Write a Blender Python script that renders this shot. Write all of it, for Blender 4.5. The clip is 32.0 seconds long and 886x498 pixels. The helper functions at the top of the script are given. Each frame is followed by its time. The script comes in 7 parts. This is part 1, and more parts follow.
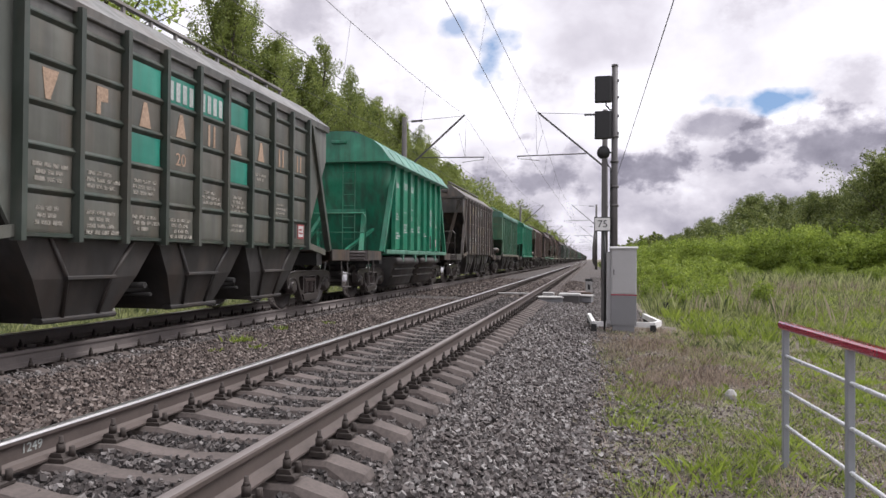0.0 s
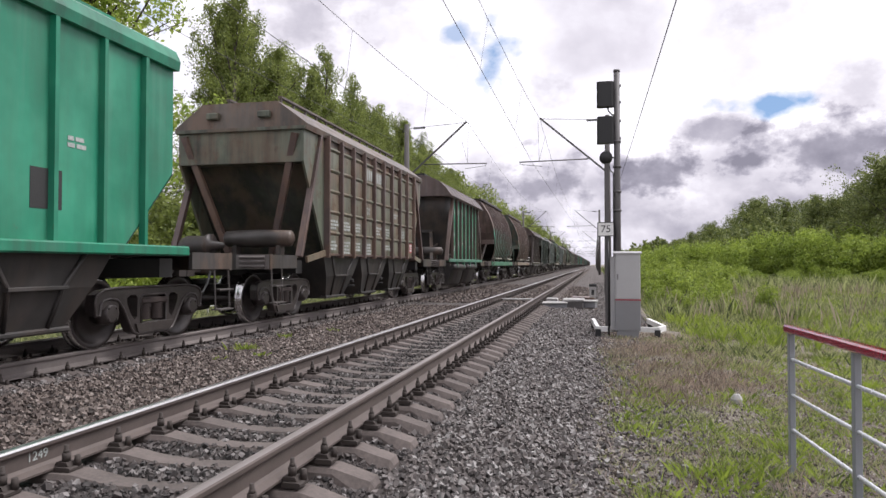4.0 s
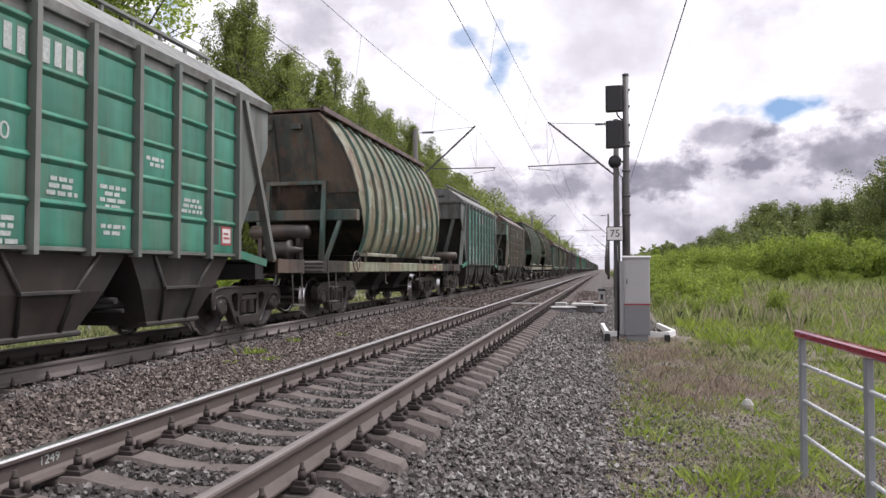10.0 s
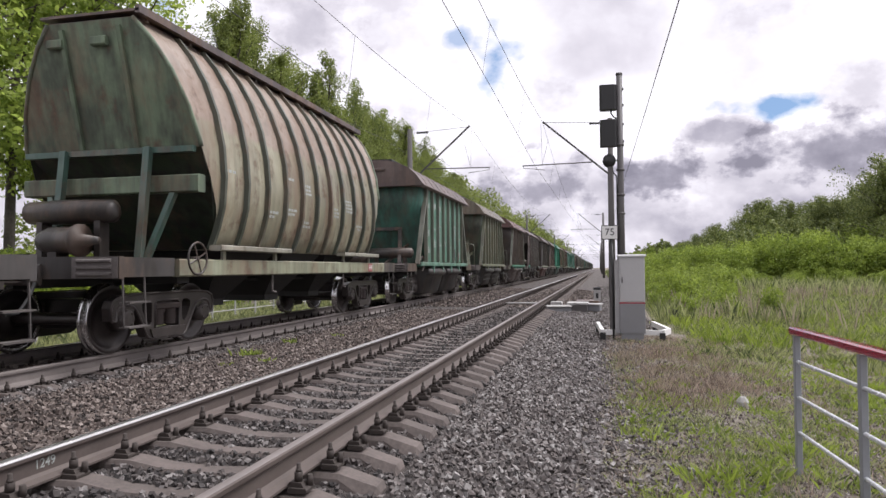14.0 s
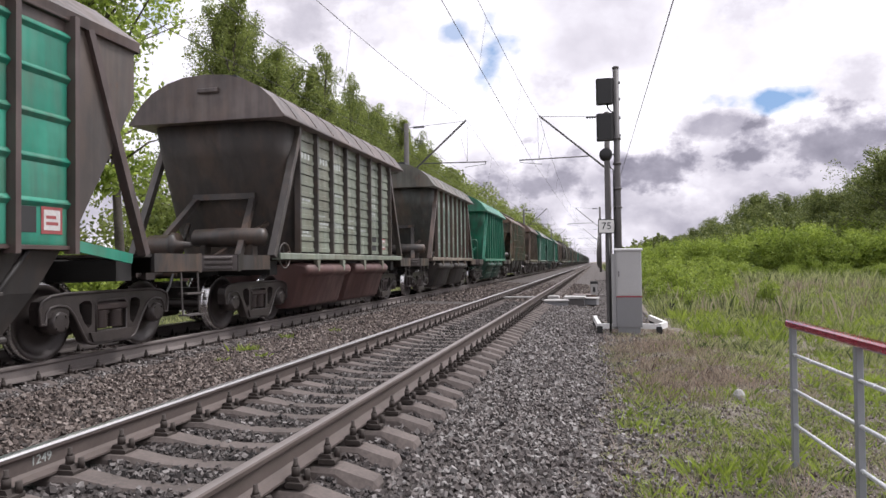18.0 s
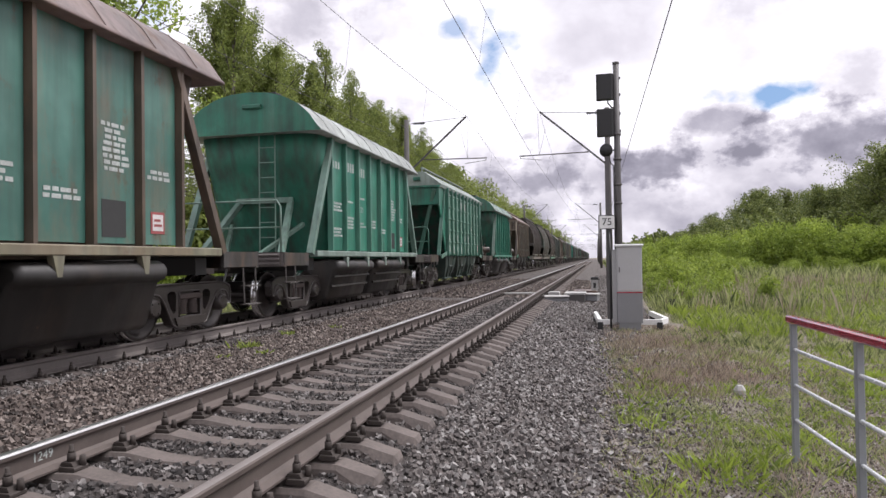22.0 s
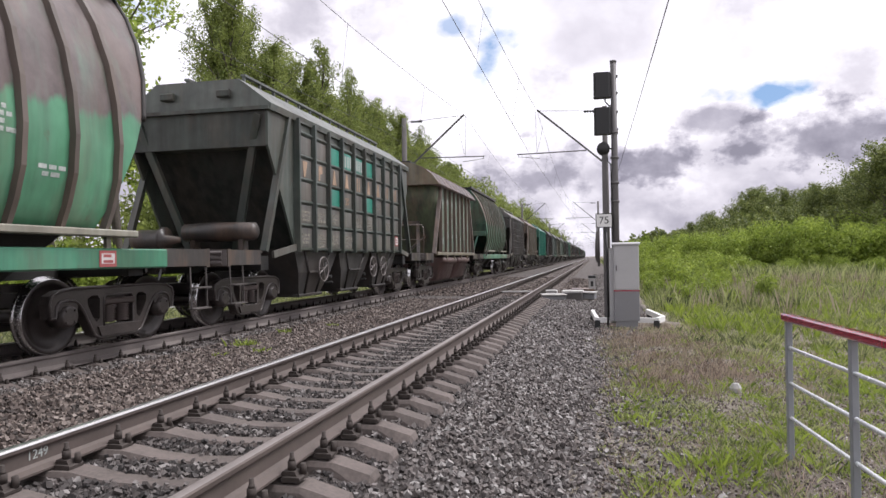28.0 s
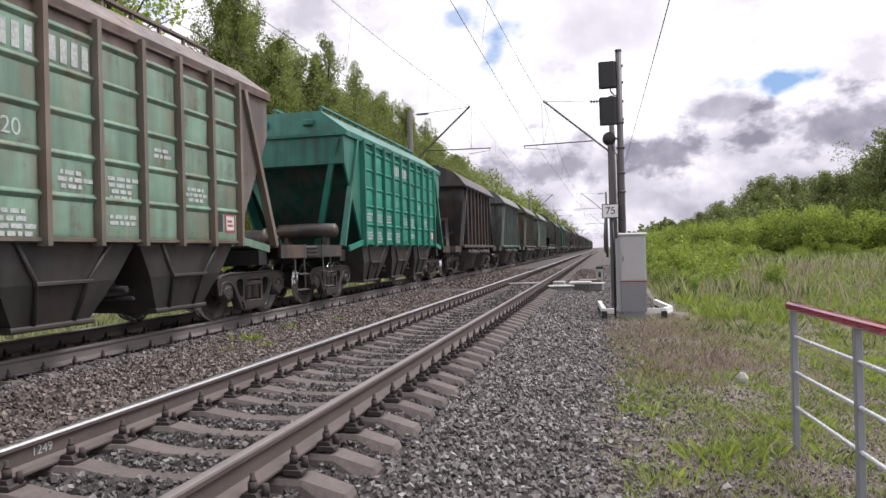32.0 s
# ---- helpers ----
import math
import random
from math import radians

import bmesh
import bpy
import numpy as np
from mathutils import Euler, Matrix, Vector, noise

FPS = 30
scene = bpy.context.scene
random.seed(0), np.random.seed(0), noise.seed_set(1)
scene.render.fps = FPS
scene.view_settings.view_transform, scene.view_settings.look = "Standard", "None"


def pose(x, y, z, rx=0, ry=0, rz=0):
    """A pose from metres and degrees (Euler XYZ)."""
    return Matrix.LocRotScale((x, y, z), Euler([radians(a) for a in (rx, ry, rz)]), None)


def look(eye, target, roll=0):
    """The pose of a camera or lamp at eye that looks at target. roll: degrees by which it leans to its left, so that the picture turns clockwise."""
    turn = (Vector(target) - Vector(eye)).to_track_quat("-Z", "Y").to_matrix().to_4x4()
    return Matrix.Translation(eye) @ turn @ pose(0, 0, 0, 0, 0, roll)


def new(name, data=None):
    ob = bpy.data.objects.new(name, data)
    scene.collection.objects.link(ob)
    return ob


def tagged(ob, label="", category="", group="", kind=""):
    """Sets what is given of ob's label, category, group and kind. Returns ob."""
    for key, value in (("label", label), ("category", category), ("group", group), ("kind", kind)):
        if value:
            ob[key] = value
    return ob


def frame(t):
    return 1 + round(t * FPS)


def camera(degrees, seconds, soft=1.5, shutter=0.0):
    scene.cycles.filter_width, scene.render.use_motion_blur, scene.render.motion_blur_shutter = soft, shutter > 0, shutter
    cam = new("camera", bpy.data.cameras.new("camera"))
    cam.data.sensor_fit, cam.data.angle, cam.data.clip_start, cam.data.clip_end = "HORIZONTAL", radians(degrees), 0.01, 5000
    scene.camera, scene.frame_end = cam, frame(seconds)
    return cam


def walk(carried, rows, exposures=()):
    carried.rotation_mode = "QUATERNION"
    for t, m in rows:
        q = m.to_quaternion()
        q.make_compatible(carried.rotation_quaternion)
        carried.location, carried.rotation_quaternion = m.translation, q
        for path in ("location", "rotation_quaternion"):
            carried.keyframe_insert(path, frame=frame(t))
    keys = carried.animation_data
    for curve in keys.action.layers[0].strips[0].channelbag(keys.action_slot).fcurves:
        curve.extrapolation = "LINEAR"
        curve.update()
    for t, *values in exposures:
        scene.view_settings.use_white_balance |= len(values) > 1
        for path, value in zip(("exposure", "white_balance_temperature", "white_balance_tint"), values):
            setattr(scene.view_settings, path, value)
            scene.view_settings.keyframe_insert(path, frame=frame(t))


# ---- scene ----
from mathutils.geometry import tessellate_polygon


# The camera stands beside the line, held by hand: it sways and tilts a little.
PATH = [
    (0.0, 2.711, 0.011, 1.139, 12.351, 0.750, 0.433),
    (0.5, 2.709, 0.011, 1.137, 12.370, 0.815, 0.412),
    (1.0, 2.708, 0.009, 1.136, 12.423, 0.886, 0.369),
    (1.5, 2.709, 0.006, 1.136, 12.496, 0.980, 0.294),
    (2.0, 2.711, 0.004, 1.136, 12.553, 1.092, 0.172),
    (2.5, 2.711, 0.005, 1.135, 12.574, 1.199, 0.076),
    (3.0, 2.710, 0.006, 1.134, 12.574, 1.263, 0.050),
    (3.5, 2.707, 0.009, 1.134, 12.575, 1.280, 0.008),
    (5.5, 2.713, -0.002, 1.137, 12.857, 1.404, -0.142),
    (6.0, 2.709, -0.002, 1.137, 12.944, 1.422, -0.162),
    (6.5, 2.709, -0.003, 1.137, 13.042, 1.482, -0.124),
    (7.0, 2.710, -0.005, 1.136, 13.136, 1.560, -0.124),
    (7.5, 2.708, -0.005, 1.137, 13.207, 1.616, -0.146),
    (8.0, 2.706, -0.005, 1.137, 13.270, 1.656, -0.133),
    (8.5, 2.707, -0.004, 1.134, 13.336, 1.683, -0.122),
    (9.0, 2.706, -0.005, 1.134, 13.379, 1.677, -0.112),
    (9.5, 2.706, -0.002, 1.136, 13.373, 1.670, -0.078),
    (10.0, 2.705, 0.000, 1.136, 13.337, 1.670, -0.025),
    (10.5, 2.706, -0.001, 1.135, 13.296, 1.651, 0.016),
    (11.0, 2.709, -0.001, 1.136, 13.253, 1.660, -0.022),
    (11.5, 2.711, -0.003, 1.136, 13.189, 1.706, -0.132),
    (12.0, 2.711, -0.004, 1.135, 13.095, 1.744, -0.191),
    (12.5, 2.711, -0.004, 1.133, 13.012, 1.759, -0.192),
    (13.0, 2.711, -0.004, 1.134, 12.958, 1.747, -0.243),
    (13.5, 2.710, -0.006, 1.136, 12.940, 1.709, -0.357),
    (14.0, 2.707, -0.004, 1.137, 12.939, 1.666, -0.449),
    (14.5, 2.706, 0.003, 1.137, 12.906, 1.630, -0.487),
    (16.5, 2.707, 0.005, 1.132, 12.808, 1.359, -0.459),
    (17.0, 2.709, 0.003, 1.136, 12.759, 1.286, -0.543),
    (17.5, 2.709, 0.004, 1.136, 12.715, 1.226, -0.594),
    (18.0, 2.709, 0.006, 1.135, 12.693, 1.208, -0.660),
    (18.5, 2.709, 0.005, 1.135, 12.683, 1.204, -0.685),
    (19.0, 2.707, 0.007, 1.134, 12.668, 1.169, -0.660),
    (19.5, 2.705, 0.009, 1.133, 12.651, 1.103, -0.660),
    (20.0, 2.707, 0.008, 1.135, 12.652, 1.044, -0.738),
    (20.5, 2.710, 0.008, 1.134, 12.674, 1.020, -0.842),
    (21.0, 2.711, 0.007, 1.133, 12.692, 1.000, -0.877),
    (21.5, 2.711, 0.007, 1.134, 12.716, 0.957, -0.861),
    (22.0, 2.711, 0.009, 1.135, 12.745, 0.899, -0.837),
    (22.5, 2.710, 0.009, 1.135, 12.757, 0.854, -0.763),
    (23.0, 2.708, 0.010, 1.135, 12.752, 0.828, -0.614),
    (23.5, 2.708, 0.011, 1.134, 12.744, 0.809, -0.511),
    (24.0, 2.709, 0.010, 1.134, 12.737, 0.804, -0.553),
    (24.5, 2.710, 0.009, 1.134, 12.740, 0.783, -0.653),
    (25.0, 2.711, 0.010, 1.133, 12.744, 0.765, -0.728),
    (25.5, 2.714, 0.012, 1.132, 12.713, 0.803, -0.794),
    (27.5, 2.725, 0.010, 1.131, 12.562, 0.863, -0.857),
    (28.0, 2.726, 0.012, 1.131, 12.565, 0.760, -0.801),
    (28.5, 2.727, 0.013, 1.132, 12.536, 0.684, -0.760),
    (29.0, 2.728, 0.013, 1.131, 12.494, 0.624, -0.779),
    (29.5, 2.732, 0.014, 1.130, 12.485, 0.540, -0.825),
    (30.0, 2.737, 0.017, 1.129, 12.540, 0.463, -0.839),
    (30.5, 2.742, 0.023, 1.129, 12.645, 0.396, -0.854),
    (31.0, 2.749, 0.028, 1.128, 12.800, 0.303, -0.961),
    (31.5, 2.760, 0.034, 1.128, 13.018, 0.209, -1.171),
    (32.0, 2.775, 0.042, 1.126, 13.275, 0.152, -1.434),
]

def held(x, y, z, yaw, pitch, lean):
    """A pose from the place and the turn to the left of the track, the tilt upwards and the lean."""
    a, b = radians(yaw), radians(pitch)
    way = Vector((-math.sin(a) * math.cos(b), math.cos(a) * math.cos(b), math.sin(b)))
    eye = Vector((x, y, z))
    return look(eye, eye + way * 10, lean)


cam = camera(66.3, 32.0)
walk(cam, [(row[0], held(*row[1:])) for row in PATH], [(0.0, -0.12), (0.9, 0.0), (6.0, -0.02), (17.0, -0.01), (24.0, 0.02), (32.0, 0.06)])

# ---- light: a bright, broken overcast sky, the sun veiled, to the right and ahead ----
SUN_AZ, SUN_EL = radians(62.0), radians(57.0)      # from +y towards +x, above the horizon
world = bpy.data.worlds.new("sky")
scene.world = world
world.use_nodes = True
wt = world.node_tree
wt.nodes.clear()


def node(tree, kind, **inputs):
    n = tree.nodes.new(kind)
    for key, value in inputs.items():
        slot = n.inputs[int(key[1:])] if key[0] == "i" and key[1:].isdigit() else n.inputs[key.replace("_", " ")]
        if isinstance(value, bpy.types.NodeSocket):
            tree.links.new(value, slot)
        else:
            slot.default_value = value
    return n


def ramp(tree, fac, stops, mode="LINEAR"):
    n = tree.nodes.new("ShaderNodeValToRGB")
    n.color_ramp.interpolation = mode
    while len(n.color_ramp.elements) < len(stops):
        n.color_ramp.elements.new(0.5)
    for e, (p, c) in zip(n.color_ramp.elements, stops):
        e.position = p
        e.color = (c, c, c, 1) if isinstance(c, (int, float)) else (*c[:3], 1)
    tree.links.new(fac, n.inputs[0])
    return n.outputs[0]


def maths(tree, op, a, b=0.5):
    n = tree.nodes.new("ShaderNodeMath")
    n.operation = op
    for slot, value in zip(n.inputs, (a, b)):
        if isinstance(value, bpy.types.NodeSocket):
            tree.links.new(value, slot)
        else:
            slot.default_value = value
    return n.outputs[0]


def mixed(tree, fac, a, b, blend="MIX"):
    n = tree.nodes.new("ShaderNodeMix")
    n.data_type, n.blend_type = "RGBA", blend
    for slot, value in ((n.inputs[0], fac), (n.inputs[6], a), (n.inputs[7], b)):
        if isinstance(value, bpy.types.NodeSocket):
            tree.links.new(value, slot)
        elif isinstance(value, (int, float)):
            slot.default_value = value
        else:
            slot.default_value = (*value[:3], 1)
    return n.outputs[2]


def make_sky():
    """High white cloud with grey bellies towards the horizon and a few blue gaps, over a clear sky."""
    t = wt
    coord = node(t, "ShaderNodeTexCoord").outputs["Generated"]
    sky = t.nodes.new("ShaderNodeTexSky")
    sky.sky_type, sky.sun_disc = "NISHITA", False
    sky.sun_elevation, sky.sun_rotation = SUN_EL, SUN_AZ
    xyz = node(t, "ShaderNodeSeparateXYZ", i0=coord)
    up = maths(t, "MAXIMUM", xyz.outputs[2], 0.0)
    den = maths(t, "ADD", up, 0.24)
    flat = node(t, "ShaderNodeCombineXYZ", X=maths(t, "DIVIDE", xyz.outputs[0], den), Y=maths(t, "DIVIDE", xyz.outputs[1], den), Z=maths(t, "MULTIPLY", up, 2.6)).outputs[0]
    tall = node(t, "ShaderNodeCombineXYZ", X=xyz.outputs[0], Y=xyz.outputs[1], Z=maths(t, "MULTIPLY", xyz.outputs[2], 1.35)).outputs[0]
    puff = node(t, "ShaderNodeTexNoise", Vector=tall, Scale=7.0, Detail=8.0, Roughness=0.52, Distortion=0.1).outputs[0]
    wide = node(t, "ShaderNodeTexNoise", Vector=flat, Scale=0.8, Detail=3.0).outputs[0]
    torn = node(t, "ShaderNodeTexNoise", Vector=tall, Scale=22.0, Detail=6.0, Roughness=0.6).outputs[0]
    fray = maths(t, "ADD", maths(t, "MULTIPLY", maths(t, "SUBTRACT", puff, 0.5), 4.2), maths(t, "MULTIPLY", maths(t, "SUBTRACT", torn, 0.5), 2.2))

    def bank(x, y, z, wide_, high, soft=1.1, billow=None):
        """One cloud bank (or gap) about a direction, with a billowing edge."""
        n = math.hypot(x, y)
        side = maths(t, "SUBTRACT", maths(t, "MULTIPLY", xyz.outputs[0], y / n), maths(t, "MULTIPLY", xyz.outputs[1], x / n))
        u = maths(t, "DIVIDE", side, wide_)
        v = maths(t, "DIVIDE", maths(t, "SUBTRACT", xyz.outputs[2], z), high)
        r = maths(t, "SQRT", maths(t, "ADD", maths(t, "MULTIPLY", u, u), maths(t, "MULTIPLY", v, v)))
        ahead = maths(t, "GREATER_THAN", maths(t, "ADD", maths(t, "MULTIPLY", xyz.outputs[0], x), maths(t, "MULTIPLY", xyz.outputs[1], y)), 0.0)
        m = maths(t, "MULTIPLY", maths(t, "SUBTRACT", maths(t, "ADD", 1.0 + soft / 2, billow or fray), r), 1.0 / soft)
        n2 = t.nodes.new("ShaderNodeClamp")
        t.links.new(m, n2.inputs[0])
        return maths(t, "MULTIPLY", maths(t, "MULTIPLY", n2.outputs[0], belly if billow is None else 1.0), ahead)

    belly = ramp(t, maths(t, "ADD", maths(t, "MULTIPLY", puff, 0.55), maths(t, "MULTIPLY", torn, 0.45)), [(0.34, 0.50), (0.5, 0.88), (0.64, 1.15)])
    rag = node(t, "ShaderNodeTexNoise", Vector=tall, Scale=17.0, Detail=5.0, Roughness=0.5).outputs[0]
    gap = maths(t, "MULTIPLY", maths(t, "SUBTRACT", rag, 0.51), 6.5)
    base = ramp(t, maths(t, "ADD", maths(t, "MULTIPLY", puff, 0.5), maths(t, "MULTIPLY", wide, 0.5)), [(0.0, 0.0), (0.46, 0.02), (0.56, 0.16), (0.66, 0.34), (0.78, 0.6)])
    low = ramp(t, up, [(0.0, 0.46), (0.05, 0.56), (0.12, 0.50), (0.19, 0.0)])
    dark = maths(t, "MAXIMUM", base, maths(t, "MULTIPLY", low, ramp(t, puff, [(0.38, 0.25), (0.6, 1.25)])))
    for x, y, z, a, b, k, soft in ((0.085, 0.989, 0.125, 0.058, 0.032, 1.0, 0.85), (0.29, 0.95, 0.142, 0.085, 0.036, 0.95, 0.9), (0.40, 0.90, 0.15, 0.07, 0.03, 0.8, 1.2), (0.16, 0.971, 0.179, 0.032, 0.016, 0.6, 1.2),
                                   (-0.086, 0.99, 0.112, 0.11, 0.032, 0.85, 1.2), (-0.067, 0.966, 0.25, 0.06, 0.04, 0.30, 2.0), (0.194, 0.928, 0.319, 0.08, 0.03, 0.30, 2.0), (0.325, 0.921, 0.227, 0.035, 0.05, 0.36, 2.0),
                                   (0.132, 0.989, 0.073, 0.06, 0.02, 0.55, 1.4), (-0.406, 0.85, 0.335, 0.09, 0.05, 0.46, 2.0), (-0.261, 0.94, 0.222, 0.06, 0.045, 0.36, 2.0), (-0.284, 0.889, 0.37, 0.06, 0.03, 0.30, 2.0)):
        dark = maths(t, "MAXIMUM", dark, maths(t, "MULTIPLY", bank(x, y, z, a, b, soft), k))
    shade = ramp(t, dark, [(0.0, (13.5, 13.3, 14.3)), (0.3, (8.8, 8.4, 9.4)), (0.65, (5.2, 4.95, 5.95)), (1.0, (3.2, 3.05, 3.85))])
    hole = maths(t, "MAXIMUM", bank(0.232, 0.949, 0.212, 0.045, 0.010, 1.4, gap), bank(-0.138, 0.944, 0.301, 0.017, 0.024, 1.8, gap))
    hole = maths(t, "MAXIMUM", hole, maths(t, "MULTIPLY", bank(-0.188, 0.927, 0.326, 0.012, 0.01, 1.6, gap), 0.7))
    hole = maths(t, "MAXIMUM", hole, maths(t, "MULTIPLY", bank(-0.549, 0.769, 0.327, 0.02, 0.03, 1.6, gap), 0.7))
    blue = mixed(t, 0.6, sky.outputs[0], (3.2, 5.4, 9.6))
    color = mixed(t, hole, shade, blue)
    back = node(t, "ShaderNodeBackground", Color=color, Strength=0.098)
    out = t.nodes.new("ShaderNodeOutputWorld")
    t.links.new(back.outputs[0], out.inputs[0])


make_sky()
sun_data = bpy.data.lights.new("sun", "SUN")
sun_data.energy, sun_data.angle, sun_data.color = 3.45, radians(20), (1.0, 0.966, 0.98)
sun = new("sun", sun_data)
sun_way = Vector((math.sin(SUN_AZ) * math.cos(SUN_EL), math.cos(SUN_AZ) * math.cos(SUN_EL), math.sin(SUN_EL)))
sun.matrix_world = look(sun_way * 100, (0, 0, 0))


# ---- materials ----
MATS = {}


def material(name):
    m = bpy.data.materials.new(name)
    m.use_nodes = True
    t = m.node_tree
    return m, t, t.nodes["Principled BSDF"]


def grain(t, scale, detail=5.0, rough=0.6, stretch=(1, 1, 1), seeded=True, coords="Object"):
    """A noise in metres on the thing, shifted from thing to thing."""
    v = node(t, "ShaderNodeTexCoord").outputs[coords]
    if seeded:
        r = node(t, "ShaderNodeObjectInfo").outputs["Random"]
        shift = node(t, "ShaderNodeCombineXYZ", X=maths(t, "MULTIPLY", r, 37.0), Y=maths(t, "MULTIPLY", r, 19.0), Z=0.0).outputs[0]
        add = t.nodes.new("ShaderNodeVectorMath")
        add.operation = "ADD"
        t.links.new(v, add.inputs[0]), t.links.new(shift, add.inputs[1])
        v = add.outputs[0]
    if stretch != (1, 1, 1):
        mp = t.nodes.new("ShaderNodeMapping")
        mp.inputs["Scale"].default_value = stretch
        t.links.new(v, mp.inputs[0])
        v = mp.outputs[0]
    return node(t, "ShaderNodeTexNoise", Vector=v, Scale=scale, Detail=detail, Roughness=rough).outputs[0]


def bump(t, bsdf, height, strength=0.3, distance=0.01):
    b = node(t, "ShaderNodeBump", Strength=strength, Distance=distance, Height=height)
    t.links.new(b.outputs[0], bsdf.inputs["Normal"])


def plain(name, color, rough=0.6, metal=0.0, vary=0.25, scale=6.0, relief=0.15):
    """A worn surface of one colour: blotches, fine grain, slight relief."""
    key = (name, color, rough, metal)
    if key in MATS:
        return MATS[key]
    m, t, b = material(name)
    fine, wide = grain(t, scale * 6), grain(t, scale * 0.4, 3.0)
    f = maths(t, "ADD", maths(t, "MULTIPLY", fine, 0.5), maths(t, "MULTIPLY", wide, 0.5))
    lo, hi = tuple(c * (1 - vary) for c in color), tuple(min(1, c * (1 + vary)) for c in color)
    t.links.new(ramp(t, f, [(0.3, lo), (0.7, hi)]), b.inputs["Base Color"])
    b.inputs["Metallic"].default_value = metal
    t.links.new(ramp(t, fine, [(0.2, max(0, rough - 0.1)), (0.8, min(1, rough + 0.12))]), b.inputs["Roughness"])
    if relief:
        bump(t, b, fine, relief, 0.01)
    MATS[key] = m
    return m


RUST = (0.105, 0.057, 0.036)


def paint(name, color, rust=RUST, amount=0.25, grime=0.35, rough=0.36, top=None, edge=3.0, blotch=1.1, wash=0.45, gloss=0.5, soot=0.0, ragged=0.35):
    """Old wagon paint: faded patches, streaks of grime that run down, rust that breaks through.
    top: the colour of the upper part above the ragged height edge, where the paint has gone."""
    key = (name, color, rust, amount, grime, top, edge, rough, wash, soot, ragged)
    if key in MATS:
        return MATS[key]
    m, t, b = material(name)
    wide = grain(t, 0.7, 4.0)
    fine = grain(t, 16.0, 4.0)
    run = grain(t, 5.0, 4.0, 0.55, (1, 1, 0.09))
    spots = grain(t, blotch * 2.2, 8.0, 0.68)
    pale = tuple(min(1, c * 1.35 + 0.03) for c in color)
    deep = tuple(c * 0.72 for c in color)
    col = ramp(t, wide, [(0.3, deep), (0.5, color), (0.72, pale)])
    z = node(t, "ShaderNodeSeparateXYZ", i0=node(t, "ShaderNodeTexCoord").outputs["Object"]).outputs[2]
    if top:
        border = maths(t, "ADD", z, maths(t, "ADD", maths(t, "MULTIPLY", maths(t, "SUBTRACT", run, 0.5), 1.1 * ragged), maths(t, "MULTIPLY", maths(t, "SUBTRACT", wide, 0.5), 1.6 * ragged)))
        above = maths(t, "MULTIPLY", maths(t, "SUBTRACT", border, edge - 0.12), 3.5 / ragged)
        n = t.nodes.new("ShaderNodeClamp")
        t.links.new(above, n.inputs[0])
        tops = ramp(t, maths(t, "ADD", maths(t, "MULTIPLY", spots, 0.5), maths(t, "MULTIPLY", run, 0.5)), [(0.36, tuple(c * 0.55 for c in top)), (0.5, top), (0.66, tuple(min(1, c * 1.4 + 0.02) for c in top))])
        col = mixed(t, n.outputs[0], col, tops)
    pale_run = ramp(t, grain(t, 3.2, 4.0, 0.6, (1, 1, 0.06)), [(0.52, 0.0), (0.78, wash)])
    col = mixed(t, pale_run, col, tuple(min(1, c * 0.7 + 0.12) for c in color))
    dirt = ramp(t, run, [(0.40, 0.0), (0.68, grime)])
    col = mixed(t, dirt, col, (0.045, 0.042, 0.04))
    if soot > 0:
        black = ramp(t, maths(t, "ADD", maths(t, "MULTIPLY", grain(t, 0.9, 6.0, 0.65), 0.75), maths(t, "MULTIPLY", run, 0.25)), [(0.42, 0.0), (0.62, soot)])
        col = mixed(t, black, col, (0.02, 0.019, 0.018))
    eaten = maths(t, "ADD", maths(t, "MULTIPLY", spots, 0.72), maths(t, "MULTIPLY", run, 0.28))
    hit = ramp(t, eaten, [(0.655 - 0.38 * amount, 0.0), (0.735 - 0.38 * amount, 0.5), (0.85 - 0.38 * amount, 1.0)])
    rusty = ramp(t, fine, [(0.3, tuple(c * 0.6 for c in rust)), (0.7, tuple(c * 1.5 for c in rust))])
    if amount > 0:
        stain = ramp(t, grain(t, 1.3, 6.0, 0.68, (1, 1, 0.35)), [(0.47, 0.0), (0.60, min(0.6, 1.5 * amount))])
        col = mixed(t, stain, col, (0.19, 0.118, 0.078))
        col = mixed(t, hit, col, rusty)
        # small chips and scratches where the paint is knocked off
        chip = ramp(t, grain(t, 5.0, 9.0, 0.8, (1, 1, 0.55)), [(0.655, 0.0), (0.685, 0.75)])
        col = mixed(t, chip, col, rusty)
    t.links.new(col, b.inputs["Base Color"])
    t.links.new(ramp(t, maths(t, "MAXIMUM", hit, dirt), [(0.0, rough), (1.0, 0.85)]), b.inputs["Roughness"])
    bump(t, b, maths(t, "ADD", maths(t, "MULTIPLY", spots, 0.7), maths(t, "MULTIPLY", fine, 0.3)), 0.25, 0.012)
    b.inputs["Specular IOR Level"].default_value = gloss
    MATS[key] = m
    return m


def make_stone(name, tones, island=True):
    m, t, b = material(name)
    r = node(t, "ShaderNodeNewGeometry").outputs["Random Per Island"] if island else node(t, "ShaderNodeObjectInfo").outputs["Random"]
    fine = grain(t, 60.0, 3.0, seeded=False)
    base = ramp(t, r, [(i / (len(tones) - 1), c) for i, c in enumerate(tones)])
    col = mixed(t, maths(t, "MULTIPLY", fine, 0.5), base, (0.05, 0.045, 0.045))
    t.links.new(col, b.inputs["Base Color"])
    b.inputs["Roughness"].default_value = 0.85
    bump(t, b, fine, 0.4, 0.006)
    return m


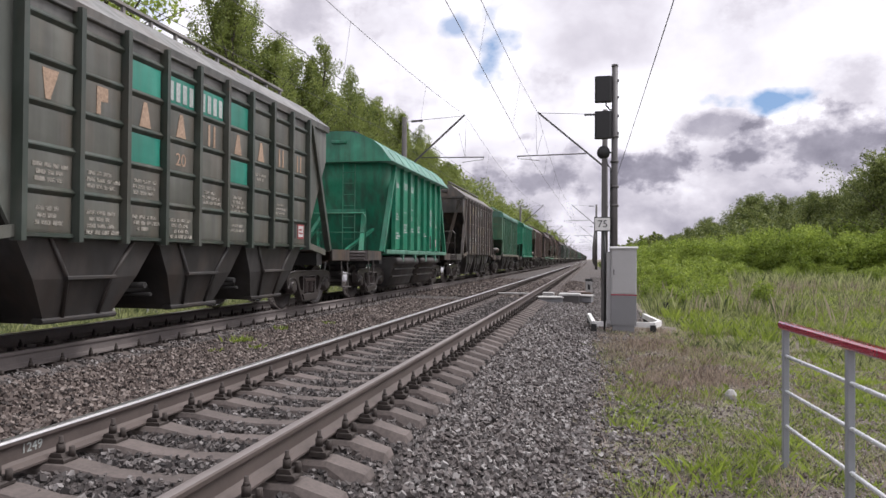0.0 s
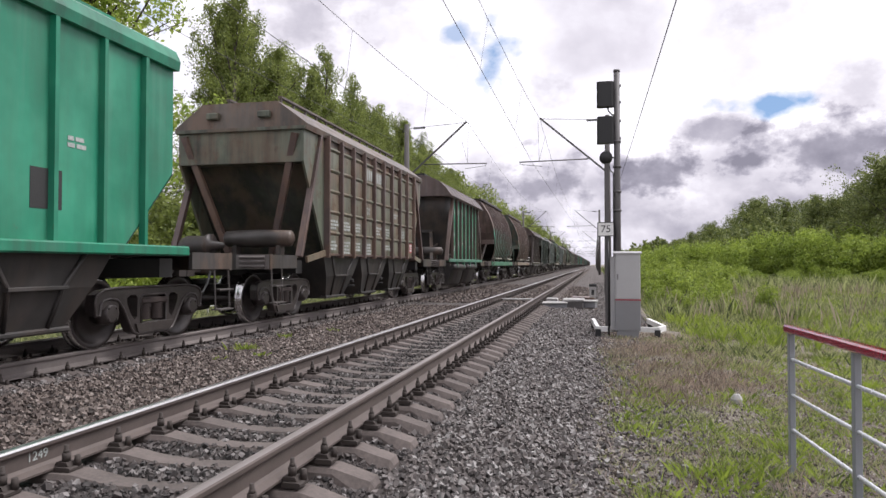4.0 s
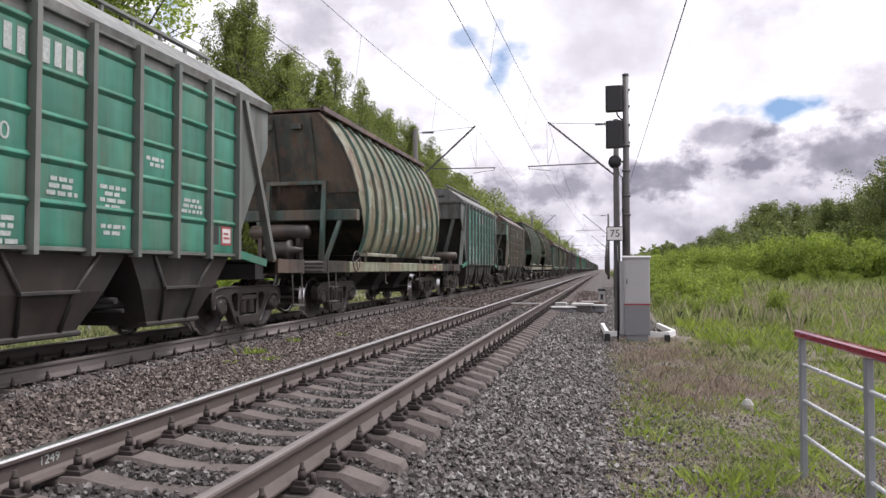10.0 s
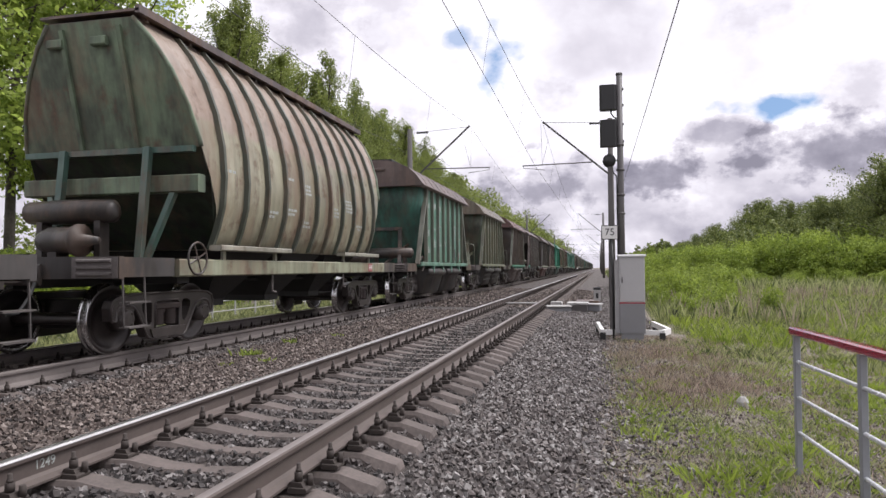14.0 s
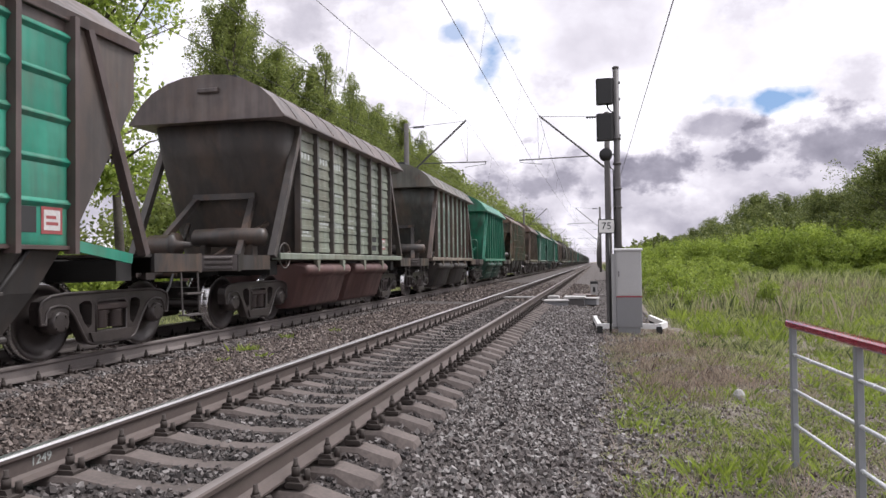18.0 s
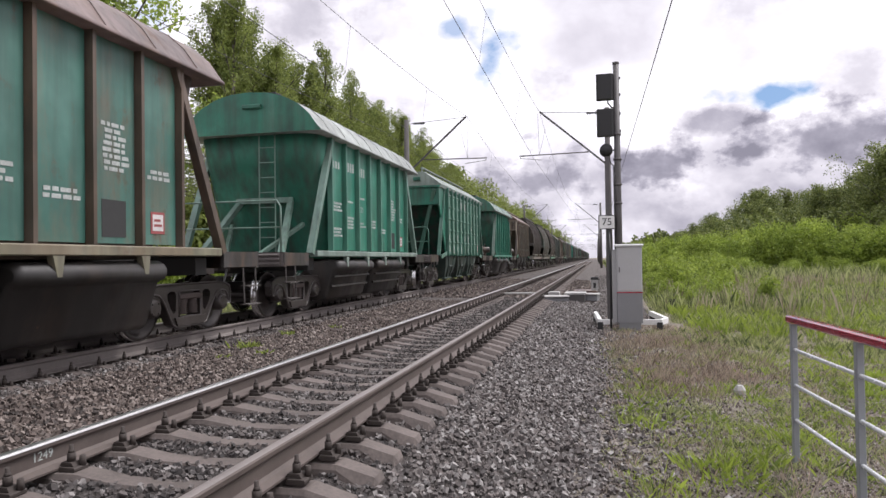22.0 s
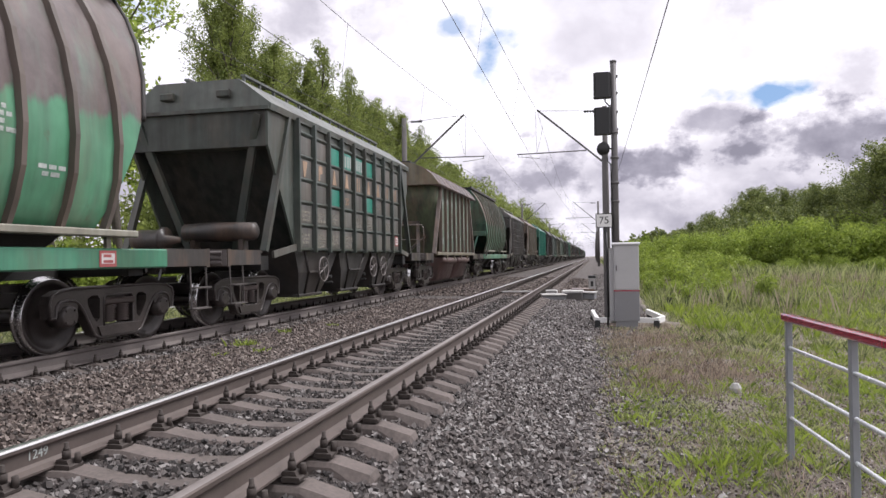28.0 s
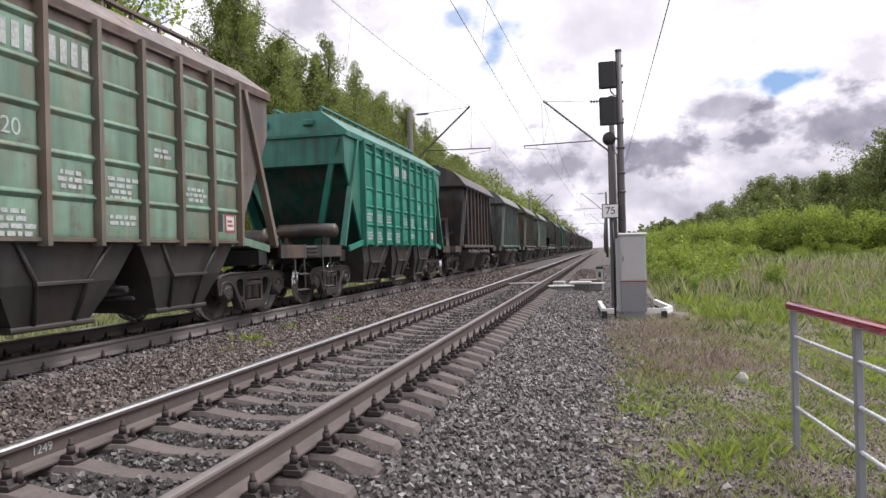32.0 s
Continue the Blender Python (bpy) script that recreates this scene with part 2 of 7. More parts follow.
def make_leaf(name, dark, light, glow=0.35, single=0.28):
    """Leaves: each its own green, light passing through."""
    m, t, b = material(name)
    r = node(t, "ShaderNodeNewGeometry").outputs["Random Per Island"]
    wide, clump = grain(t, 0.35, 2.0, seeded=True), grain(t, 1.4, 3.0, seeded=True)
    f = maths(t, "ADD", maths(t, "MULTIPLY", r, single), maths(t, "ADD", maths(t, "MULTIPLY", wide, 0.45 * (1 - single)), maths(t, "MULTIPLY", clump, 0.55 * (1 - single))))
    col = ramp(t, f, [(0.30, dark), (0.68, light)])
    t.links.new(col, b.inputs["Base Color"])
    b.inputs["Roughness"].default_value = 0.6
    tr = node(t, "ShaderNodeBsdfTranslucent", Color=col)
    mx = node(t, "ShaderNodeMixShader", i0=glow)
    t.links.new(b.outputs[0], mx.inputs[1]), t.links.new(tr.outputs[0], mx.inputs[2])
    t.links.new(mx.outputs[0], t.nodes["Material Output"].inputs[0])
    return m


def make_soil(name, stops, scale=0.5):
    m, t, b = material(name)
    wide = grain(t, scale, 6.0, 0.65, seeded=False)
    fine = grain(t, scale * 60, 8.0, 0.75, seeded=False)
    f = maths(t, "ADD", maths(t, "MULTIPLY", wide, 0.55), maths(t, "MULTIPLY", fine, 0.45))
    t.links.new(ramp(t, f, stops), b.inputs["Base Color"])
    b.inputs["Roughness"].default_value = 0.95
    bump(t, b, fine, 0.9, 0.04)
    return m


def worn_off(m, amount):
    """Thin paint, flaked away in specks so that what lies under it shows."""
    t = m.node_tree
    b = t.nodes["Principled BSDF"]
    flake = ramp(t, grain(t, 26.0, 5.0, 0.7), [(0.38, amount), (0.66, 0.05)])
    mx = node(t, "ShaderNodeMixShader", i0=flake)
    clear = t.nodes.new("ShaderNodeBsdfTransparent")
    t.links.new(b.outputs[0], mx.inputs[1]), t.links.new(clear.outputs[0], mx.inputs[2])
    t.links.new(mx.outputs[0], t.nodes["Material Output"].inputs[0])
    return m


M_CONCRETE = plain("sleeper_concrete", (0.108, 0.089, 0.081), 0.88, vary=0.5)
M_RAIL = plain("rail_steel", (0.112, 0.09, 0.081), 0.62, 0.3, relief=0.1)
M_HEAD = plain("rail_head", (0.62, 0.605, 0.595), 0.34, 1.0, vary=0.1, relief=0.03)
# copy of the worn head whose missing sky reflection is painted in, darker and rougher
M_UNLITHEAD = plain("dull_rail_head", (0.20, 0.175, 0.165), 0.5, 0.25, vary=0.2, relief=0.06)
M_FARRAIL = plain("dusty_rail_steel", (0.165, 0.143, 0.133), 0.7, 0.1, relief=0.1)
M_CLAMP = plain("clamp_iron", (0.05, 0.04, 0.035), 0.75, 0.2)
M_BALLAST = make_stone("ballast_stone", [(0.05, 0.044, 0.042), (0.112, 0.096, 0.09), (0.17, 0.146, 0.136), (0.215, 0.195, 0.185), (0.39, 0.372, 0.357)])
M_BALLAST_BROWN = make_stone("brown_ballast_stone", [(0.028, 0.022, 0.019), (0.078, 0.058, 0.049), (0.13, 0.098, 0.083), (0.185, 0.147, 0.126), (0.33, 0.28, 0.25)])
M_BALLAST_DARK = make_stone("oily_ballast_stone", [(0.022, 0.02, 0.019), (0.046, 0.04, 0.038), (0.075, 0.062, 0.057), (0.11, 0.095, 0.089), (0.27, 0.25, 0.24)])
M_BED = make_soil("ballast_bed", [(0.3, (0.035, 0.03, 0.028)), (0.5, (0.083, 0.07, 0.065)), (0.7, (0.145, 0.127, 0.118))], 3.0)
M_GROUND = make_soil("meadow_soil", [(0.34, (0.08, 0.065, 0.055)), (0.43, (0.19, 0.155, 0.135)), (0.52, (0.175, 0.155, 0.115)), (0.58, (0.30, 0.262, 0.235)), (0.66, (0.17, 0.16, 0.10))])
M_DARK = plain("underframe_black", (0.022, 0.0205, 0.0195), 0.7, 0.0, vary=0.4)
M_BOGIE = plain("bogie_iron", (0.054, 0.045, 0.042), 0.4, 0.2, vary=0.45)
M_SPRING = plain("rusty_spring_steel", (0.052, 0.037, 0.033), 0.6, 0.1, vary=0.45)
M_WHEEL = plain("wheel_web", (0.036, 0.029, 0.027), 0.42, 0.3, vary=0.4)
M_TREAD = plain("wheel_tread", (0.55, 0.54, 0.54), 0.22, 1.0, vary=0.1, relief=0.02)
M_GREYSTEEL = plain("grey_beam", (0.15, 0.132, 0.125), 0.6, vary=0.35)
M_STEP = plain("grimy_step_steel", (0.08, 0.07, 0.066), 0.6, vary=0.35)
M_MARK = worn_off(plain("stencil_white", (0.46, 0.49, 0.47), 0.7, vary=0.3), 0.32)
M_PEACH = worn_off(plain("stencil_peach", (0.44, 0.31, 0.22), 0.7, vary=0.3), 0.35)
M_DIMMARK = worn_off(plain("faded_stencil", (0.30, 0.28, 0.24), 0.7, vary=0.3), 0.6)
M_BLACKPATCH = plain("black_patch", (0.03, 0.03, 0.03), 0.7)
M_REDPLATE = plain("red_plate", (0.30, 0.075, 0.075), 0.6, vary=0.35)
M_PLATE = plain("white_plate", (0.55, 0.53, 0.52), 0.6)
M_GREY = plain("grey_enamel", (0.40, 0.395, 0.40), 0.5, vary=0.06, relief=0.03)
M_GREYDARK = plain("grey_plinth", (0.20, 0.20, 0.21), 0.6, vary=0.08, relief=0.05)
M_DULLWHITE = plain("weathered_whitewash", (0.36, 0.35, 0.34), 0.85, vary=0.4)
M_WHITE = plain("white_limewash", (0.72, 0.71, 0.70), 0.8, vary=0.12)
M_BLACK = plain("matt_black", (0.016, 0.016, 0.017), 0.55, vary=0.2, relief=0.03)
# concrete greyed down: the masts' backlit shade is put into the base colour
M_POLE = plain("pole_concrete", (0.10, 0.092, 0.09), 0.85, vary=0.2)
M_MAST = plain("mast_steel", (0.10, 0.094, 0.095), 0.6, 0.2, vary=0.2, relief=0.05)
M_WIRE = plain("copper_wire", (0.09, 0.085, 0.085), 0.5, 0.5, relief=0)
M_RED = plain("red_rail_paint", (0.30, 0.006, 0.032), 0.12, vary=0.1, relief=0)
M_FENCE = plain("grey_post_paint", (0.24, 0.25, 0.27), 0.45, vary=0.08, relief=0.03)
M_BAR = plain("bright_tube", (0.80, 0.81, 0.84), 0.22, 0.3, vary=0.05, relief=0)
M_RED.node_tree.nodes["Principled BSDF"].inputs["Coat Weight"].default_value = 1.0
M_RUBBER = plain("hose_rubber", (0.02, 0.02, 0.02), 0.6)
M_BARK = plain("birch_bark", (0.085, 0.072, 0.062), 0.9, vary=0.7, scale=2.0, relief=0.5)
L_BIRCH = make_leaf("birch_leaves", (0.13, 0.20, 0.035), (0.48, 0.58, 0.13), 0.62)
L_EDGE = make_leaf("wood_edge_leaves", (0.07, 0.10, 0.024), (0.33, 0.385, 0.10), 0.46)
L_WOOD = make_leaf("wood_leaves", (0.055, 0.08, 0.022), (0.26, 0.30, 0.085), 0.28)
L_BROWN = make_leaf("brown_stalks", (0.11, 0.078, 0.062), (0.48, 0.38, 0.31), 0.2, 0.6)
L_BUSH = make_leaf("bush_leaves", (0.095, 0.15, 0.02), (0.38, 0.47, 0.08), 0.42)
L_GRASS = make_leaf("grass_blades", (0.075, 0.103, 0.038), (0.45, 0.475, 0.215), 0.35, 0.5)
L_DRY = make_leaf("dry_stalks", (0.18, 0.14, 0.10), (0.46, 0.39, 0.30), 0.2, 0.45)


# ---- shapes ----
class Shape:
    """Vertices and faces gathered from boxes, prisms, tubes and turned forms, then made into one mesh."""

    def __init__(self):
        self.v, self.f, self.smooth, self.slot = [], [], [], []

    def add(self, verts, faces, smooth=False, slot=0):
        n = len(self.v)
        self.v += [tuple(p) for p in verts]
        self.f += [tuple(n + i for i in f) for f in faces]
        self.smooth += [smooth] * len(faces)
        self.slot += [slot] * len(faces)
        return self

    def box(self, x0, x1, y0, y1, z0, z1, c=0.0, slot=0):
        """A box; c: a bevel on its four long edges along its longest side."""
        if c <= 0:
            return self.add([(x0, y0, z0), (x1, y0, z0), (x1, y1, z0), (x0, y1, z0), (x0, y0, z1), (x1, y0, z1), (x1, y1, z1), (x0, y1, z1)],
                            [(3, 2, 1, 0), (4, 5, 6, 7), (0, 1, 5, 4), (1, 2, 6, 5), (2, 3, 7, 6), (3, 0, 4, 7)], slot=slot)
        def ring(a0, a1, b0, b1):
            return [(a0 + c, b0), (a1 - c, b0), (a1, b0 + c), (a1, b1 - c), (a1 - c, b1), (a0 + c, b1), (a0, b1 - c), (a0, b0 + c)]
        dx, dy, dz = x1 - x0, y1 - y0, z1 - z0
        if dy >= dx and dy >= dz:
            return self.prism([(x, y0, z) for x, z in ring(x0, x1, z0, z1)], (0, dy, 0), slot=slot)
        if dx >= dz:
            return self.prism([(x0, y, z) for y, z in ring(y0, y1, z0, z1)], (dx, 0, 0), slot=slot)
        return self.prism([(x, y, z0) for x, y in ring(x0, x1, y0, y1)], (0, 0, dz), slot=slot)

    def prism(self, pts, d, smooth=False, slot=0, caps=True):
        """The outline pts pushed along d."""
        n = len(pts)
        top = [(p[0] + d[0], p[1] + d[1], p[2] + d[2]) for p in pts]
        faces = [(i, (i + 1) % n, n + (i + 1) % n, n + i) for i in range(n)]
        self.add(list(pts) + top, faces, smooth, slot)
        if caps:
            self.add(list(pts), [tuple(reversed(range(n)))], False, slot)
            self.add(top, [tuple(range(n))], False, slot)
        return self

    def side(self, yz, x0, x1, slot=0):
        return self.prism([(x0, y, z) for y, z in yz], (x1 - x0, 0, 0), slot=slot)

    def loft(self, rings, smooth=False, closed=True, caps=True, slot=0):
        n = len(rings[0])
        verts = [p for r in rings for p in r]
        faces = []
        for k in range(len(rings) - 1):
            for i in range(n if closed else n - 1):
                j = (i + 1) % n
                faces.append((k * n + i, k * n + j, (k + 1) * n + j, (k + 1) * n + i))
        self.add(verts, faces, smooth, slot)
        if caps and closed:
            self.add(rings[0], [tuple(reversed(range(n)))], False, slot)
            self.add(rings[-1], [tuple(range(n))], False, slot)
        return self

    def tube(self, p, q, r, n=8, r2=None, slot=0, caps=True):
        p, q = Vector(p), Vector(q)
        d = (q - p).normalized()
        a = d.orthogonal().normalized()
        b = d.cross(a)
        r2 = r if r2 is None else r2
        ring = [a * math.cos(2 * math.pi * i / n) + b * math.sin(2 * math.pi * i / n) for i in range(n)]
        return self.loft([[tuple(p + k * r) for k in ring], [tuple(q + k * r2) for k in ring]], n > 5, True, caps, slot)

    def bent(self, pts, r, n=6, slot=0):
        """One round bar through all the points."""
        pts = [Vector(p) for p in pts]
        d = (pts[1] - pts[0]).normalized()
        a = d.orthogonal().normalized()
        rings = []
        for i, p in enumerate(pts):
            before = (p - pts[i - 1]).normalized() if i else d
            after = (pts[i + 1] - p).normalized() if i + 1 < len(pts) else before
            way = (before + after).normalized()
            a = (a - way * a.dot(way)).normalized()
            b = way.cross(a)
            rings.append([tuple(p + (a * math.cos(2 * math.pi * k / n) + b * math.sin(2 * math.pi * k / n)) * r) for k in range(n)])
        return self.loft(rings, n > 5, slot=slot)

    def bar(self, p, q, w, h, across=(1, 0, 0), slot=0):
        """A squared bar from p to q, w wide along across and h the other way."""
        p, q, a = Vector(p), Vector(q), Vector(across)
        d = (q - p).normalized()
        a = (a - d * a.dot(d)).normalized() * (w / 2)
        b = d.cross(a).normalized() * (h / 2)
        ring = lambda c: [tuple(c - a - b), tuple(c + a - b), tuple(c + a + b), tuple(c - a + b)]
        return self.loft([ring(p), ring(q)], slot=slot)

    def turned(self, profile, axis="x", n=28, at=(0, 0, 0), slots=None):
        """A profile of (along, radius) turned about an axis."""
        rings = []
        for s, r in profile:
            ring = []
            for i in range(n):
                c, d = r * math.cos(2 * math.pi * i / n), r * math.sin(2 * math.pi * i / n)
                p = {"x": (s, c, d), "y": (c, s, d), "z": (c, d, s)}[axis]
                ring.append(tuple(a + b for a, b in zip(p, at)))
            rings.append(ring)
        for k in range(len(rings) - 1):
            self.loft(rings[k:k + 2], True, caps=False, slot=slots[k] if slots else 0)
        return self

    def hoop(self, at, R, r, axis="x", n=20, m=6):
        """A ring such as a hand wheel's rim."""
        verts, faces = [], []
        for i in range(n):
            a = 2 * math.pi * i / n
            for j in range(m):
                b = 2 * math.pi * j / m
                rad, off = R + r * math.cos(b), r * math.sin(b)
                p = {"x": (off, rad * math.cos(a), rad * math.sin(a)), "y": (rad * math.cos(a), off, rad * math.sin(a))}[axis]
                verts.append(tuple(u + w for u, w in zip(p, at)))
                faces.append((i * m + j, i * m + (j + 1) % m, ((i + 1) % n) * m + (j + 1) % m, ((i + 1) % n) * m + j))
        return self.add(verts, faces, True)

    def mirror_x(self):
        n = len(self.v)
        self.v += [(-x, y, z) for x, y, z in self.v]
        self.f += [tuple(n + i for i in reversed(f)) for f in self.f]
        self.smooth, self.slot = self.smooth * 2, self.slot * 2
        return self

    def mesh(self, name, *mats):
        me = bpy.data.meshes.new(name)
        me.from_pydata(self.v, [], self.f)
        me.polygons.foreach_set("use_smooth", self.smooth)
        me.polygons.foreach_set("material_index", self.slot)
        for m in mats:
            me.materials.append(m)
        bm = bmesh.new()
        bm.from_mesh(me)
        if len(self.v) < 20000:
            bmesh.ops.remove_doubles(bm, verts=bm.verts, dist=1e-5)
        bmesh.ops.recalc_face_normals(bm, faces=bm.faces)
        bm.to_mesh(me)
        bm.free()
        return me


def part(name, shape, mat, parent=None, label="", spot=None):
    """One mesh object under a thing or a part. shape: a Shape or a ready mesh."""
    mats = mat if isinstance(mat, (list, tuple)) else [mat]
    shared = not isinstance(shape, Shape)
    me = shape if shared else shape.mesh(name, *mats)
    if shared and not len(me.materials):
        for m in mats:
            me.materials.append(m)
    ob = new(name, me)
    if shared:
        for s, m in zip(ob.material_slots, mats):
            if s.material is not m:
                s.link = "OBJECT"
                s.material = m
    if parent:
        ob.parent = parent
    if spot is not None:
        ob.matrix_basis = spot if isinstance(spot, Matrix) else Matrix.Translation(spot)
    if label:
        ob["label"] = label
    return ob


def empty(name, spot=(0, 0, 0)):
    ob = new(name)
    ob.empty_display_size = 0.3
    ob.location = spot
    return ob


def words(text, size, mat, name, parent, m, depth=0.002):
    """Letters of the built-in font, as a mesh."""
    cu = bpy.data.curves.new(name, "FONT")
    cu.body, cu.size, cu.extrude, cu.align_x, cu.align_y = text, size, depth, "CENTER", "CENTER"
    tmp = bpy.data.objects.new(name, cu)
    scene.collection.objects.link(tmp)
    me = bpy.data.meshes.new_from_object(tmp.evaluated_get(bpy.context.evaluated_depsgraph_get()))
    bpy.data.objects.remove(tmp)
    bpy.data.curves.remove(cu)
    return part(name, me, mat, parent, spot=m)


def raw_mesh(name, verts, faces, mat, smooth=False):
    me = bpy.data.meshes.new(name)
    n, k = len(verts), faces.shape[1]
    me.vertices.add(n)
    me.vertices.foreach_set("co", np.asarray(verts, np.float32).ravel())
    me.loops.add(faces.size)
    me.loops.foreach_set("vertex_index", faces.astype(np.int32).ravel())
    me.polygons.add(len(faces))
    me.polygons.foreach_set("loop_start", np.arange(0, faces.size, k, dtype=np.int32))
    me.update(calc_edges=True)
    if not smooth:
        me.polygons.foreach_set("use_smooth", np.zeros(len(faces), bool))
    me.materials.append(mat)
    me.validate()
    return me


# ---- the ground and the two tracks ----
TRACK = 4.71          # between the centre lines of the two tracks
PITCH = 0.495         # from sleeper to sleeper
Y_END = 760.0


def ground_height(x, y):
    """The lie of the land: level meadow and a low rise on the right, a ditch and grass bank on the left."""
    x, y = np.asarray(x, float), np.asarray(y, float)
    step = lambda a, b, v: np.clip((v - a) / (b - a), 0, 1) ** 2 * (3 - 2 * np.clip((v - a) / (b - a), 0, 1))
    z = -0.47 + 0.0 * x
    z = z - 0.75 * step(-7.4, -9.6, x)
    z = z - 0.12 * step(8, 16, x) + 2.2 * step(24, 60, x) * step(20, 90, y) + 3.5 * step(45, 140, x)
    z = z + 2.0 * step(-24, -70, x)
    bumps = 0.05 * np.sin(x * 1.3 + 0.7 * np.sin(y * 0.6)) * np.sin(y * 0.9 + 1.0) * step(3.2, 6.0, x)
    return z + bumps


def make_ground():
    xs = np.concatenate([[-2500, -900, -400, -200, -120], np.arange(-80, -12, 8), np.arange(-12, 3, 0.8), np.arange(3, 16, 0.5), np.arange(16, 60, 3.0), [66, 80, 100, 130, 180, 300, 600, 1200, 2500]])
    ys = np.concatenate([[-2500, -900, -300, -100, -40, -15], np.arange(-6, 30, 0.6), np.arange(30, 100, 4.0), np.arange(100, 400, 20.0), [420, 500, 650, 900, 1400, 2500]])
    gx, gy = np.meshgrid(xs, ys)
    gz = ground_height(gx, gy)
    n = len(xs)
    idx = np.arange(len(ys) * n).reshape(len(ys), n)
    quads = np.stack([idx[:-1, :-1], idx[:-1, 1:], idx[1:, 1:], idx[1:, :-1]], -1).reshape(-1, 4)
    ob = new("ground", raw_mesh("ground", np.stack([gx, gy, gz], -1).reshape(-1, 3), quads, M_GROUND, True))
    tagged(ob, "grassy uneven ground with bare soil beside the railway", "ground", kind="structure")


def make_bed():
    """The ballast bed under both tracks, with its sloping shoulders."""
    prof = [(-8.6, -1.25), (-7.6, -0.75), (-6.7, -0.30), (-6.2, -0.25), (-3.45, -0.25), (-3.0, -0.25), (-1.6, -0.27), (-1.2, -0.26), (1.0, -0.285), (1.15, -0.335), (1.4, -0.355), (1.7, -0.36), (2.0, -0.39), (2.55, -0.475), (2.7, -0.56)]
    ys = np.concatenate([np.arange(-60, 40, 4.0), np.arange(40, 200, 20.0), [200, 300, 500, Y_END]])
    s = Shape()
    s.loft([[(x, y, z) for x, z in prof] for y in ys], smooth=True, closed=False)
    ob = part("ballast_bed", s, M_BED)
    tagged(ob, "bed of grey-brown crushed stone under both tracks", "ballast", kind="structure")
    return prof


def sleeper_shape():
    """A prestressed concrete sleeper: raised seats, a lower waist, chamfered top edges."""
    s = Shape()
    rows = []
    for x, top, w in ((-1.285, -0.325, 0.062), (-1.26, -0.282, 0.080), (-1.0, -0.21, 0.086), (-0.58, -0.204, 0.088), (-0.3, -0.248, 0.085), (0, -0.258, 0.08),
                      (0.3, -0.248, 0.085), (0.58, -0.204, 0.088), (1.0, -0.21, 0.086), (1.26, -0.282, 0.080), (1.285, -0.325, 0.062)):
        rows.append([(x, -0.15, -0.38), (x, 0.15, -0.38), (x, w + 0.022, top - 0.03), (x, w, top), (x, -w, top), (x, -w - 0.022, top - 0.03)])
    s.loft(rows)
    return s


def clamp_shape(side):
    """The rail's fastening on a sleeper: a ribbed plate, two clips and two bolts with nuts."""
    s = Shape()
    for d in (-1, 1):
        x = d * 0.135
        s.box(x - 0.055, x + 0.065, -0.062, 0.062, -0.21, -0.178, 0.008)
        s.prism([(x - d * 0.07, -0.038, -0.172), (x + d * 0.035, -0.038, -0.178), (x + d * 0.02, -0.038, -0.152), (x - d * 0.055, -0.038, -0.150)], (0, 0.076, 0))
        s.tube((x - d * 0.012, 0, -0.16), (x - d * 0.012, 0, -0.045), 0.014, 6)
        s.tube((x - d * 0.012, 0, -0.15), (x - d * 0.012, 0, -0.095), 0.027, 6)
        s.tube((x - d * 0.012, 0, -0.095), (x - d * 0.012, 0, -0.075), 0.021, 6, 0.017)
        s.tube((x + d * 0.048, 0.03, -0.18), (x + d * 0.048, 0.03, -0.115), 0.024, 6, 0.018)
    return s


RAIL = [(0.075, -0.195), (0.075, -0.181), (0.03, -0.162), (0.012, -0.142), (0.010, -0.06), (0.02, -0.046), (0.036, -0.037), (0.0375, -0.012), (0.030, -0.002)]


def rail_shape(y0, y1):
    """A rail whose running surface and gauge corner (towards +x) are worn bright."""
    s = Shape()
    out = RAIL + [(-x, z) for x, z in reversed(RAIL)]
    ring = lambda y: [(x, y, z) for x, z in out]
    s.loft([ring(y0), ring(y1)])
    worn = [(-0.030, -0.0018), (-0.024, 0.0004), (0.0, 0.0014), (0.018, 0.0008), (0.026, -0.0006), (0.0325, -0.0035), (0.0368, -0.0085), (0.0388, -0.015)]
    s.loft([[(x, y, z) for x, z in worn] for y in (y0, y1)], smooth=True, closed=False, slot=1)
    return s


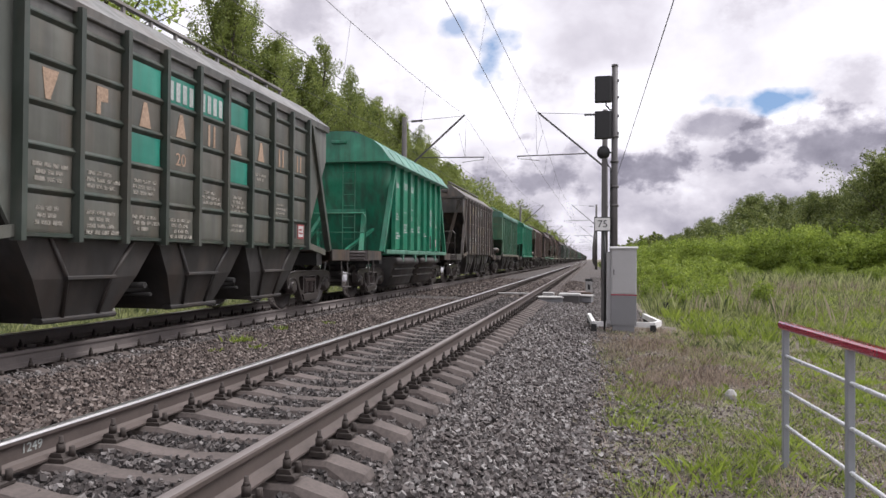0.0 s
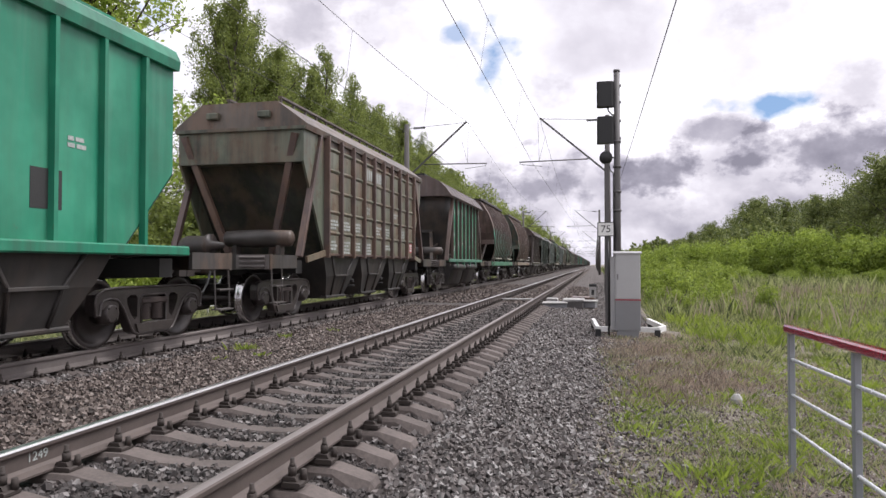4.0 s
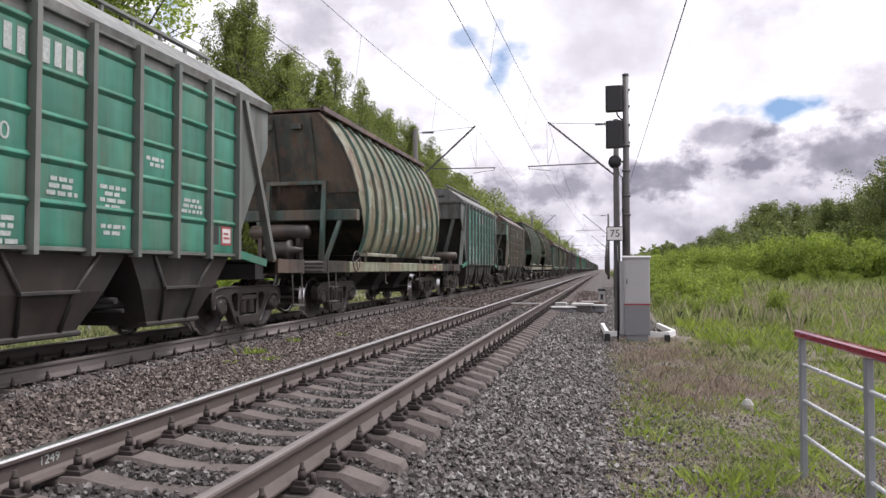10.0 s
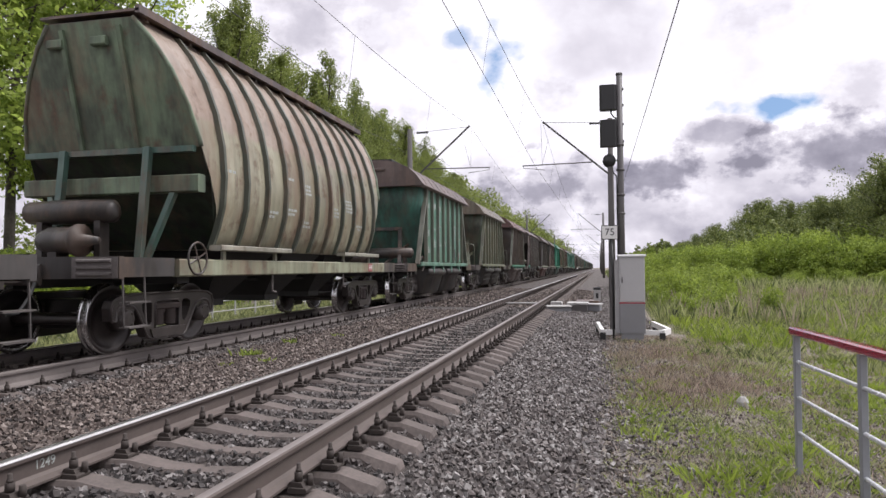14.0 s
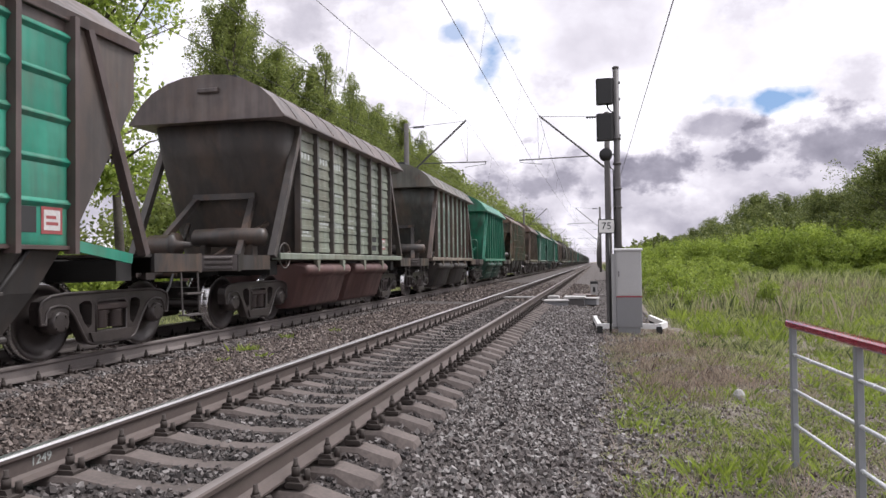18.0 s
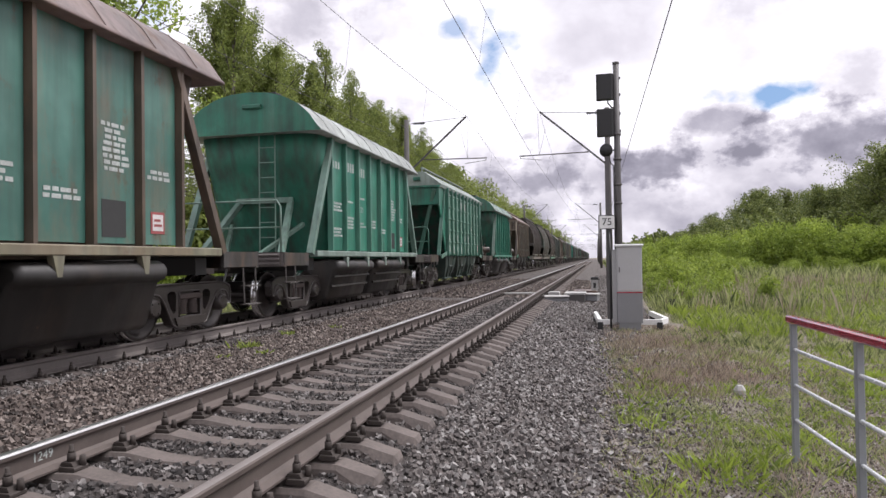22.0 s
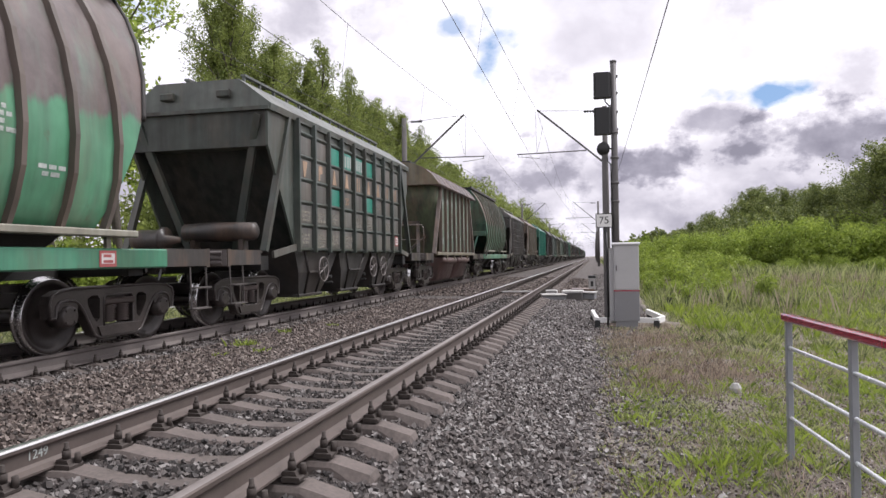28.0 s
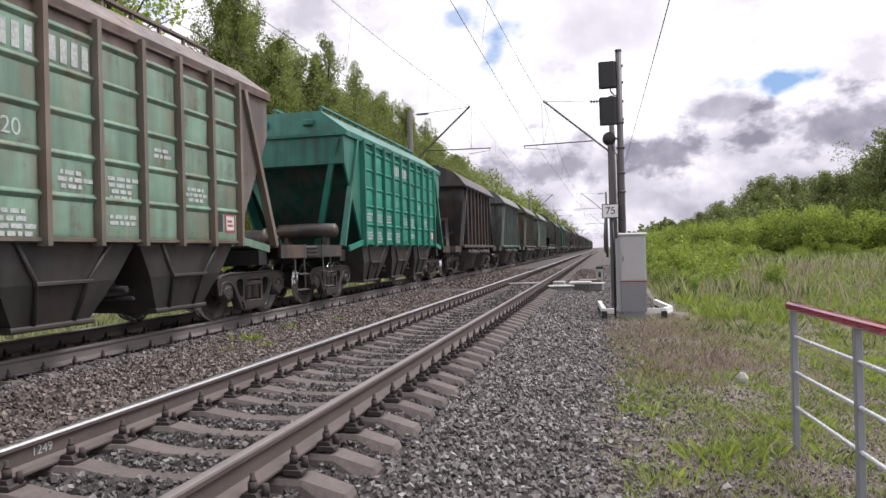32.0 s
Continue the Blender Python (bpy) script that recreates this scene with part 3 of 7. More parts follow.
def make_track(x, phase, name, label, near):
    track = tagged(empty(name, (x, 0, 0)), label, "railway track", kind="structure")
    steel = M_RAIL if near else M_FARRAIL
    rail = rail_shape(-60, Y_END).mesh("rail", steel, M_HEAD)
    for d in (-1, 1):
        lift = 0.03 if near and d > 0 else 0.0      # the outer rail of the near track lies a little higher
        # equal wear on both heads; only the right one is coloured without its glint
        part("rail", rail, [steel, M_HEAD if d < 0 else M_UNLITHEAD], track, spot=pose(d * 0.7975 - lift * 0.2, 0 if d < 0 else Y_END - 60, lift, 0, 0, 0 if d < 0 else 180))
    sl = sleeper_shape().mesh("sleeper", M_CONCRETE)
    cl = clamp_shape(1).mesh("rail_fastening", M_CLAMP)
    rest_s, rest_c = Shape(), Shape()
    S, C = sleeper_shape(), clamp_shape(1)
    n = int((Y_END - 40) / PITCH)
    for i in range(-40, 420):
        y = phase + i * PITCH
        tw = random.uniform(-0.01, 0.01)
        close = -2 < y < (75 if near else 45)
        if close:
            part("sleeper", sl, M_CONCRETE, track, spot=pose(random.uniform(-0.012, 0.012), y, random.uniform(-0.006, 0.004), 0, 0, math.degrees(tw)))
        else:
            rest_s.add([(a, b + y, c) for a, b, c in S.v], S.f)
        for d in (-1, 1):
            if -3 < y < (32 if near else 20):
                part("rail_fastening", cl, M_CLAMP, track, spot=pose(d * 0.7975, y, (0.014 if d > 0 else 0) if near else -0.045))
            elif -20 < y < 110:
                rest_c.add([(a + d * 0.7975, b + y, c - (0 if near else 0.045)) for a, b, c in C.v], C.f)
    tagged(part("far_sleepers", rest_s, M_CONCRETE, track), kind="stuff")
    tagged(part("far_fastenings", rest_c, M_CLAMP, track), kind="stuff")
    return track


def make_stones(prof):
    """Loose crushed stone over the bed, thick and fine close by, sparser and coarser farther off."""
    rng = np.random.default_rng(5)
    px, pz = [p[0] for p in prof], [p[1] for p in prof]
    cube = np.array([(-1, -1, -1), (1, -1, -1), (1, 1, -1), (-1, 1, -1), (-1, -1, 1), (1, -1, 1), (1, 1, 1), (-1, 1, 1)], float)
    quads = np.array([(3, 2, 1, 0), (4, 5, 6, 7), (0, 1, 5, 4), (1, 2, 6, 5), (2, 3, 7, 6), (3, 0, 4, 7)])
    def scatter(name, x0, x1, y0, y1, per, size, label, mat, thin=False):
        n = int((x1 - x0) * (y1 - y0) * per)
        x, y = rng.uniform(x0, x1, n), rng.uniform(y0, y1, n)
        z = np.maximum(np.interp(x, px, pz), ground_height(x, y))
        inside = np.abs(x) < 1.33
        away = np.abs(((y - PHASE_NEAR) / PITCH + 0.5) % 1 - 0.5) * PITCH
        waist = (np.abs(x) < 0.45) & (away > 0.055) & (rng.uniform(0, 1, n) < 0.5)
        keep = ~(inside & (away < 0.105)) | waist
        keep &= ~((np.abs(np.abs(x) - 0.7975) < 0.10))
        far_off = np.abs(x + TRACK)
        away2 = np.abs(((y - PHASE_FAR) / PITCH + 0.5) % 1 - 0.5) * PITCH
        keep &= ~((far_off < 1.2) & (away2 < 0.10)) & ~(np.abs(far_off - 0.7975) < 0.1)
        if thin:
            keep &= rng.uniform(0, 1, n) < np.clip(1.0 - (x - x0) / (x1 - x0), 0.06, 1) ** 1.6
        x, y, z, inside = x[keep], y[keep], z[keep], inside[keep]
        n = len(x)
        r = size * rng.uniform(0.55, 1.25, n)
        heap = rng.uniform(-0.2, 0.9, n) * size * np.where(inside, 0.8, 1.0)
        q = rng.normal(size=(n, 4))
        q /= np.linalg.norm(q, axis=1)[:, None]
        w, a, b, c = q.T
        R = np.stack([1 - 2 * (b * b + c * c), 2 * (a * b - c * w), 2 * (a * c + b * w), 2 * (a * b + c * w), 1 - 2 * (a * a + c * c), 2 * (b * c - a * w),
                      2 * (a * c - b * w), 2 * (b * c + a * w), 1 - 2 * (a * a + b * b)], 1).reshape(n, 3, 3)
        shape = cube[None] * rng.uniform(0.45, 1.0, (n, 1, 3)) * rng.uniform(0.6, 1.1, (n, 8, 1))
        v = np.einsum("nij,nkj->nki", R, shape) * r[:, None, None] * 0.62
        v += np.stack([x, y, z + heap], 1)[:, None, :]
        f = (quads[None] + 8 * np.arange(n)[:, None, None]).reshape(-1, 4)
        ob = new(name, raw_mesh(name, v.reshape(-1, 3), f, mat))
        tagged(ob, label, "ballast stones", kind="stuff")
    scatter("ballast_stones", -3.9, -3.2, 3.0, 24.0, 420, 0.036, "pale dusty crushed stones beside the far rail", M_BALLAST)
    scatter("ballast_stones", -3.3, -1.3, 4.0, 12.0, 800, 0.04, "loose brown crushed stones between the two tracks", M_BALLAST_BROWN)
    scatter("ballast_stones", -3.3, -1.3, 12.0, 22.0, 420, 0.05, "loose brown crushed stones between the two tracks", M_BALLAST_BROWN)
    scatter("ballast_stones", -1.3, 1.3, 2.6, 12.0, 760, 0.036, "dark oily crushed stones between the rails", M_BALLAST_DARK)
    scatter("ballast_stones", -1.3, 1.3, 12.0, 24.0, 320, 0.045, "dark oily crushed stones between the rails", M_BALLAST_DARK)
    scatter("ballast_stones", 1.3, 2.7, 2.6, 10.0, 900, 0.036, "loose grey crushed stones on the shoulder of the track", M_BALLAST)
    scatter("ballast_stones", 1.3, 2.7, 10.0, 24.0, 460, 0.045, "loose grey crushed stones on the shoulder of the track", M_BALLAST)
    scatter("ballast_stones", -6.6, 2.75, 24.0, 45.0, 90, 0.07, "crushed stones of the track bed farther on", M_BALLAST_BROWN)
    scatter("ballast_stones", 2.6, 4.1, 17.0, 60.0, 90, 0.05, "grey stones beside the track farther on", M_BALLAST)
    for x0, x1, mat, what in ((-3.95, -1.3, M_BALLAST_BROWN, "between the two tracks"), (-1.3, 1.3, M_BALLAST_DARK, "between the rails"), (1.3, 2.7, M_BALLAST, "on the shoulder of the track")):
        scatter("ballast_stones", x0, x1, -8.0, 2.6 if x1 > 0 else 4.0, 260, 0.05, "loose crushed stones " + what, mat)
    scatter("ballast_stones", -6.6, -3.95, 4.0, 24.0, 120, 0.05, "crushed stones under the passing wagons", M_BALLAST_BROWN)
    scatter("ballast_stones", 2.6, 3.9, 2.6, 18.0, 520, 0.034, "grey stones spilled from the track shoulder onto the soil", M_BALLAST, True)
    scatter("strewn_stones", 2.7, 7.0, 3.5, 15.0, 160, 0.022, "small stones strewn over the bare soil", M_BALLAST_BROWN, True)
    scatter("soil_crumbs", 2.7, 7.6, 2.6, 11.0, 1150, 0.0135, "crumbs of earth and fine gravel on the bare soil", M_CRUMB)


def make_verge():
    """Spread gravel between the shoulder and the meadow farther on."""
    s = Shape()
    s.loft([[(2.5, y, -0.47), (3.0, y, -0.44), (4.0, y, -0.445), (4.5, y, -0.52)] for y in [19.0, 22, 26, 32, 40, 60, 100, 160, 260, 420]], closed=False)
    tagged(part("gravel_verge", s, M_BED), "grey gravel spread beside the track shoulder", "gravel", kind="structure")


M_CRUMB = make_stone("soil_crumb", [(0.03, 0.023, 0.019), (0.11, 0.085, 0.072), (0.22, 0.18, 0.16), (0.34, 0.295, 0.272), (0.62, 0.58, 0.55)])
make_verge()
PHASE_NEAR, PHASE_FAR = 3.83, 6.36
make_ground()
BED = make_bed()


# ---- the goods wagons ----
MESHES = {}


def piece(key, name, build, mat, parent, label="", spot=None):
    """A part whose mesh is made once and shared by all wagons of that kind."""
    if key not in MESHES:
        MESHES[key] = build().mesh(name)
        for m in (mat if isinstance(mat, (list, tuple)) else [mat]):
            MESHES[key].materials.append(m)
    return part(name, MESHES[key], mat, parent, label, spot)


def wheel_disc_shape():
    """One railway wheel: hub, dished web, rim with flange and worn tread."""
    s = Shape()
    prof = [(-0.08, 0.085), (-0.08, 0.15), (-0.025, 0.18), (-0.02, 0.37), (-0.07, 0.405), (-0.073, 0.490), (-0.06, 0.502), (-0.043, 0.480), (-0.033, 0.474), (0.055, 0.469), (0.061, 0.462),
            (0.061, 0.405), (0.03, 0.385), (0.005, 0.30), (0.01, 0.18), (0.07, 0.15), (0.07, 0.085)]
    slots = [0] * 16
    for k in (4, 5, 6, 7, 8, 9):
        slots[k] = 1
    return s.turned(prof, "x", 36, slots=slots)


def axle_shape():
    return Shape().turned([(-1.1, 0.0), (-1.1, 0.065), (-0.9, 0.065), (-0.88, 0.09), (-0.7, 0.095), (0, 0.08), (0.7, 0.095), (0.88, 0.09), (0.9, 0.065), (1.1, 0.065), (1.1, 0.0)], "x", 12)


def side_frame_shape():
    """Cast side frame: flat top chord, arched jaws over the axle boxes, two rounded windows and the spring opening."""
    s = Shape()
    half = [(0.0, 0.15), (0.36, 0.15), (0.46, 0.19), (0.53, 0.30), (0.66, 0.52), (0.735, 0.61), (0.80, 0.655), (0.925, 0.675), (1.05, 0.655), (1.105, 0.60), (1.115, 0.46), (1.20, 0.46), (1.215, 0.64), (1.18, 0.735), (1.05, 0.79), (0.8, 0.815), (0.0, 0.815)]
    outer = half + [(-y, z) for y, z in reversed(half[1:-1])]
    window = [(0.36, 0.66), (0.40, 0.705), (0.50, 0.71), (0.585, 0.67), (0.575, 0.58), (0.50, 0.44), (0.43, 0.36), (0.37, 0.40)]
    spring = [(-0.29, 0.30), (-0.29, 0.66), (-0.25, 0.70), (0.25, 0.70), (0.29, 0.66), (0.29, 0.30)]
    loops = [outer, window, [(-y, z) for y, z in reversed(window)], spring]
    x0, x1 = 0.94, 1.085
    flat = [[Vector((0, y, z)) for y, z in loop] for loop in loops]
    pts = [p for loop in flat for p in loop]
    tris = tessellate_polygon(flat)
    for x in (x0, x1):
        s.add([(x, p.y, p.z) for p in pts], tris)
    for loop in loops:
        n = len(loop)
        s.add([(x, y, z) for x in (x0, x1) for y, z in loop], [(i, (i + 1) % n, n + (i + 1) % n, n + i) for i in range(n)])
    # raised flanges along the edges
    for loop, r in ((outer, 0.022), (spring, 0.016)):
        s.bent([(x1, y, z) for y, z in loop + loop[:1]], r, 6)
    s.side([(-0.42, 0.30), (-0.36, 0.17), (0.36, 0.17), (0.42, 0.30)], x0 - 0.05, x1 + 0.03)
    return s


def spring_shape():
    s = Shape()
    for y in (-0.14, 0.14):
        prof = []
        for i in range(15):
            z = 0.335 + i * 0.017
            prof.append((z, 0.118 if i % 2 else 0.085))
        s.turned([(z, r) for z, r in prof], "z", 10, at=(1.0, y, 0))
    s.box(0.9, 1.11, -0.29, 0.29, 0.57, 0.66, 0.02)
    return s


def axle_box_shape():
    s = Shape()
    s.turned([(0.90, 0.0), (0.90, 0.15), (1.08, 0.15), (1.10, 0.13), (1.13, 0.13), (1.135, 0.10), (1.135, 0.0)], "x", 14)
    s.box(0.93, 1.09, -0.17, 0.17, 0.06, 0.17)
    for i in range(4):
        a = math.pi / 4 + i * math.pi / 2
        s.tube((1.13, 0.1 * math.cos(a), 0.1 * math.sin(a)), (1.15, 0.1 * math.cos(a), 0.1 * math.sin(a)), 0.018, 6)
    return s


def bolster_shape():
    s = Shape()
    s.side([(-0.2, 0.52), (0.2, 0.52), (0.2, 0.72), (-0.2, 0.72)], -1.02, 1.02)
    s.tube((0, 0, 0.7), (0, 0, 0.95), 0.2, 14)
    for d in (-1, 1):
        s.box(-0.9, 0.9, d * 0.42 - 0.03, d * 0.42 + 0.03, 0.30, 0.40)
        s.box(-0.85, -0.75, d * 0.44, d * 0.44 + d * 0.06, 0.28, 0.62) if d > 0 else s.box(-0.85, -0.75, d * 0.5, d * 0.44, 0.28, 0.62)
        s.box(0.75, 0.85, min(d * 0.44, d * 0.5), max(d * 0.44, d * 0.5), 0.28, 0.62)
    return s


def add_bogie(wagon, y, full):
    b = piece("bolster", "bogie", bolster_shape, M_BOGIE, wagon, spot=(0, y, 0))
    for d in ((1, -1) if full else (1,)):
        turn = pose(0, 0, 0, 0, 0, 0 if d > 0 else 180)
        piece("side_frame", "side_frame", side_frame_shape, M_BOGIE, b, spot=turn)
        if full:
            piece("springs", "spring_nest", spring_shape, M_SPRING, b, spot=turn)
            if d > 0:
                for e in (-1, 1):
                    piece("axle_box", "axle_box", axle_box_shape, M_BOGIE, b, spot=(0, e * 0.925, 0.475))
    for e in (-1, 1):
        w = piece("axle", "wheelset", axle_shape, M_WHEEL, wagon)
        for k in (1, -1):
            piece("wheel_disc", "wheel", wheel_disc_shape, [M_WHEEL, M_TREAD], w, "dark steel wheel with a bright worn tread", pose(k * 0.795, 0, 0, 0, 0, 0 if k > 0 else 180))
        w.matrix_parent_inverse = Matrix.Translation((0, y + e * 0.925, 0.472))
        WHEELS.append(w)


WHEELS, WAGONS = [], []


def coupler_shape():
    s = Shape()
    s.box(-0.1, 0.1, -0.62, -0.1, 0.97, 1.15, 0.03)
    s.prism([(-0.22, -0.16, 0.92), (0.2, -0.16, 0.92), (0.24, 0.0, 0.92), (0.06, 0.03, 0.92), (0.02, -0.04, 0.92), (-0.14, -0.04, 0.92), (-0.2, 0.04, 0.92)], (0, 0, 0.28))
    return s


def end_beam_shape():
    """The head stock: a deep beam, its returns along the sides and a deck behind it."""
    s = Shape()
    s.box(-1.5, 1.5, 0.0, 0.09, 1.04, 1.33)
    s.box(-1.5, -1.44, 0.09, 1.15, 1.06, 1.32)
    s.box(1.44, 1.5, 0.09, 1.15, 1.06, 1.32)
    s.box(-1.46, 1.46, 0.09, 1.3, 1.27, 1.31)
    s.box(-0.34, 0.34, -0.05, 0.0, 0.96, 1.24, 0.02)
    return s


def corner_plate_shape():
    """A ribbed pressed plate at the corner of the head stock."""
    s = Shape()
    s.box(-0.34, 0.34, -0.012, 0.0, -0.135, 0.135)
    for z in (-0.085, 0.0, 0.085):
        s.prism([(-0.26, -0.012, z - 0.03), (-0.26, -0.045, z - 0.012), (-0.26, -0.045, z + 0.012), (-0.26, -0.012, z + 0.03)], (0.52, 0, 0))
    return s


def center_sill_shape(hl):
    s = Shape()
    for d in (-1, 1):
        s.box(d * 0.2 - 0.06, d * 0.2 + 0.06, -hl + 0.65, hl - 0.65, 0.92, 1.24)
    for y in (-hl + 2.2, hl - 2.2):
        s.box(-1.35, 1.35, y - 0.15, y + 0.15, 0.95, 1.22)
    s.tube((0.5, -2.2, 0.95), (0.5, 2.2, 0.95), 0.03, 6)
    return s


def step_shape():
    s = Shape()
    s.bent([(1.47, 0, 1.1), (1.5, 0, 0.42), (1.5, 0.42, 0.42), (1.47, 0.42, 1.1)], 0.016, 5)
    s.box(1.42, 1.58, 0.0, 0.42, 0.40, 0.42)
    s.box(1.42, 1.58, 0.0, 0.42, 0.72, 0.74)
    return s


def handrail_shape():
    s = Shape()
    z1 = 2.35
    s.bent([(1.38, 0, 1.3), (1.38, 0, z1 - 0.12), (1.30, 0, z1), (-1.30, 0, z1), (-1.38, 0, z1 - 0.12), (-1.38, 0, 1.3)], 0.021, 6)
    s.bent([(1.38, 0, 1.82), (-1.38, 0, 1.82)], 0.016, 5)
    return s


def tank_shape(drop=0.0):
    """Air reservoir lying across the end on two brackets."""
    s = Shape()
    s.turned([(-1.0, 0.0), (-1.0, 0.08), (-0.94, 0.17), (-0.2, 0.19), (0.5, 0.17), (0.56, 0.08), (0.56, 0.0)], "x", 14, at=(0, 0, 2.02 - drop))
    s.box(-0.75, -0.65, -0.1, 0.1, 1.31, 1.9 - drop)
    s.box(0.25, 0.35, -0.1, 0.1, 1.31, 1.9 - drop)
    return s


def cylinder_shape(drop=0.0):
    """The brake cylinder with its flange and rod, on a foot."""
    s = Shape()
    s.turned([(-0.45, 0.0), (-0.45, 0.14), (-0.3, 0.2), (0.1, 0.2), (0.16, 0.24), (0.22, 0.24), (0.22, 0.1), (0.5, 0.05), (0.5, 0.0)], "x", 14, at=(-0.1, 0, 1.58 - drop))
    s.box(-0.35, -0.2, -0.12, 0.12, 1.31, 1.5 - drop)
    return s


def wheel_shape(R=0.24):
    s = Shape()
    s.hoop((0, 0, 0), R, 0.018)
    for i in range(4):
        a = i * math.pi / 2 + 0.4
        s.tube((0, 0, 0), (0, R * math.cos(a), R * math.sin(a)), 0.013, 5)
    s.tube((-0.12, 0, 0), (0.02, 0, 0), 0.03, 8)
    return s


def ladder_shape(h0, h1, lean=0.0):
    s = Shape()
    n = int((h1 - h0) / 0.3)
    for x in (-0.19, 0.19):
        s.tube((x, 0, h0), (x, lean, h1), 0.016, 5)
    for i in range(1, n):
        f = i / n
        s.tube((-0.19, lean * f, h0 + (h1 - h0) * f), (0.19, lean * f, h0 + (h1 - h0) * f), 0.012, 5)
    return s


def running_gear(w, hl, bc, c, full, ends, wheel=True):
    """Frame, couplers, bogies and what stands on the end platforms."""
    piece(("sill", hl), "center_sill", lambda: center_sill_shape(hl), M_DARK, w)
    for d in (-1, 1):
        turn = pose(0, d * (hl - 0.62), 0, 0, 0, 0 if d < 0 else 180)
        beam = piece("end_beam", "end_beam", end_beam_shape, c["beam"], w, spot=turn)
        if full and d < 0:
            for x in (-1.14, 1.14):
                piece("corner_plate", "corner_plate", corner_plate_shape, M_GREYSTEEL, beam, "pale ribbed corner plate", (x, 0, 1.185))
        piece("coupler", "coupler", coupler_shape, M_BOGIE, w, spot=pose(0, d * hl, 0, 0, 0, 180 if d < 0 else 0))
        add_bogie(w, d * bc, full)
    if not full:
        return
    if ends in "tw":
        # on the grain wagons the reservoir lies high before the end wall, on the others low beside the legs
        high = w.name.startswith("grain")
        piece("tank" if high else "low_tank", "air_reservoir", tank_shape if high else (lambda: tank_shape(0.34)), c["gear"], w, spot=(0, -hl + 1.75, 0) if high else pose(0.32, -hl + 2.0, 0, 0, 0, 180))
        piece("cylinder" if high else "low_cylinder", "brake_cylinder", cylinder_shape if high else (lambda: cylinder_shape(0.05)), c["gear"], w, spot=(0.1 if high else -0.35, -hl + 1.45, 0))
    if ends in "rh":
        piece("handrail", "platform_handrail", handrail_shape, c["rail"], w, spot=(0, -hl + 0.72, 0))
    if ends in "trh":
        piece("step", "corner_step", step_shape, M_STEP, w, spot=(0, -hl + 0.72, 0))
    piece("brake_wheel", "brake_wheel", lambda: wheel_shape(0.24), c["gear"], w, spot=(1.56, -hl + 2.25, 1.32)) if wheel and ends in "wt" else None
    piece("step2", "corner_step", step_shape, M_STEP, w, spot=(0, hl - 1.12, 0))
    piece("hose", "brake_hose", lambda: Shape().bent([(0.3, 0, 1.0), (0.32, -0.12, 0.8), (0.3, -0.25, 0.62), (0.24, -0.38, 0.6)], 0.024, 6), M_RUBBER, w, spot=(0, -hl + 0.55, 0))


def bars(marks, x):
    """Stencilled lines as plain bars: rows of (y, z, width, height)."""
    s = Shape()
    for y, z, wd, ht in marks:
        s.box(x, x + 0.004, y - wd / 2, y + wd / 2, z - ht / 2, z + ht / 2)
    return s


def text_block(rng, y, z, wd, lines, ht=0.05):
    """Several short unreadable lines."""
    out = []
    for i in range(lines):
        run = wd * rng.uniform(0.55, 1.0)
        a = y - run / 2
        while a < y + run / 2 - 0.03:
            k = rng.uniform(0.05, 0.16)
            out.append((a + k / 2, z - i * ht * 1.6, k, ht))
            a += k + 0.03
    return out


def warning_plate(w, x, y, z, h=0.30):
    """A small white plate with a red rim and two unreadable lines."""
    p = piece(("warning", h), "warning_plate", lambda: Shape().box(0, 0.005, -0.15, 0.15, -h / 2, h / 2), M_REDPLATE, w, "white plate with a red rim", (x, y, z))
    piece(("warning_face", h), "plate_face", lambda: Shape().box(0.005, 0.008, -0.115, 0.115, -h / 2 + 0.04, h / 2 - 0.035), M_PLATE, p)
    for k in (-1, 1):
        piece(("warning_line", k), "text_bar", lambda: Shape().box(0.008, 0.0095, -0.085, 0.085 - 0.03 * (k > 0), k * 0.035 - 0.018, k * 0.035 + 0.018), M_REDPLATE, p)


def number_bars(y, z, n=4, ht=0.28):
    return [(y + (i - (n - 1) / 2) * 0.165, z, 0.10, ht) for i in range(n)]


def emblem_shape(kind):
    """A plain painted shape about a third of a metre tall."""
    out = {"wedge": [(-0.12, -0.17), (0.12, -0.17), (0.035, 0.17), (-0.035, 0.17)], "drop": [(-0.12, 0.17), (0.12, 0.17), (0.0, -0.17), (-0.07, -0.17)],
           "step": [(-0.1, -0.17), (-0.03, -0.17), (-0.03, -0.01), (0.1, 0.0), (0.1, 0.17), (-0.1, 0.17)]}
    if kind == "pair":
        return bars([(-0.075, 0, 0.055, 0.34), (0.075, 0, 0.055, 0.34)], 0.0)
    return Shape().side(out[kind], 0.0, 0.004)


# -- the ribbed hopper for fertiliser, with sloping ends --
A_HALF, A_LOW, A_TOP, A_END = 3.70, 1.36, 4.06, 4.85
A_COLS, A_ROWS = 9, 5


def a_shell():
    """The trough itself: its end walls slope far in under the top panels."""
    return Shape().side([(-4.5, A_TOP), (-4.5, 3.3), (-3.15, A_LOW), (3.15, A_LOW), (4.5, 3.3), (4.5, A_TOP)], -1.42, 1.42)


def a_cheek():
    """The flat side plate with its slanting outer edges."""
    return Shape().side([(-A_END, A_TOP), (-A_END, 3.32), (-A_HALF, A_LOW), (A_HALF, A_LOW), (A_END, 3.32), (A_END, A_TOP)], 1.42, 1.47)


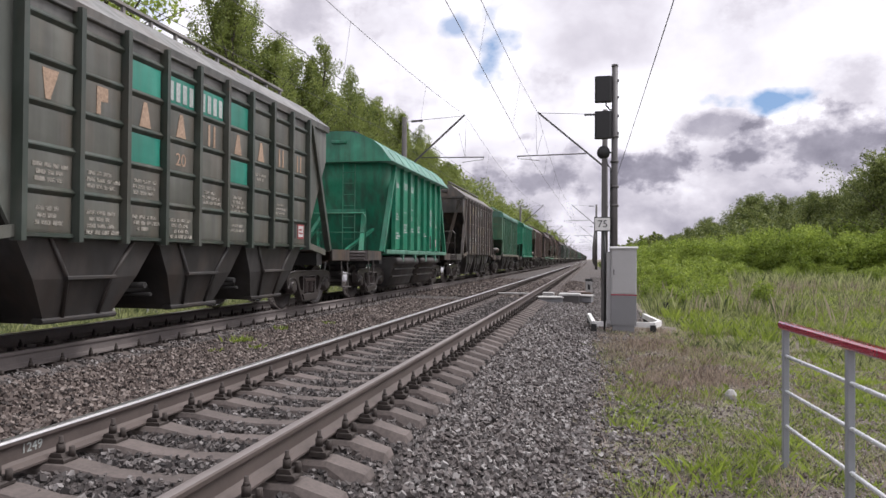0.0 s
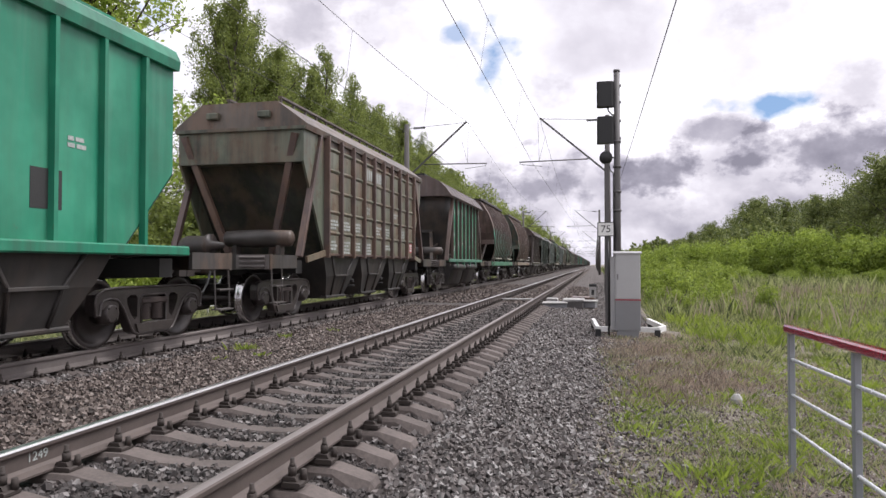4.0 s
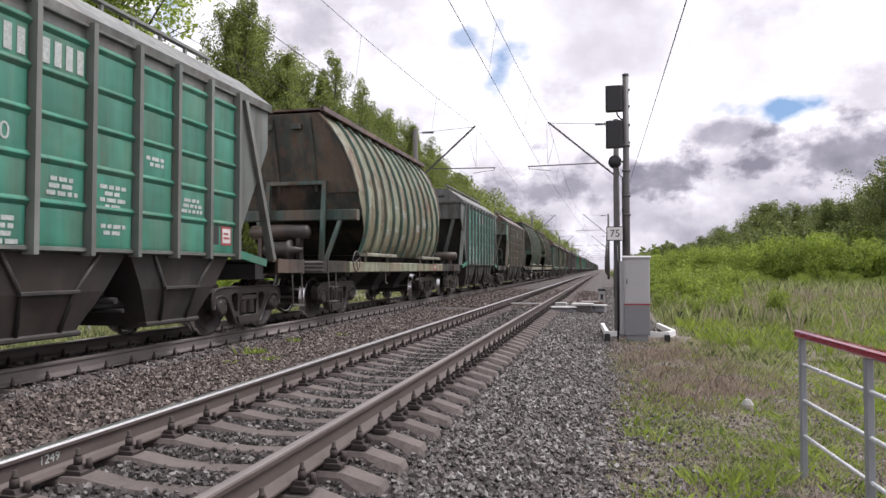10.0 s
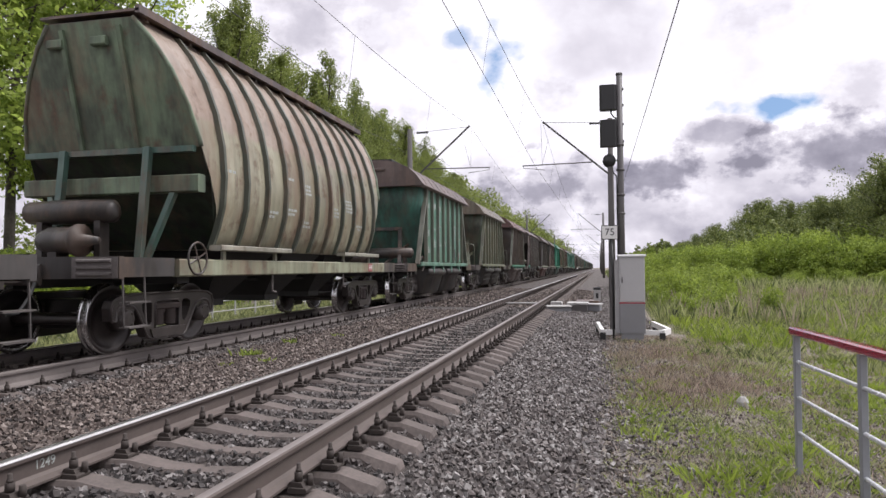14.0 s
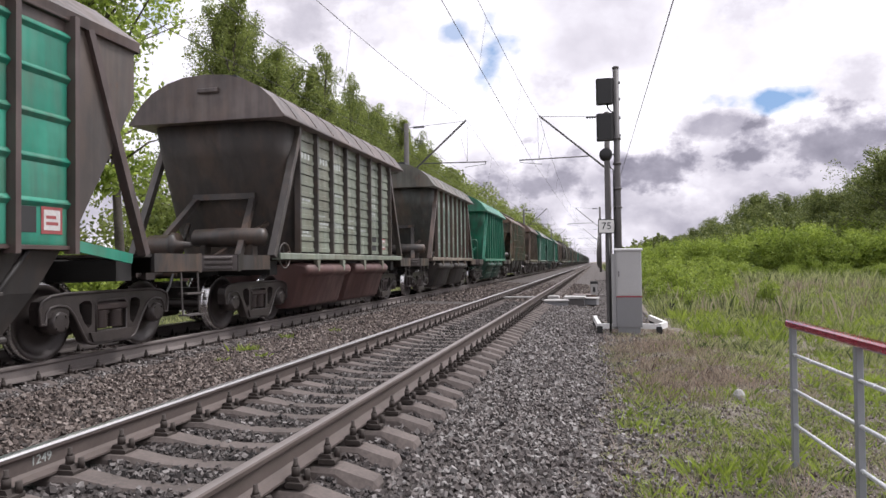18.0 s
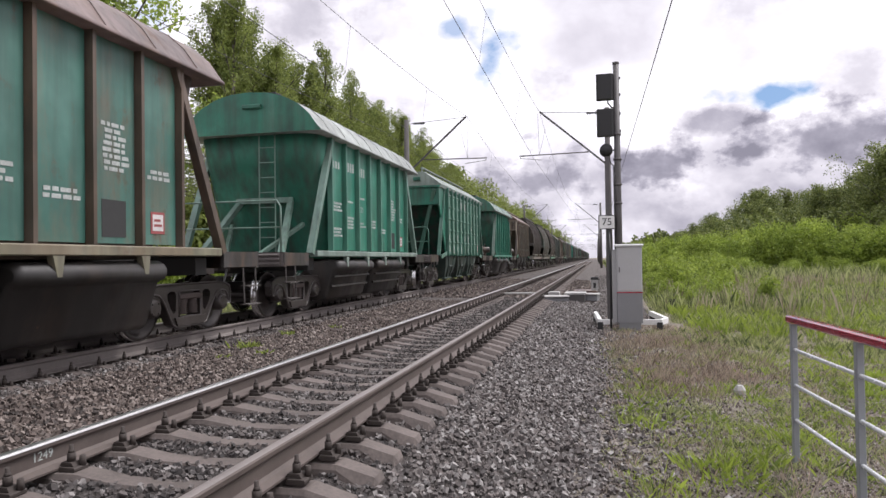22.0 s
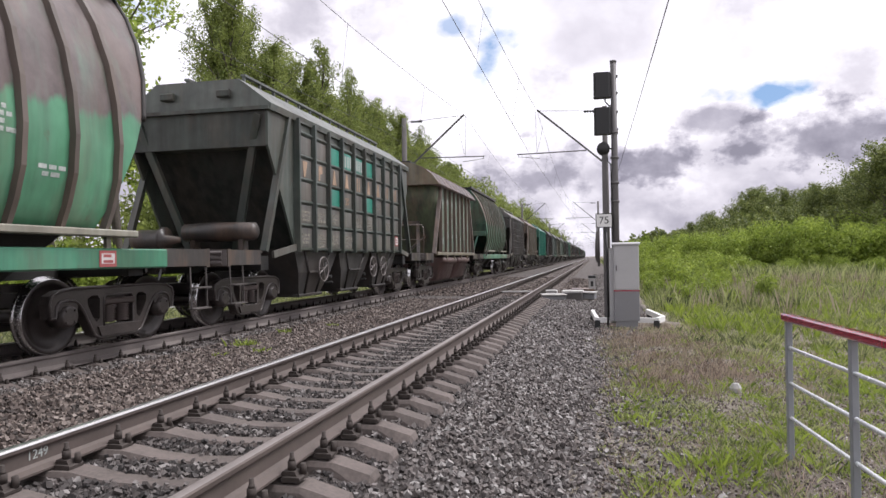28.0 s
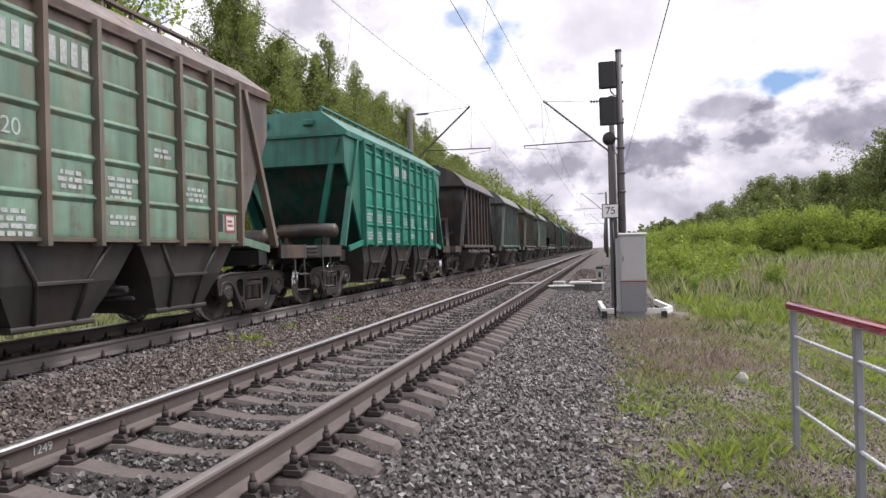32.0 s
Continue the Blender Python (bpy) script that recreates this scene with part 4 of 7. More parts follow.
def a_end_panel():
    s = Shape()
    s.box(-1.42, 1.42, -A_END, -A_END + 0.06, 3.30, A_TOP)
    s.box(-1.42, 1.42, -A_END + 0.06, -4.5, 3.30, 3.34)
    return s


def a_roof():
    s = Shape()
    out = [(1.53, 3.98), (1.55, 4.10), (0.88, 4.60), (-0.88, 4.60), (-1.55, 4.10), (-1.53, 3.98)]
    s.prism([(x, -A_END - 0.02, z) for x, z in out], (0, 2 * A_END + 0.04, 0))
    return s


def a_coaming():
    """The long loading hatch along the ridge under an open frame of posts and rails."""
    s = Shape()
    s.box(-0.42, 0.42, -4.15, 4.15, 4.58, 4.70)
    for x in (-0.63, 0.63):
        for i in range(14):
            y = -4.2 + i * 8.4 / 13
            s.box(x - 0.025, x + 0.025, y - 0.025, y + 0.025, 4.56, 4.83, slot=1)
        s.box(x - 0.05, x + 0.05, -4.25, 4.25, 4.82, 4.865, slot=1)
        s.box(x - 0.02, x + 0.02, -4.2, 4.2, 4.575, 4.64)
    return s


def a_panel():
    """One flat pressed panel between the ribs, its edges rounded back."""
    w, h = 2 * A_HALF / A_COLS - 0.09, (A_TOP - 0.30 - A_LOW) / A_ROWS - 0.02
    s = Shape()
    r = lambda k, x: [(x, -w / 2 + k, -h / 2 + k), (x, w / 2 - k, -h / 2 + k), (x, w / 2 - k, h / 2 - k), (x, -w / 2 + k, h / 2 - k)]
    s.loft([r(0, 0.0), r(0.006, 0.028), r(0.02, 0.038), r(0.06, 0.044), r(0.15, 0.047)], smooth=True)
    return s


def a_ridge():
    """One pressed ledge between two rows of panels, steep below and sloping above."""
    return Shape().prism([(0.0, -A_HALF, -0.055), (0.035, -A_HALF, -0.05), (0.082, -A_HALF, 0.012), (0.082, -A_HALF, 0.026), (0.04, -A_HALF, 0.075), (0.0, -A_HALF, 0.08)], (0, 2 * A_HALF, 0))


def a_rib():
    s = Shape()
    s.prism([(1.46, -0.05, A_LOW - 0.07), (1.60, -0.035, A_LOW - 0.07), (1.60, 0.035, A_LOW - 0.07), (1.46, 0.05, A_LOW - 0.07)], (0, 0, A_TOP - A_LOW + 0.05))
    return s


def a_stringer():
    s = Shape()
    s.prism([(1.46, -A_HALF, -0.035), (1.535, -A_HALF, -0.02), (1.535, -A_HALF, 0.02), (1.46, -A_HALF, 0.035)], (0, 2 * A_HALF, 0))
    return s


def a_strut():
    """The slanting corner post from the platform to the eaves."""
    s = Shape()
    return s.bar((1.47, -5.05, 1.3), (1.47, -4.0, 4.0), 0.13, 0.10)


def a_brace():
    s = Shape()
    s.bar((1.3, -4.9, 3.9), (0.5, -4.35, 1.32), 0.14, 0.1)
    return s


def a_pocket():
    """One discharge hopper below the floor: a steep pyramid with stiffened edges and a ledge."""
    s = Shape()
    r = lambda z, a, x: [(-x, -a, z), (x, -a, z), (x, a, z), (-x, a, z)]
    s.loft([r(1.37, 1.21, 1.43), r(0.86, 0.88, 1.36), r(0.40, 0.58, 1.22), r(0.33, 0.55, 1.22)])
    return s


def a_pocket_rib(d):
    """A stiffener down the hopper's flank, cranked at the ledge."""
    return Shape().bent([(1.44, d * 0.72, 1.34), (1.37, d * 0.38, 0.87), (1.235, d * 0.30, 0.40)], 0.028, 6)


def add_pockets(w, c, full):
    for y in (-2.45, 0, 2.45):
        p = piece("a_pocket", "discharge_hopper", a_pocket, c["under"], w, spot=(0, y, 0))
        if full:
            piece("a_ledge", "ledge", lambda: Shape().box(1.24, 1.42, -0.42, 0.42, 0.84, 0.89, 0.01), c["under"], p)
            piece("a_gate", "gate_frame", lambda: Shape().box(1.1, 1.26, -0.62, 0.62, 0.33, 0.40, 0.02), c["under"], p)
            for d in (-1, 1):
                piece(("a_pocket_rib", d), "stiffener", lambda: a_pocket_rib(d), c["under"], p)


def a_rigging():
    """A dark block with shafts, added to stop light showing between two hoppers."""
    s = Shape()
    s.side([(-0.62, 1.24), (-0.42, 0.72), (-0.24, 0.56), (0.24, 0.56), (0.42, 0.72), (0.62, 1.24)], -0.75, 0.75)
    s.tube((-1.25, 0, 0.72), (1.25, 0, 0.72), 0.045, 8)
    s.tube((-1.2, 0.2, 0.58), (1.2, 0.2, 0.58), 0.03, 6)
    s.box(0.9, 0.98, -0.5, 0.5, 0.62, 0.70)
    return s


def a_apron():
    s = Shape()
    s.bar((1.5, -A_HALF, 1.4), (1.5, -4.75, 1.24), 0.05, 0.13)
    return s


def wagon_a(c, hl, full=True, ends="t", seed=0, patches=()):
    w = empty("hopper_wagon")
    rng = random.Random(seed)
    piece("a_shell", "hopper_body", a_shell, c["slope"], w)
    for d in (-1, 1):
        piece("a_cheek", "side_plate", a_cheek, c["cheek"], w, spot=None if d > 0 else pose(0, 0, 0, 0, 0, 180))
        piece("a_end_panel", "end_panel", a_end_panel, c["end"], w, spot=None if d < 0 else pose(0, 0, 0, 0, 0, 180))
        piece("a_lip", "end_lip", lambda: Shape().box(-1.52, 1.52, -A_END - 0.07, -A_END, 3.98, 4.05), c["end"], w, spot=None if d < 0 else pose(0, 0, 0, 0, 0, 180))
    piece("a_roof", "roof", a_roof, c["roof"], w)
    piece("a_coaming", "loading_hatch", a_coaming, [M_BLACK, c["trim"]], w)
    dz = (A_TOP - 0.30 - A_LOW) / A_ROWS
    dy = 2 * A_HALF / A_COLS
    for i in range(A_COLS):
        for k in range(A_ROWS):
            if full:
                m = c["patch"] if (i, k) in patches else c["side"]
                piece("a_panel", "panel", a_panel, m, w, spot=(1.47, -A_HALF + (i + 0.5) * dy, A_LOW + (k + 0.5) * dz))
    if not full:
        piece("a_sheet", "side_wall", lambda: Shape().box(1.47, 1.5, -A_HALF, A_HALF, A_LOW, A_TOP - 0.1), c["side"], w)
    for i in range(A_COLS + 1):
        piece("a_rib", "rib", a_rib, c["rib"], w, spot=(0, -A_HALF + i * dy, 0))
    piece("a_stringer", "bottom_rail", a_stringer, c["rib"], w, spot=(0, 0, A_LOW))
    if full:
        for k in range(1, A_ROWS + 1):
            piece("a_ridge", "ledge", a_ridge, c["rib"] if c["letters"] else c["side"], w, spot=(1.462, 0.0, A_LOW + k * dz))
    piece("a_band", "upper_plate", lambda: Shape().box(1.47, 1.477, -A_HALF, A_HALF, A_TOP - 0.30, A_TOP - 0.09), c["roof"], w)
    piece("a_eave", "eave_strip", a_stringer, c["roof"], w, spot=(0, 0, A_TOP - 0.05))
    for d in (-1, 1):
        turn = pose(0, 0, 0, 0, 0, 0 if d < 0 else 180)
        piece("a_strut", "corner_strut", a_strut, c["strut"], w, spot=turn)
        piece("a_strut2", "corner_strut", lambda: Shape().bar((-1.47, -5.05, 1.3), (-1.47, -4.0, 4.0), 0.13, 0.10), c["strut"], w, spot=turn)
        piece("a_apron", "apron_strip", a_apron, c["side"], w, spot=None if d < 0 else Matrix.Diagonal((1, -1, 1, 1)))
    if full:
        for x in (1, -1):
            piece("a_brace" if x > 0 else "a_brace2", "end_brace", a_brace if x > 0 else (lambda: Shape().bar((-1.3, -4.9, 3.9), (-0.5, -4.35, 1.32), 0.14, 0.1)), c["strut"], w)
        for x in (-0.6, 0.6):
            piece("a_lug", "roof_lug", lambda: Shape().box(-0.13, 0.13, -0.1, 0, -0.07, 0.07, 0.02), c["end"], w, spot=(x, -A_END - 0.03, 4.32))
    add_pockets(w, c, full)
    if full:
        for y in (-1.225, 1.225):
            # added filler that keeps the bright bank from showing through the gap
            piece("a_rigging", "brake_rigging", a_rigging, M_DARK, w, spot=(0, y, 0))
        if ends == "r":
            piece("a_ladder", "ladder", lambda: ladder_shape(1.3, 4.1, 0.0), c["strut"], w, spot=(-0.12, -4.96, 0))
        marks = []
        number = number_bars(-A_HALF + 3.5 * dy, A_LOW + 4.5 * dz) + number_bars(-A_HALF + 4.5 * dy, A_LOW + 4.5 * dz)
        tagged(part("wagon_number", bars(number, 1.5187), M_MARK, w, "white number painted as bars"), kind="stuff")
        for i, k, n in ((0, 1, 3), (1, 1, 3), (2, 1, 3), (5, 1, 4), (7, 1, 3), (0, 0, 3), (1, 0, 4), (3, 0, 4), (2, 0, 3), (5, 0, 2), (6, 2, 2), (4, 1, 3)):
            marks += text_block(rng, -A_HALF + (i + 0.5) * dy, A_LOW + (k + 0.62) * dz, dy * 0.62, n)
        tagged(part("stencil_text", bars(marks, 1.5185), M_DIMMARK if c["letters"] else M_MARK, w, "worn white stencil bars"), kind="stuff")
        if c["letters"]:
            for i, kind in enumerate(("drop", "step", "wedge", "wedge", "pair", "wedge", "wedge", "pair", "pair")):
                piece(("emblem", kind), "painted_emblem", lambda: emblem_shape(kind), M_PEACH, w, "peach painted shape", (1.519, -A_HALF + (i + 0.5) * dy, A_LOW + 3.5 * dz))
        words("20", 0.26, c["letters"] or M_MARK, "capacity_figure", w, Matrix.Translation((1.521, -A_HALF + 3.5 * dy, A_LOW + 2.45 * dz)) @ Euler((math.pi / 2, 0, math.pi / 2)).to_matrix().to_4x4())
        warning_plate(w, 1.518, A_HALF - 0.36 * dy, A_LOW + 0.30)
        part("black_patch", Shape().box(1.5185, 1.5205, A_HALF - 0.9 * dy, A_HALF - 0.62 * dy, A_LOW + 0.16, A_LOW + 0.44), M_BLACKPATCH, w)
        if c["wheels"]:
            for y in (-2.3, 1.2, 2.1):
                piece("valve_wheel", "valve_wheel", lambda: wheel_shape(0.27), M_GREYSTEEL, w, spot=(1.5, y, 0.92))
    running_gear(w, hl, hl - 2.1, c, full, ends, False)
    return w


# -- the hopper with a barrel roof, hung between slanting struts --
B_HALF, B_LOW, B_TOP, B_END = 3.12, 1.36, 4.02, 4.08


def b_shell():
    s = Shape()
    def ring(z, a, x, r=0.42):
        out = []
        for cx, cy, a0 in ((x - r, a - r, 0), (-x + r, a - r, 90), (-x + r, -a + r, 180), (x - r, -a + r, 270)):
            for k in range(5):
                b = radians(a0 + k * 22.5)
                out.append((cx + r * math.cos(b), cy + r * math.sin(b), z))
        return out
    s.loft([ring(4.05, 3.86, 1.46), ring(3.3, 3.62, 1.46), ring(2.2, 3.2, 1.44), ring(1.36, 2.9, 1.42), ring(1.2, 2.85, 1.40)], smooth=True)
    return s


B_ARC = [(1.69, 3.965), (1.69, 4.00), (1.63, 4.06), (1.42, 4.35), (1.16, 4.58), (0.82, 4.75), (0.45, 4.85), (0, 4.88)]


def b_seam():
    """A welded seam across the roof sheet."""
    return Shape().bent([(x, 0, z + 0.002) for x, z in B_ARC[2:]], 0.013, 5)


def b_roof():
    s = Shape()
    arc = B_ARC + [(-x, z) for x, z in reversed(B_ARC[:-1])]
    s.loft([[(x, y, z) for x, z in arc] for y in (-B_END, -B_END + 0.05, B_END - 0.05, B_END)], smooth=True, closed=True)
    return s


def b_lug():
    return Shape().box(-0.22, 0.22, -0.07, 0.0, -0.05, 0.05, 0.02)


def b_panel():
    w = 2 * B_HALF / 7 - 0.07
    s = Shape()
    r = lambda k, x: [(x, -w / 2 * k, B_LOW + 0.04), (x, w / 2 * k, B_LOW + 0.04), (x, w / 2 * k, B_TOP - 0.06), (x, -w / 2 * k, B_TOP - 0.06)]
    s.loft([r(1, 0.0), r(0.97, 0.012)])
    return s


def b_boards():
    """A panel of lapped horizontal boards."""
    w = 2 * B_HALF / 7 - 0.07
    s = Shape()
    n, z0 = 11, B_LOW + 0.04
    h = (B_TOP - 0.06 - z0) / n
    for i in range(n):
        z = z0 + i * h
        s.side([(-w / 2, z + 0.006), (w / 2, z + 0.006), (w / 2, z + h - 0.006), (-w / 2, z + h - 0.006)], 0.0, 0.013)
        s.prism([(0.013, -w / 2, z + 0.02), (0.013, w / 2, z + 0.02), (0.030, w / 2, z + 0.012), (0.030, -w / 2, z + 0.012)], (0, 0, h * 0.35))
    return s


def b_post():
    s = Shape()
    s.prism([(1.45, -0.034, B_LOW - 0.04), (1.575, -0.03, B_LOW - 0.04), (1.575, 0.03, B_LOW - 0.04), (1.45, 0.034, B_LOW - 0.04)], (0, 0, B_TOP - B_LOW + 0.04))
    return s


def b_strut():
    s = Shape()
    return s.bar((1.5, -4.25, 1.3), (1.5, -3.02, 3.98), 0.14, 0.12)


def b_sill():
    s = Shape()
    s.box(1.42, 1.6, -4.1, 4.1, 1.24, 1.37, 0.015)
    s.box(-1.6, -1.42, -4.1, 4.1, 1.24, 1.37, 0.015)
    return s


def b_box():
    """The discharge chute's long box under the sill: a lip above a plate that leans in."""
    s = Shape()
    half = [(1.36, 1.18), (1.46, 1.17), (1.54, 1.13), (1.585, 1.06), (1.585, 0.99), (1.55, 0.93), (1.48, 0.90), (1.425, 0.865), (1.25, 0.30), (1.18, 0.23), (0.6, 0.22)]
    out = half + [(-x, z) for x, z in reversed(half)]
    squeeze = lambda k, x, z: (x * (1 - 0.05 * k), z if z < 0.9 else 1.03 + (z - 1.03) * (1 - 0.35 * k))
    for a, b, k0, k1 in ((-1.27, -1.2, 1, 0), (-1.2, 1.2, 0, 0), (1.2, 1.27, 0, 1)):
        rows = [[(squeeze(k, x, z)[0], y, squeeze(k, x, z)[1]) for x, z in out] for y, k in ((a, k0), (b, k1))]
        s.loft(rows, smooth=True, caps=False)
        if k0:
            s.add(rows[0], [tuple(reversed(range(len(out))))])
        if k1:
            s.add(rows[1], [tuple(range(len(out)))])
    return s


def b_hanger():
    return Shape().side([(-0.09, 1.26), (0.09, 1.26), (0.05, 1.0), (-0.02, 1.0)], 1.50, 1.59)


def wagon_b(c, hl, full=True, ends="t", seed=0):
    w = empty("hopper_wagon")
    rng = random.Random(seed)
    piece("b_shell", "hopper_body", b_shell, c["end"], w)
    piece("b_roof", "roof", b_roof, c["roof"], w)
    if full:
        piece("b_gable", "roof_end", lambda: Shape().prism([(x, -B_END - 0.008, z) for x, z in B_ARC + [(-x, z) for x, z in reversed(B_ARC[:-1])]], (0, 0.007, 0)), c["gable"], w)
        for i in range(8):
            piece("b_seam", "roof_seam", b_seam, c["roof"], w, spot=(0, -3.4 + i * 0.971, 0))
    piece("b_walk", "ridge_walkway", lambda: Shape().box(-0.42, 0.42, -3.6, 3.6, 4.85, 4.98, 0.015), M_BLACK, w)
    dy = 2 * B_HALF / 7
    for i in range(7):
        piece("b_boards" if c["boarded"] else "b_panel", "panel", b_boards if c["boarded"] else b_panel, c["side"], w, spot=(1.46, -B_HALF + (i + 0.5) * dy, 0))
    for i in range(8):
        piece("b_post", "post", b_post, c["rib"], w, spot=(0, -B_HALF + i * dy, 0))
    piece("b_sill", "side_sill", b_sill, c["sill"], w)
    for d in (-1, 1):
        turn = pose(0, 0, 0, 0, 0, 0 if d < 0 else 180)
        piece("b_strut", "corner_strut", b_strut, c["strut"], w, spot=turn)
        piece("b_strut2", "corner_strut", lambda: Shape().bar((-1.5, -4.25, 1.3), (-1.5, -3.02, 3.98), 0.14, 0.12), c["strut"], w, spot=turn)
    leg = c["strut"] if ends == "r" else c["beam"]
    for x in (-1, 1):
        piece(("b_leg", x), "end_leg", lambda: Shape().bar((x * 0.95, -4.5, 1.3), (x * 0.62, -3.3, 2.55), 0.12, 0.12), leg, w)
        piece(("b_stay", x), "end_stay", lambda: Shape().bar((x * 0.4, -4.4, 1.3), (x * 0.9, -3.25, 2.0), 0.08, 0.08), leg, w)
    piece("b_tie", "cross_bar", lambda: Shape().bar((-0.7, -3.35, 2.55), (0.7, -3.35, 2.55), 0.12, 0.12, (0, 0, 1)), leg, w)
    for y in (-1.5, 1.5):
        piece("b_box", "discharge_chute", b_box, c["under"], w, spot=(0, y, 0))
        for e in (-0.75, 0.75):
            piece("b_hanger", "chute_hanger", b_hanger, c["sill"], w, spot=(0, y + e, 0))
        if ends == "r":
            for x, z in ((1.415, 0.78), (1.345, 0.55)):
                piece(("b_chute_rib", z), "chute_rib", lambda: Shape().bar((x, -1.24, z), (x, 1.24, z), 0.05, 0.045), c["under"], w, spot=(0, y, 0))
    if full:
        piece("b_lug", "roof_vent", b_lug, c["gable"], w, spot=(0.1, -B_END - 0.008, 4.55))
        if ends == "r":
            piece("b_ladder", "ladder", lambda: ladder_shape(1.35, 4.0, 0.0), c["strut"], w, spot=(0.35, -3.92, 0))
        P = lambda i: -B_HALF + (i + 0.5) * dy
        marks = number_bars(P(1), 3.45, 4, 0.22) + number_bars(P(2), 3.42, 3, 0.22) + number_bars(P(0), 3.4, 3, 0.17)
        for i, z, n in ((0, 2.5, 3), (0, 1.9, 3), (1, 2.6, 1), (1, 2.2, 4), (2, 2.75, 1), (2, 2.1, 2), (3, 2.2, 3), (4, 2.0, 2), (5, 2.9, 8), (6, 2.4, 2)):
            marks += text_block(rng, P(i), z, dy * 0.62, n)
        tagged(part("stencil_text", bars(marks, 1.474), M_MARK, w, "worn white stencil bars"), kind="stuff")
        part("black_patch", Shape().box(1.473, 1.477, P(5) - 0.22, P(5) + 0.22, 1.48, 1.95), M_BLACKPATCH, w)
        warning_plate(w, 1.474, P(6) - 0.02, 1.70)
        words("20", 0.2, M_MARK, "capacity_figure", w, Matrix.Translation((1.476, P(2), 2.45)) @ Euler((math.pi / 2, 0, math.pi / 2)).to_matrix().to_4x4())
    running_gear(w, hl, hl - 2.1, c, full, ends)
    return w


# -- the round-bellied grain hopper with curved ribs --
C_PROF = [(0.74, 4.90), (1.0, 4.58), (1.25, 4.15), (1.45, 3.62), (1.56, 3.10), (1.60, 2.60), (1.57, 2.15), (1.48, 1.80), (1.36, 1.48)]
C_HALF = 3.85


def c_reach(z):
    """How far the body's end stands out at a height: it leans outwards to the top."""
    return float(np.interp(z, [1.48, 3.0, 4.9], [3.5, 4.22, 4.72]))


def c_shell():
    """The bellied sides."""
    s = Shape()
    out = C_PROF + [(-x, z) for x, z in reversed(C_PROF)]
    s.loft([[(x, k * c_reach(z), z) for x, z in out] for k in (-1, -0.5, 0.0, 0.5, 1)], smooth=True, caps=False)
    s.add([(1.36, -2.6, 1.48), (-1.36, -2.6, 1.48), (-1.36, 2.6, 1.48), (1.36, 2.6, 1.48)], [(0, 1, 2, 3)])
    return s


def c_end():
    """The upper end wall, leaning out towards the top, with stiffeners and a rim."""
    s = Shape()
    up = [(x, z) for x, z in C_PROF if z > 3.05] + [(1.565, 3.02)]
    ring = [(x, -c_reach(z) - 0.01, z) for x, z in up]
    ring = ring + [(-x, y, z) for x, y, z in reversed(ring)]
    s.loft([[(x, y + 0.06, z) for x, y, z in ring], ring])
    return s


def c_rim(k):
    """The rounded edge between the end wall and one flank."""
    up = [(x, z) for x, z in C_PROF if z > 3.05] + [(1.565, 3.02)]
    return Shape().bent([(k * (x + 0.005), -c_reach(z) - 0.005, z) for x, z in up], 0.035, 6)


def c_low():
    """The lower end wall, sloping in to the spouts."""
    y = -c_reach(3.02)
    return Shape().add([(1.555, y, 3.04), (1.36, -2.55, 1.48), (-1.36, -2.55, 1.48), (-1.555, y, 3.04), (1.36, -3.5, 1.48), (-1.36, -3.5, 1.48), (1.585, -3.98, 2.45), (-1.585, -3.98, 2.45)],
                       [(0, 1, 2, 3), (0, 6, 1), (6, 4, 1), (3, 2, 7), (7, 2, 5)])


def c_rib():
    s = Shape()
    n = len(C_PROF)
    verts, faces = [], []
    for x, z in C_PROF:
        verts += [(x - 0.02, -0.05, z), (x + 0.075, -0.035, z + 0.014), (x + 0.075, 0.035, z + 0.014), (x - 0.02, 0.05, z)]
    for i in range(n - 1):
        for k in range(3):
            faces.append((i * 4 + k, i * 4 + k + 1, i * 4 + k + 5, i * 4 + k + 4))
    faces += [(0, 1, 2, 3), tuple((n - 1) * 4 + k for k in (3, 2, 1, 0))]
    return s.add(verts, faces, False)


def c_top():
    """The roof with its long walkway."""
    s = Shape()
    e = 4.75
    s.box(-0.74, 0.74, -e + 0.05, e - 0.05, 4.82, 4.92)
    s.box(-0.86, 0.86, -e, e, 4.98, 5.02)
    for i in range(9):
        y = -e + 0.3 + i * (e - 0.3) / 4
        s.box(-0.8, 0.8, y - 0.03, y + 0.03, 4.9, 4.99)
    s.box(0.80, 0.88, -e, e, 4.95, 5.07)
    return s


def c_sill():
    s = Shape()
    for d in (-1, 1):
        s.box(min(d * 1.42, d * 1.56), max(d * 1.42, d * 1.56), -4.75, 4.75, 1.05, 1.31, 0.02)
    return s


def c_board():
    s = Shape()
    s.box(1.44, 1.66, -1.25, 1.25, 1.45, 1.54, 0.015)
    for y in (-0.9, 0.9):
        s.box(1.45, 1.5, y - 0.04, y + 0.04, 1.30, 1.46)
    return s


def c_spout():
    s = Shape()
    r = lambda z, a, x: [(-x, -a, z), (x, -a, z), (x, a, z), (-x, a, z)]
    s.loft([r(1.5, 0.95, 1.3), r(0.62, 0.3, 0.55), r(0.5, 0.3, 0.55)])
    return s


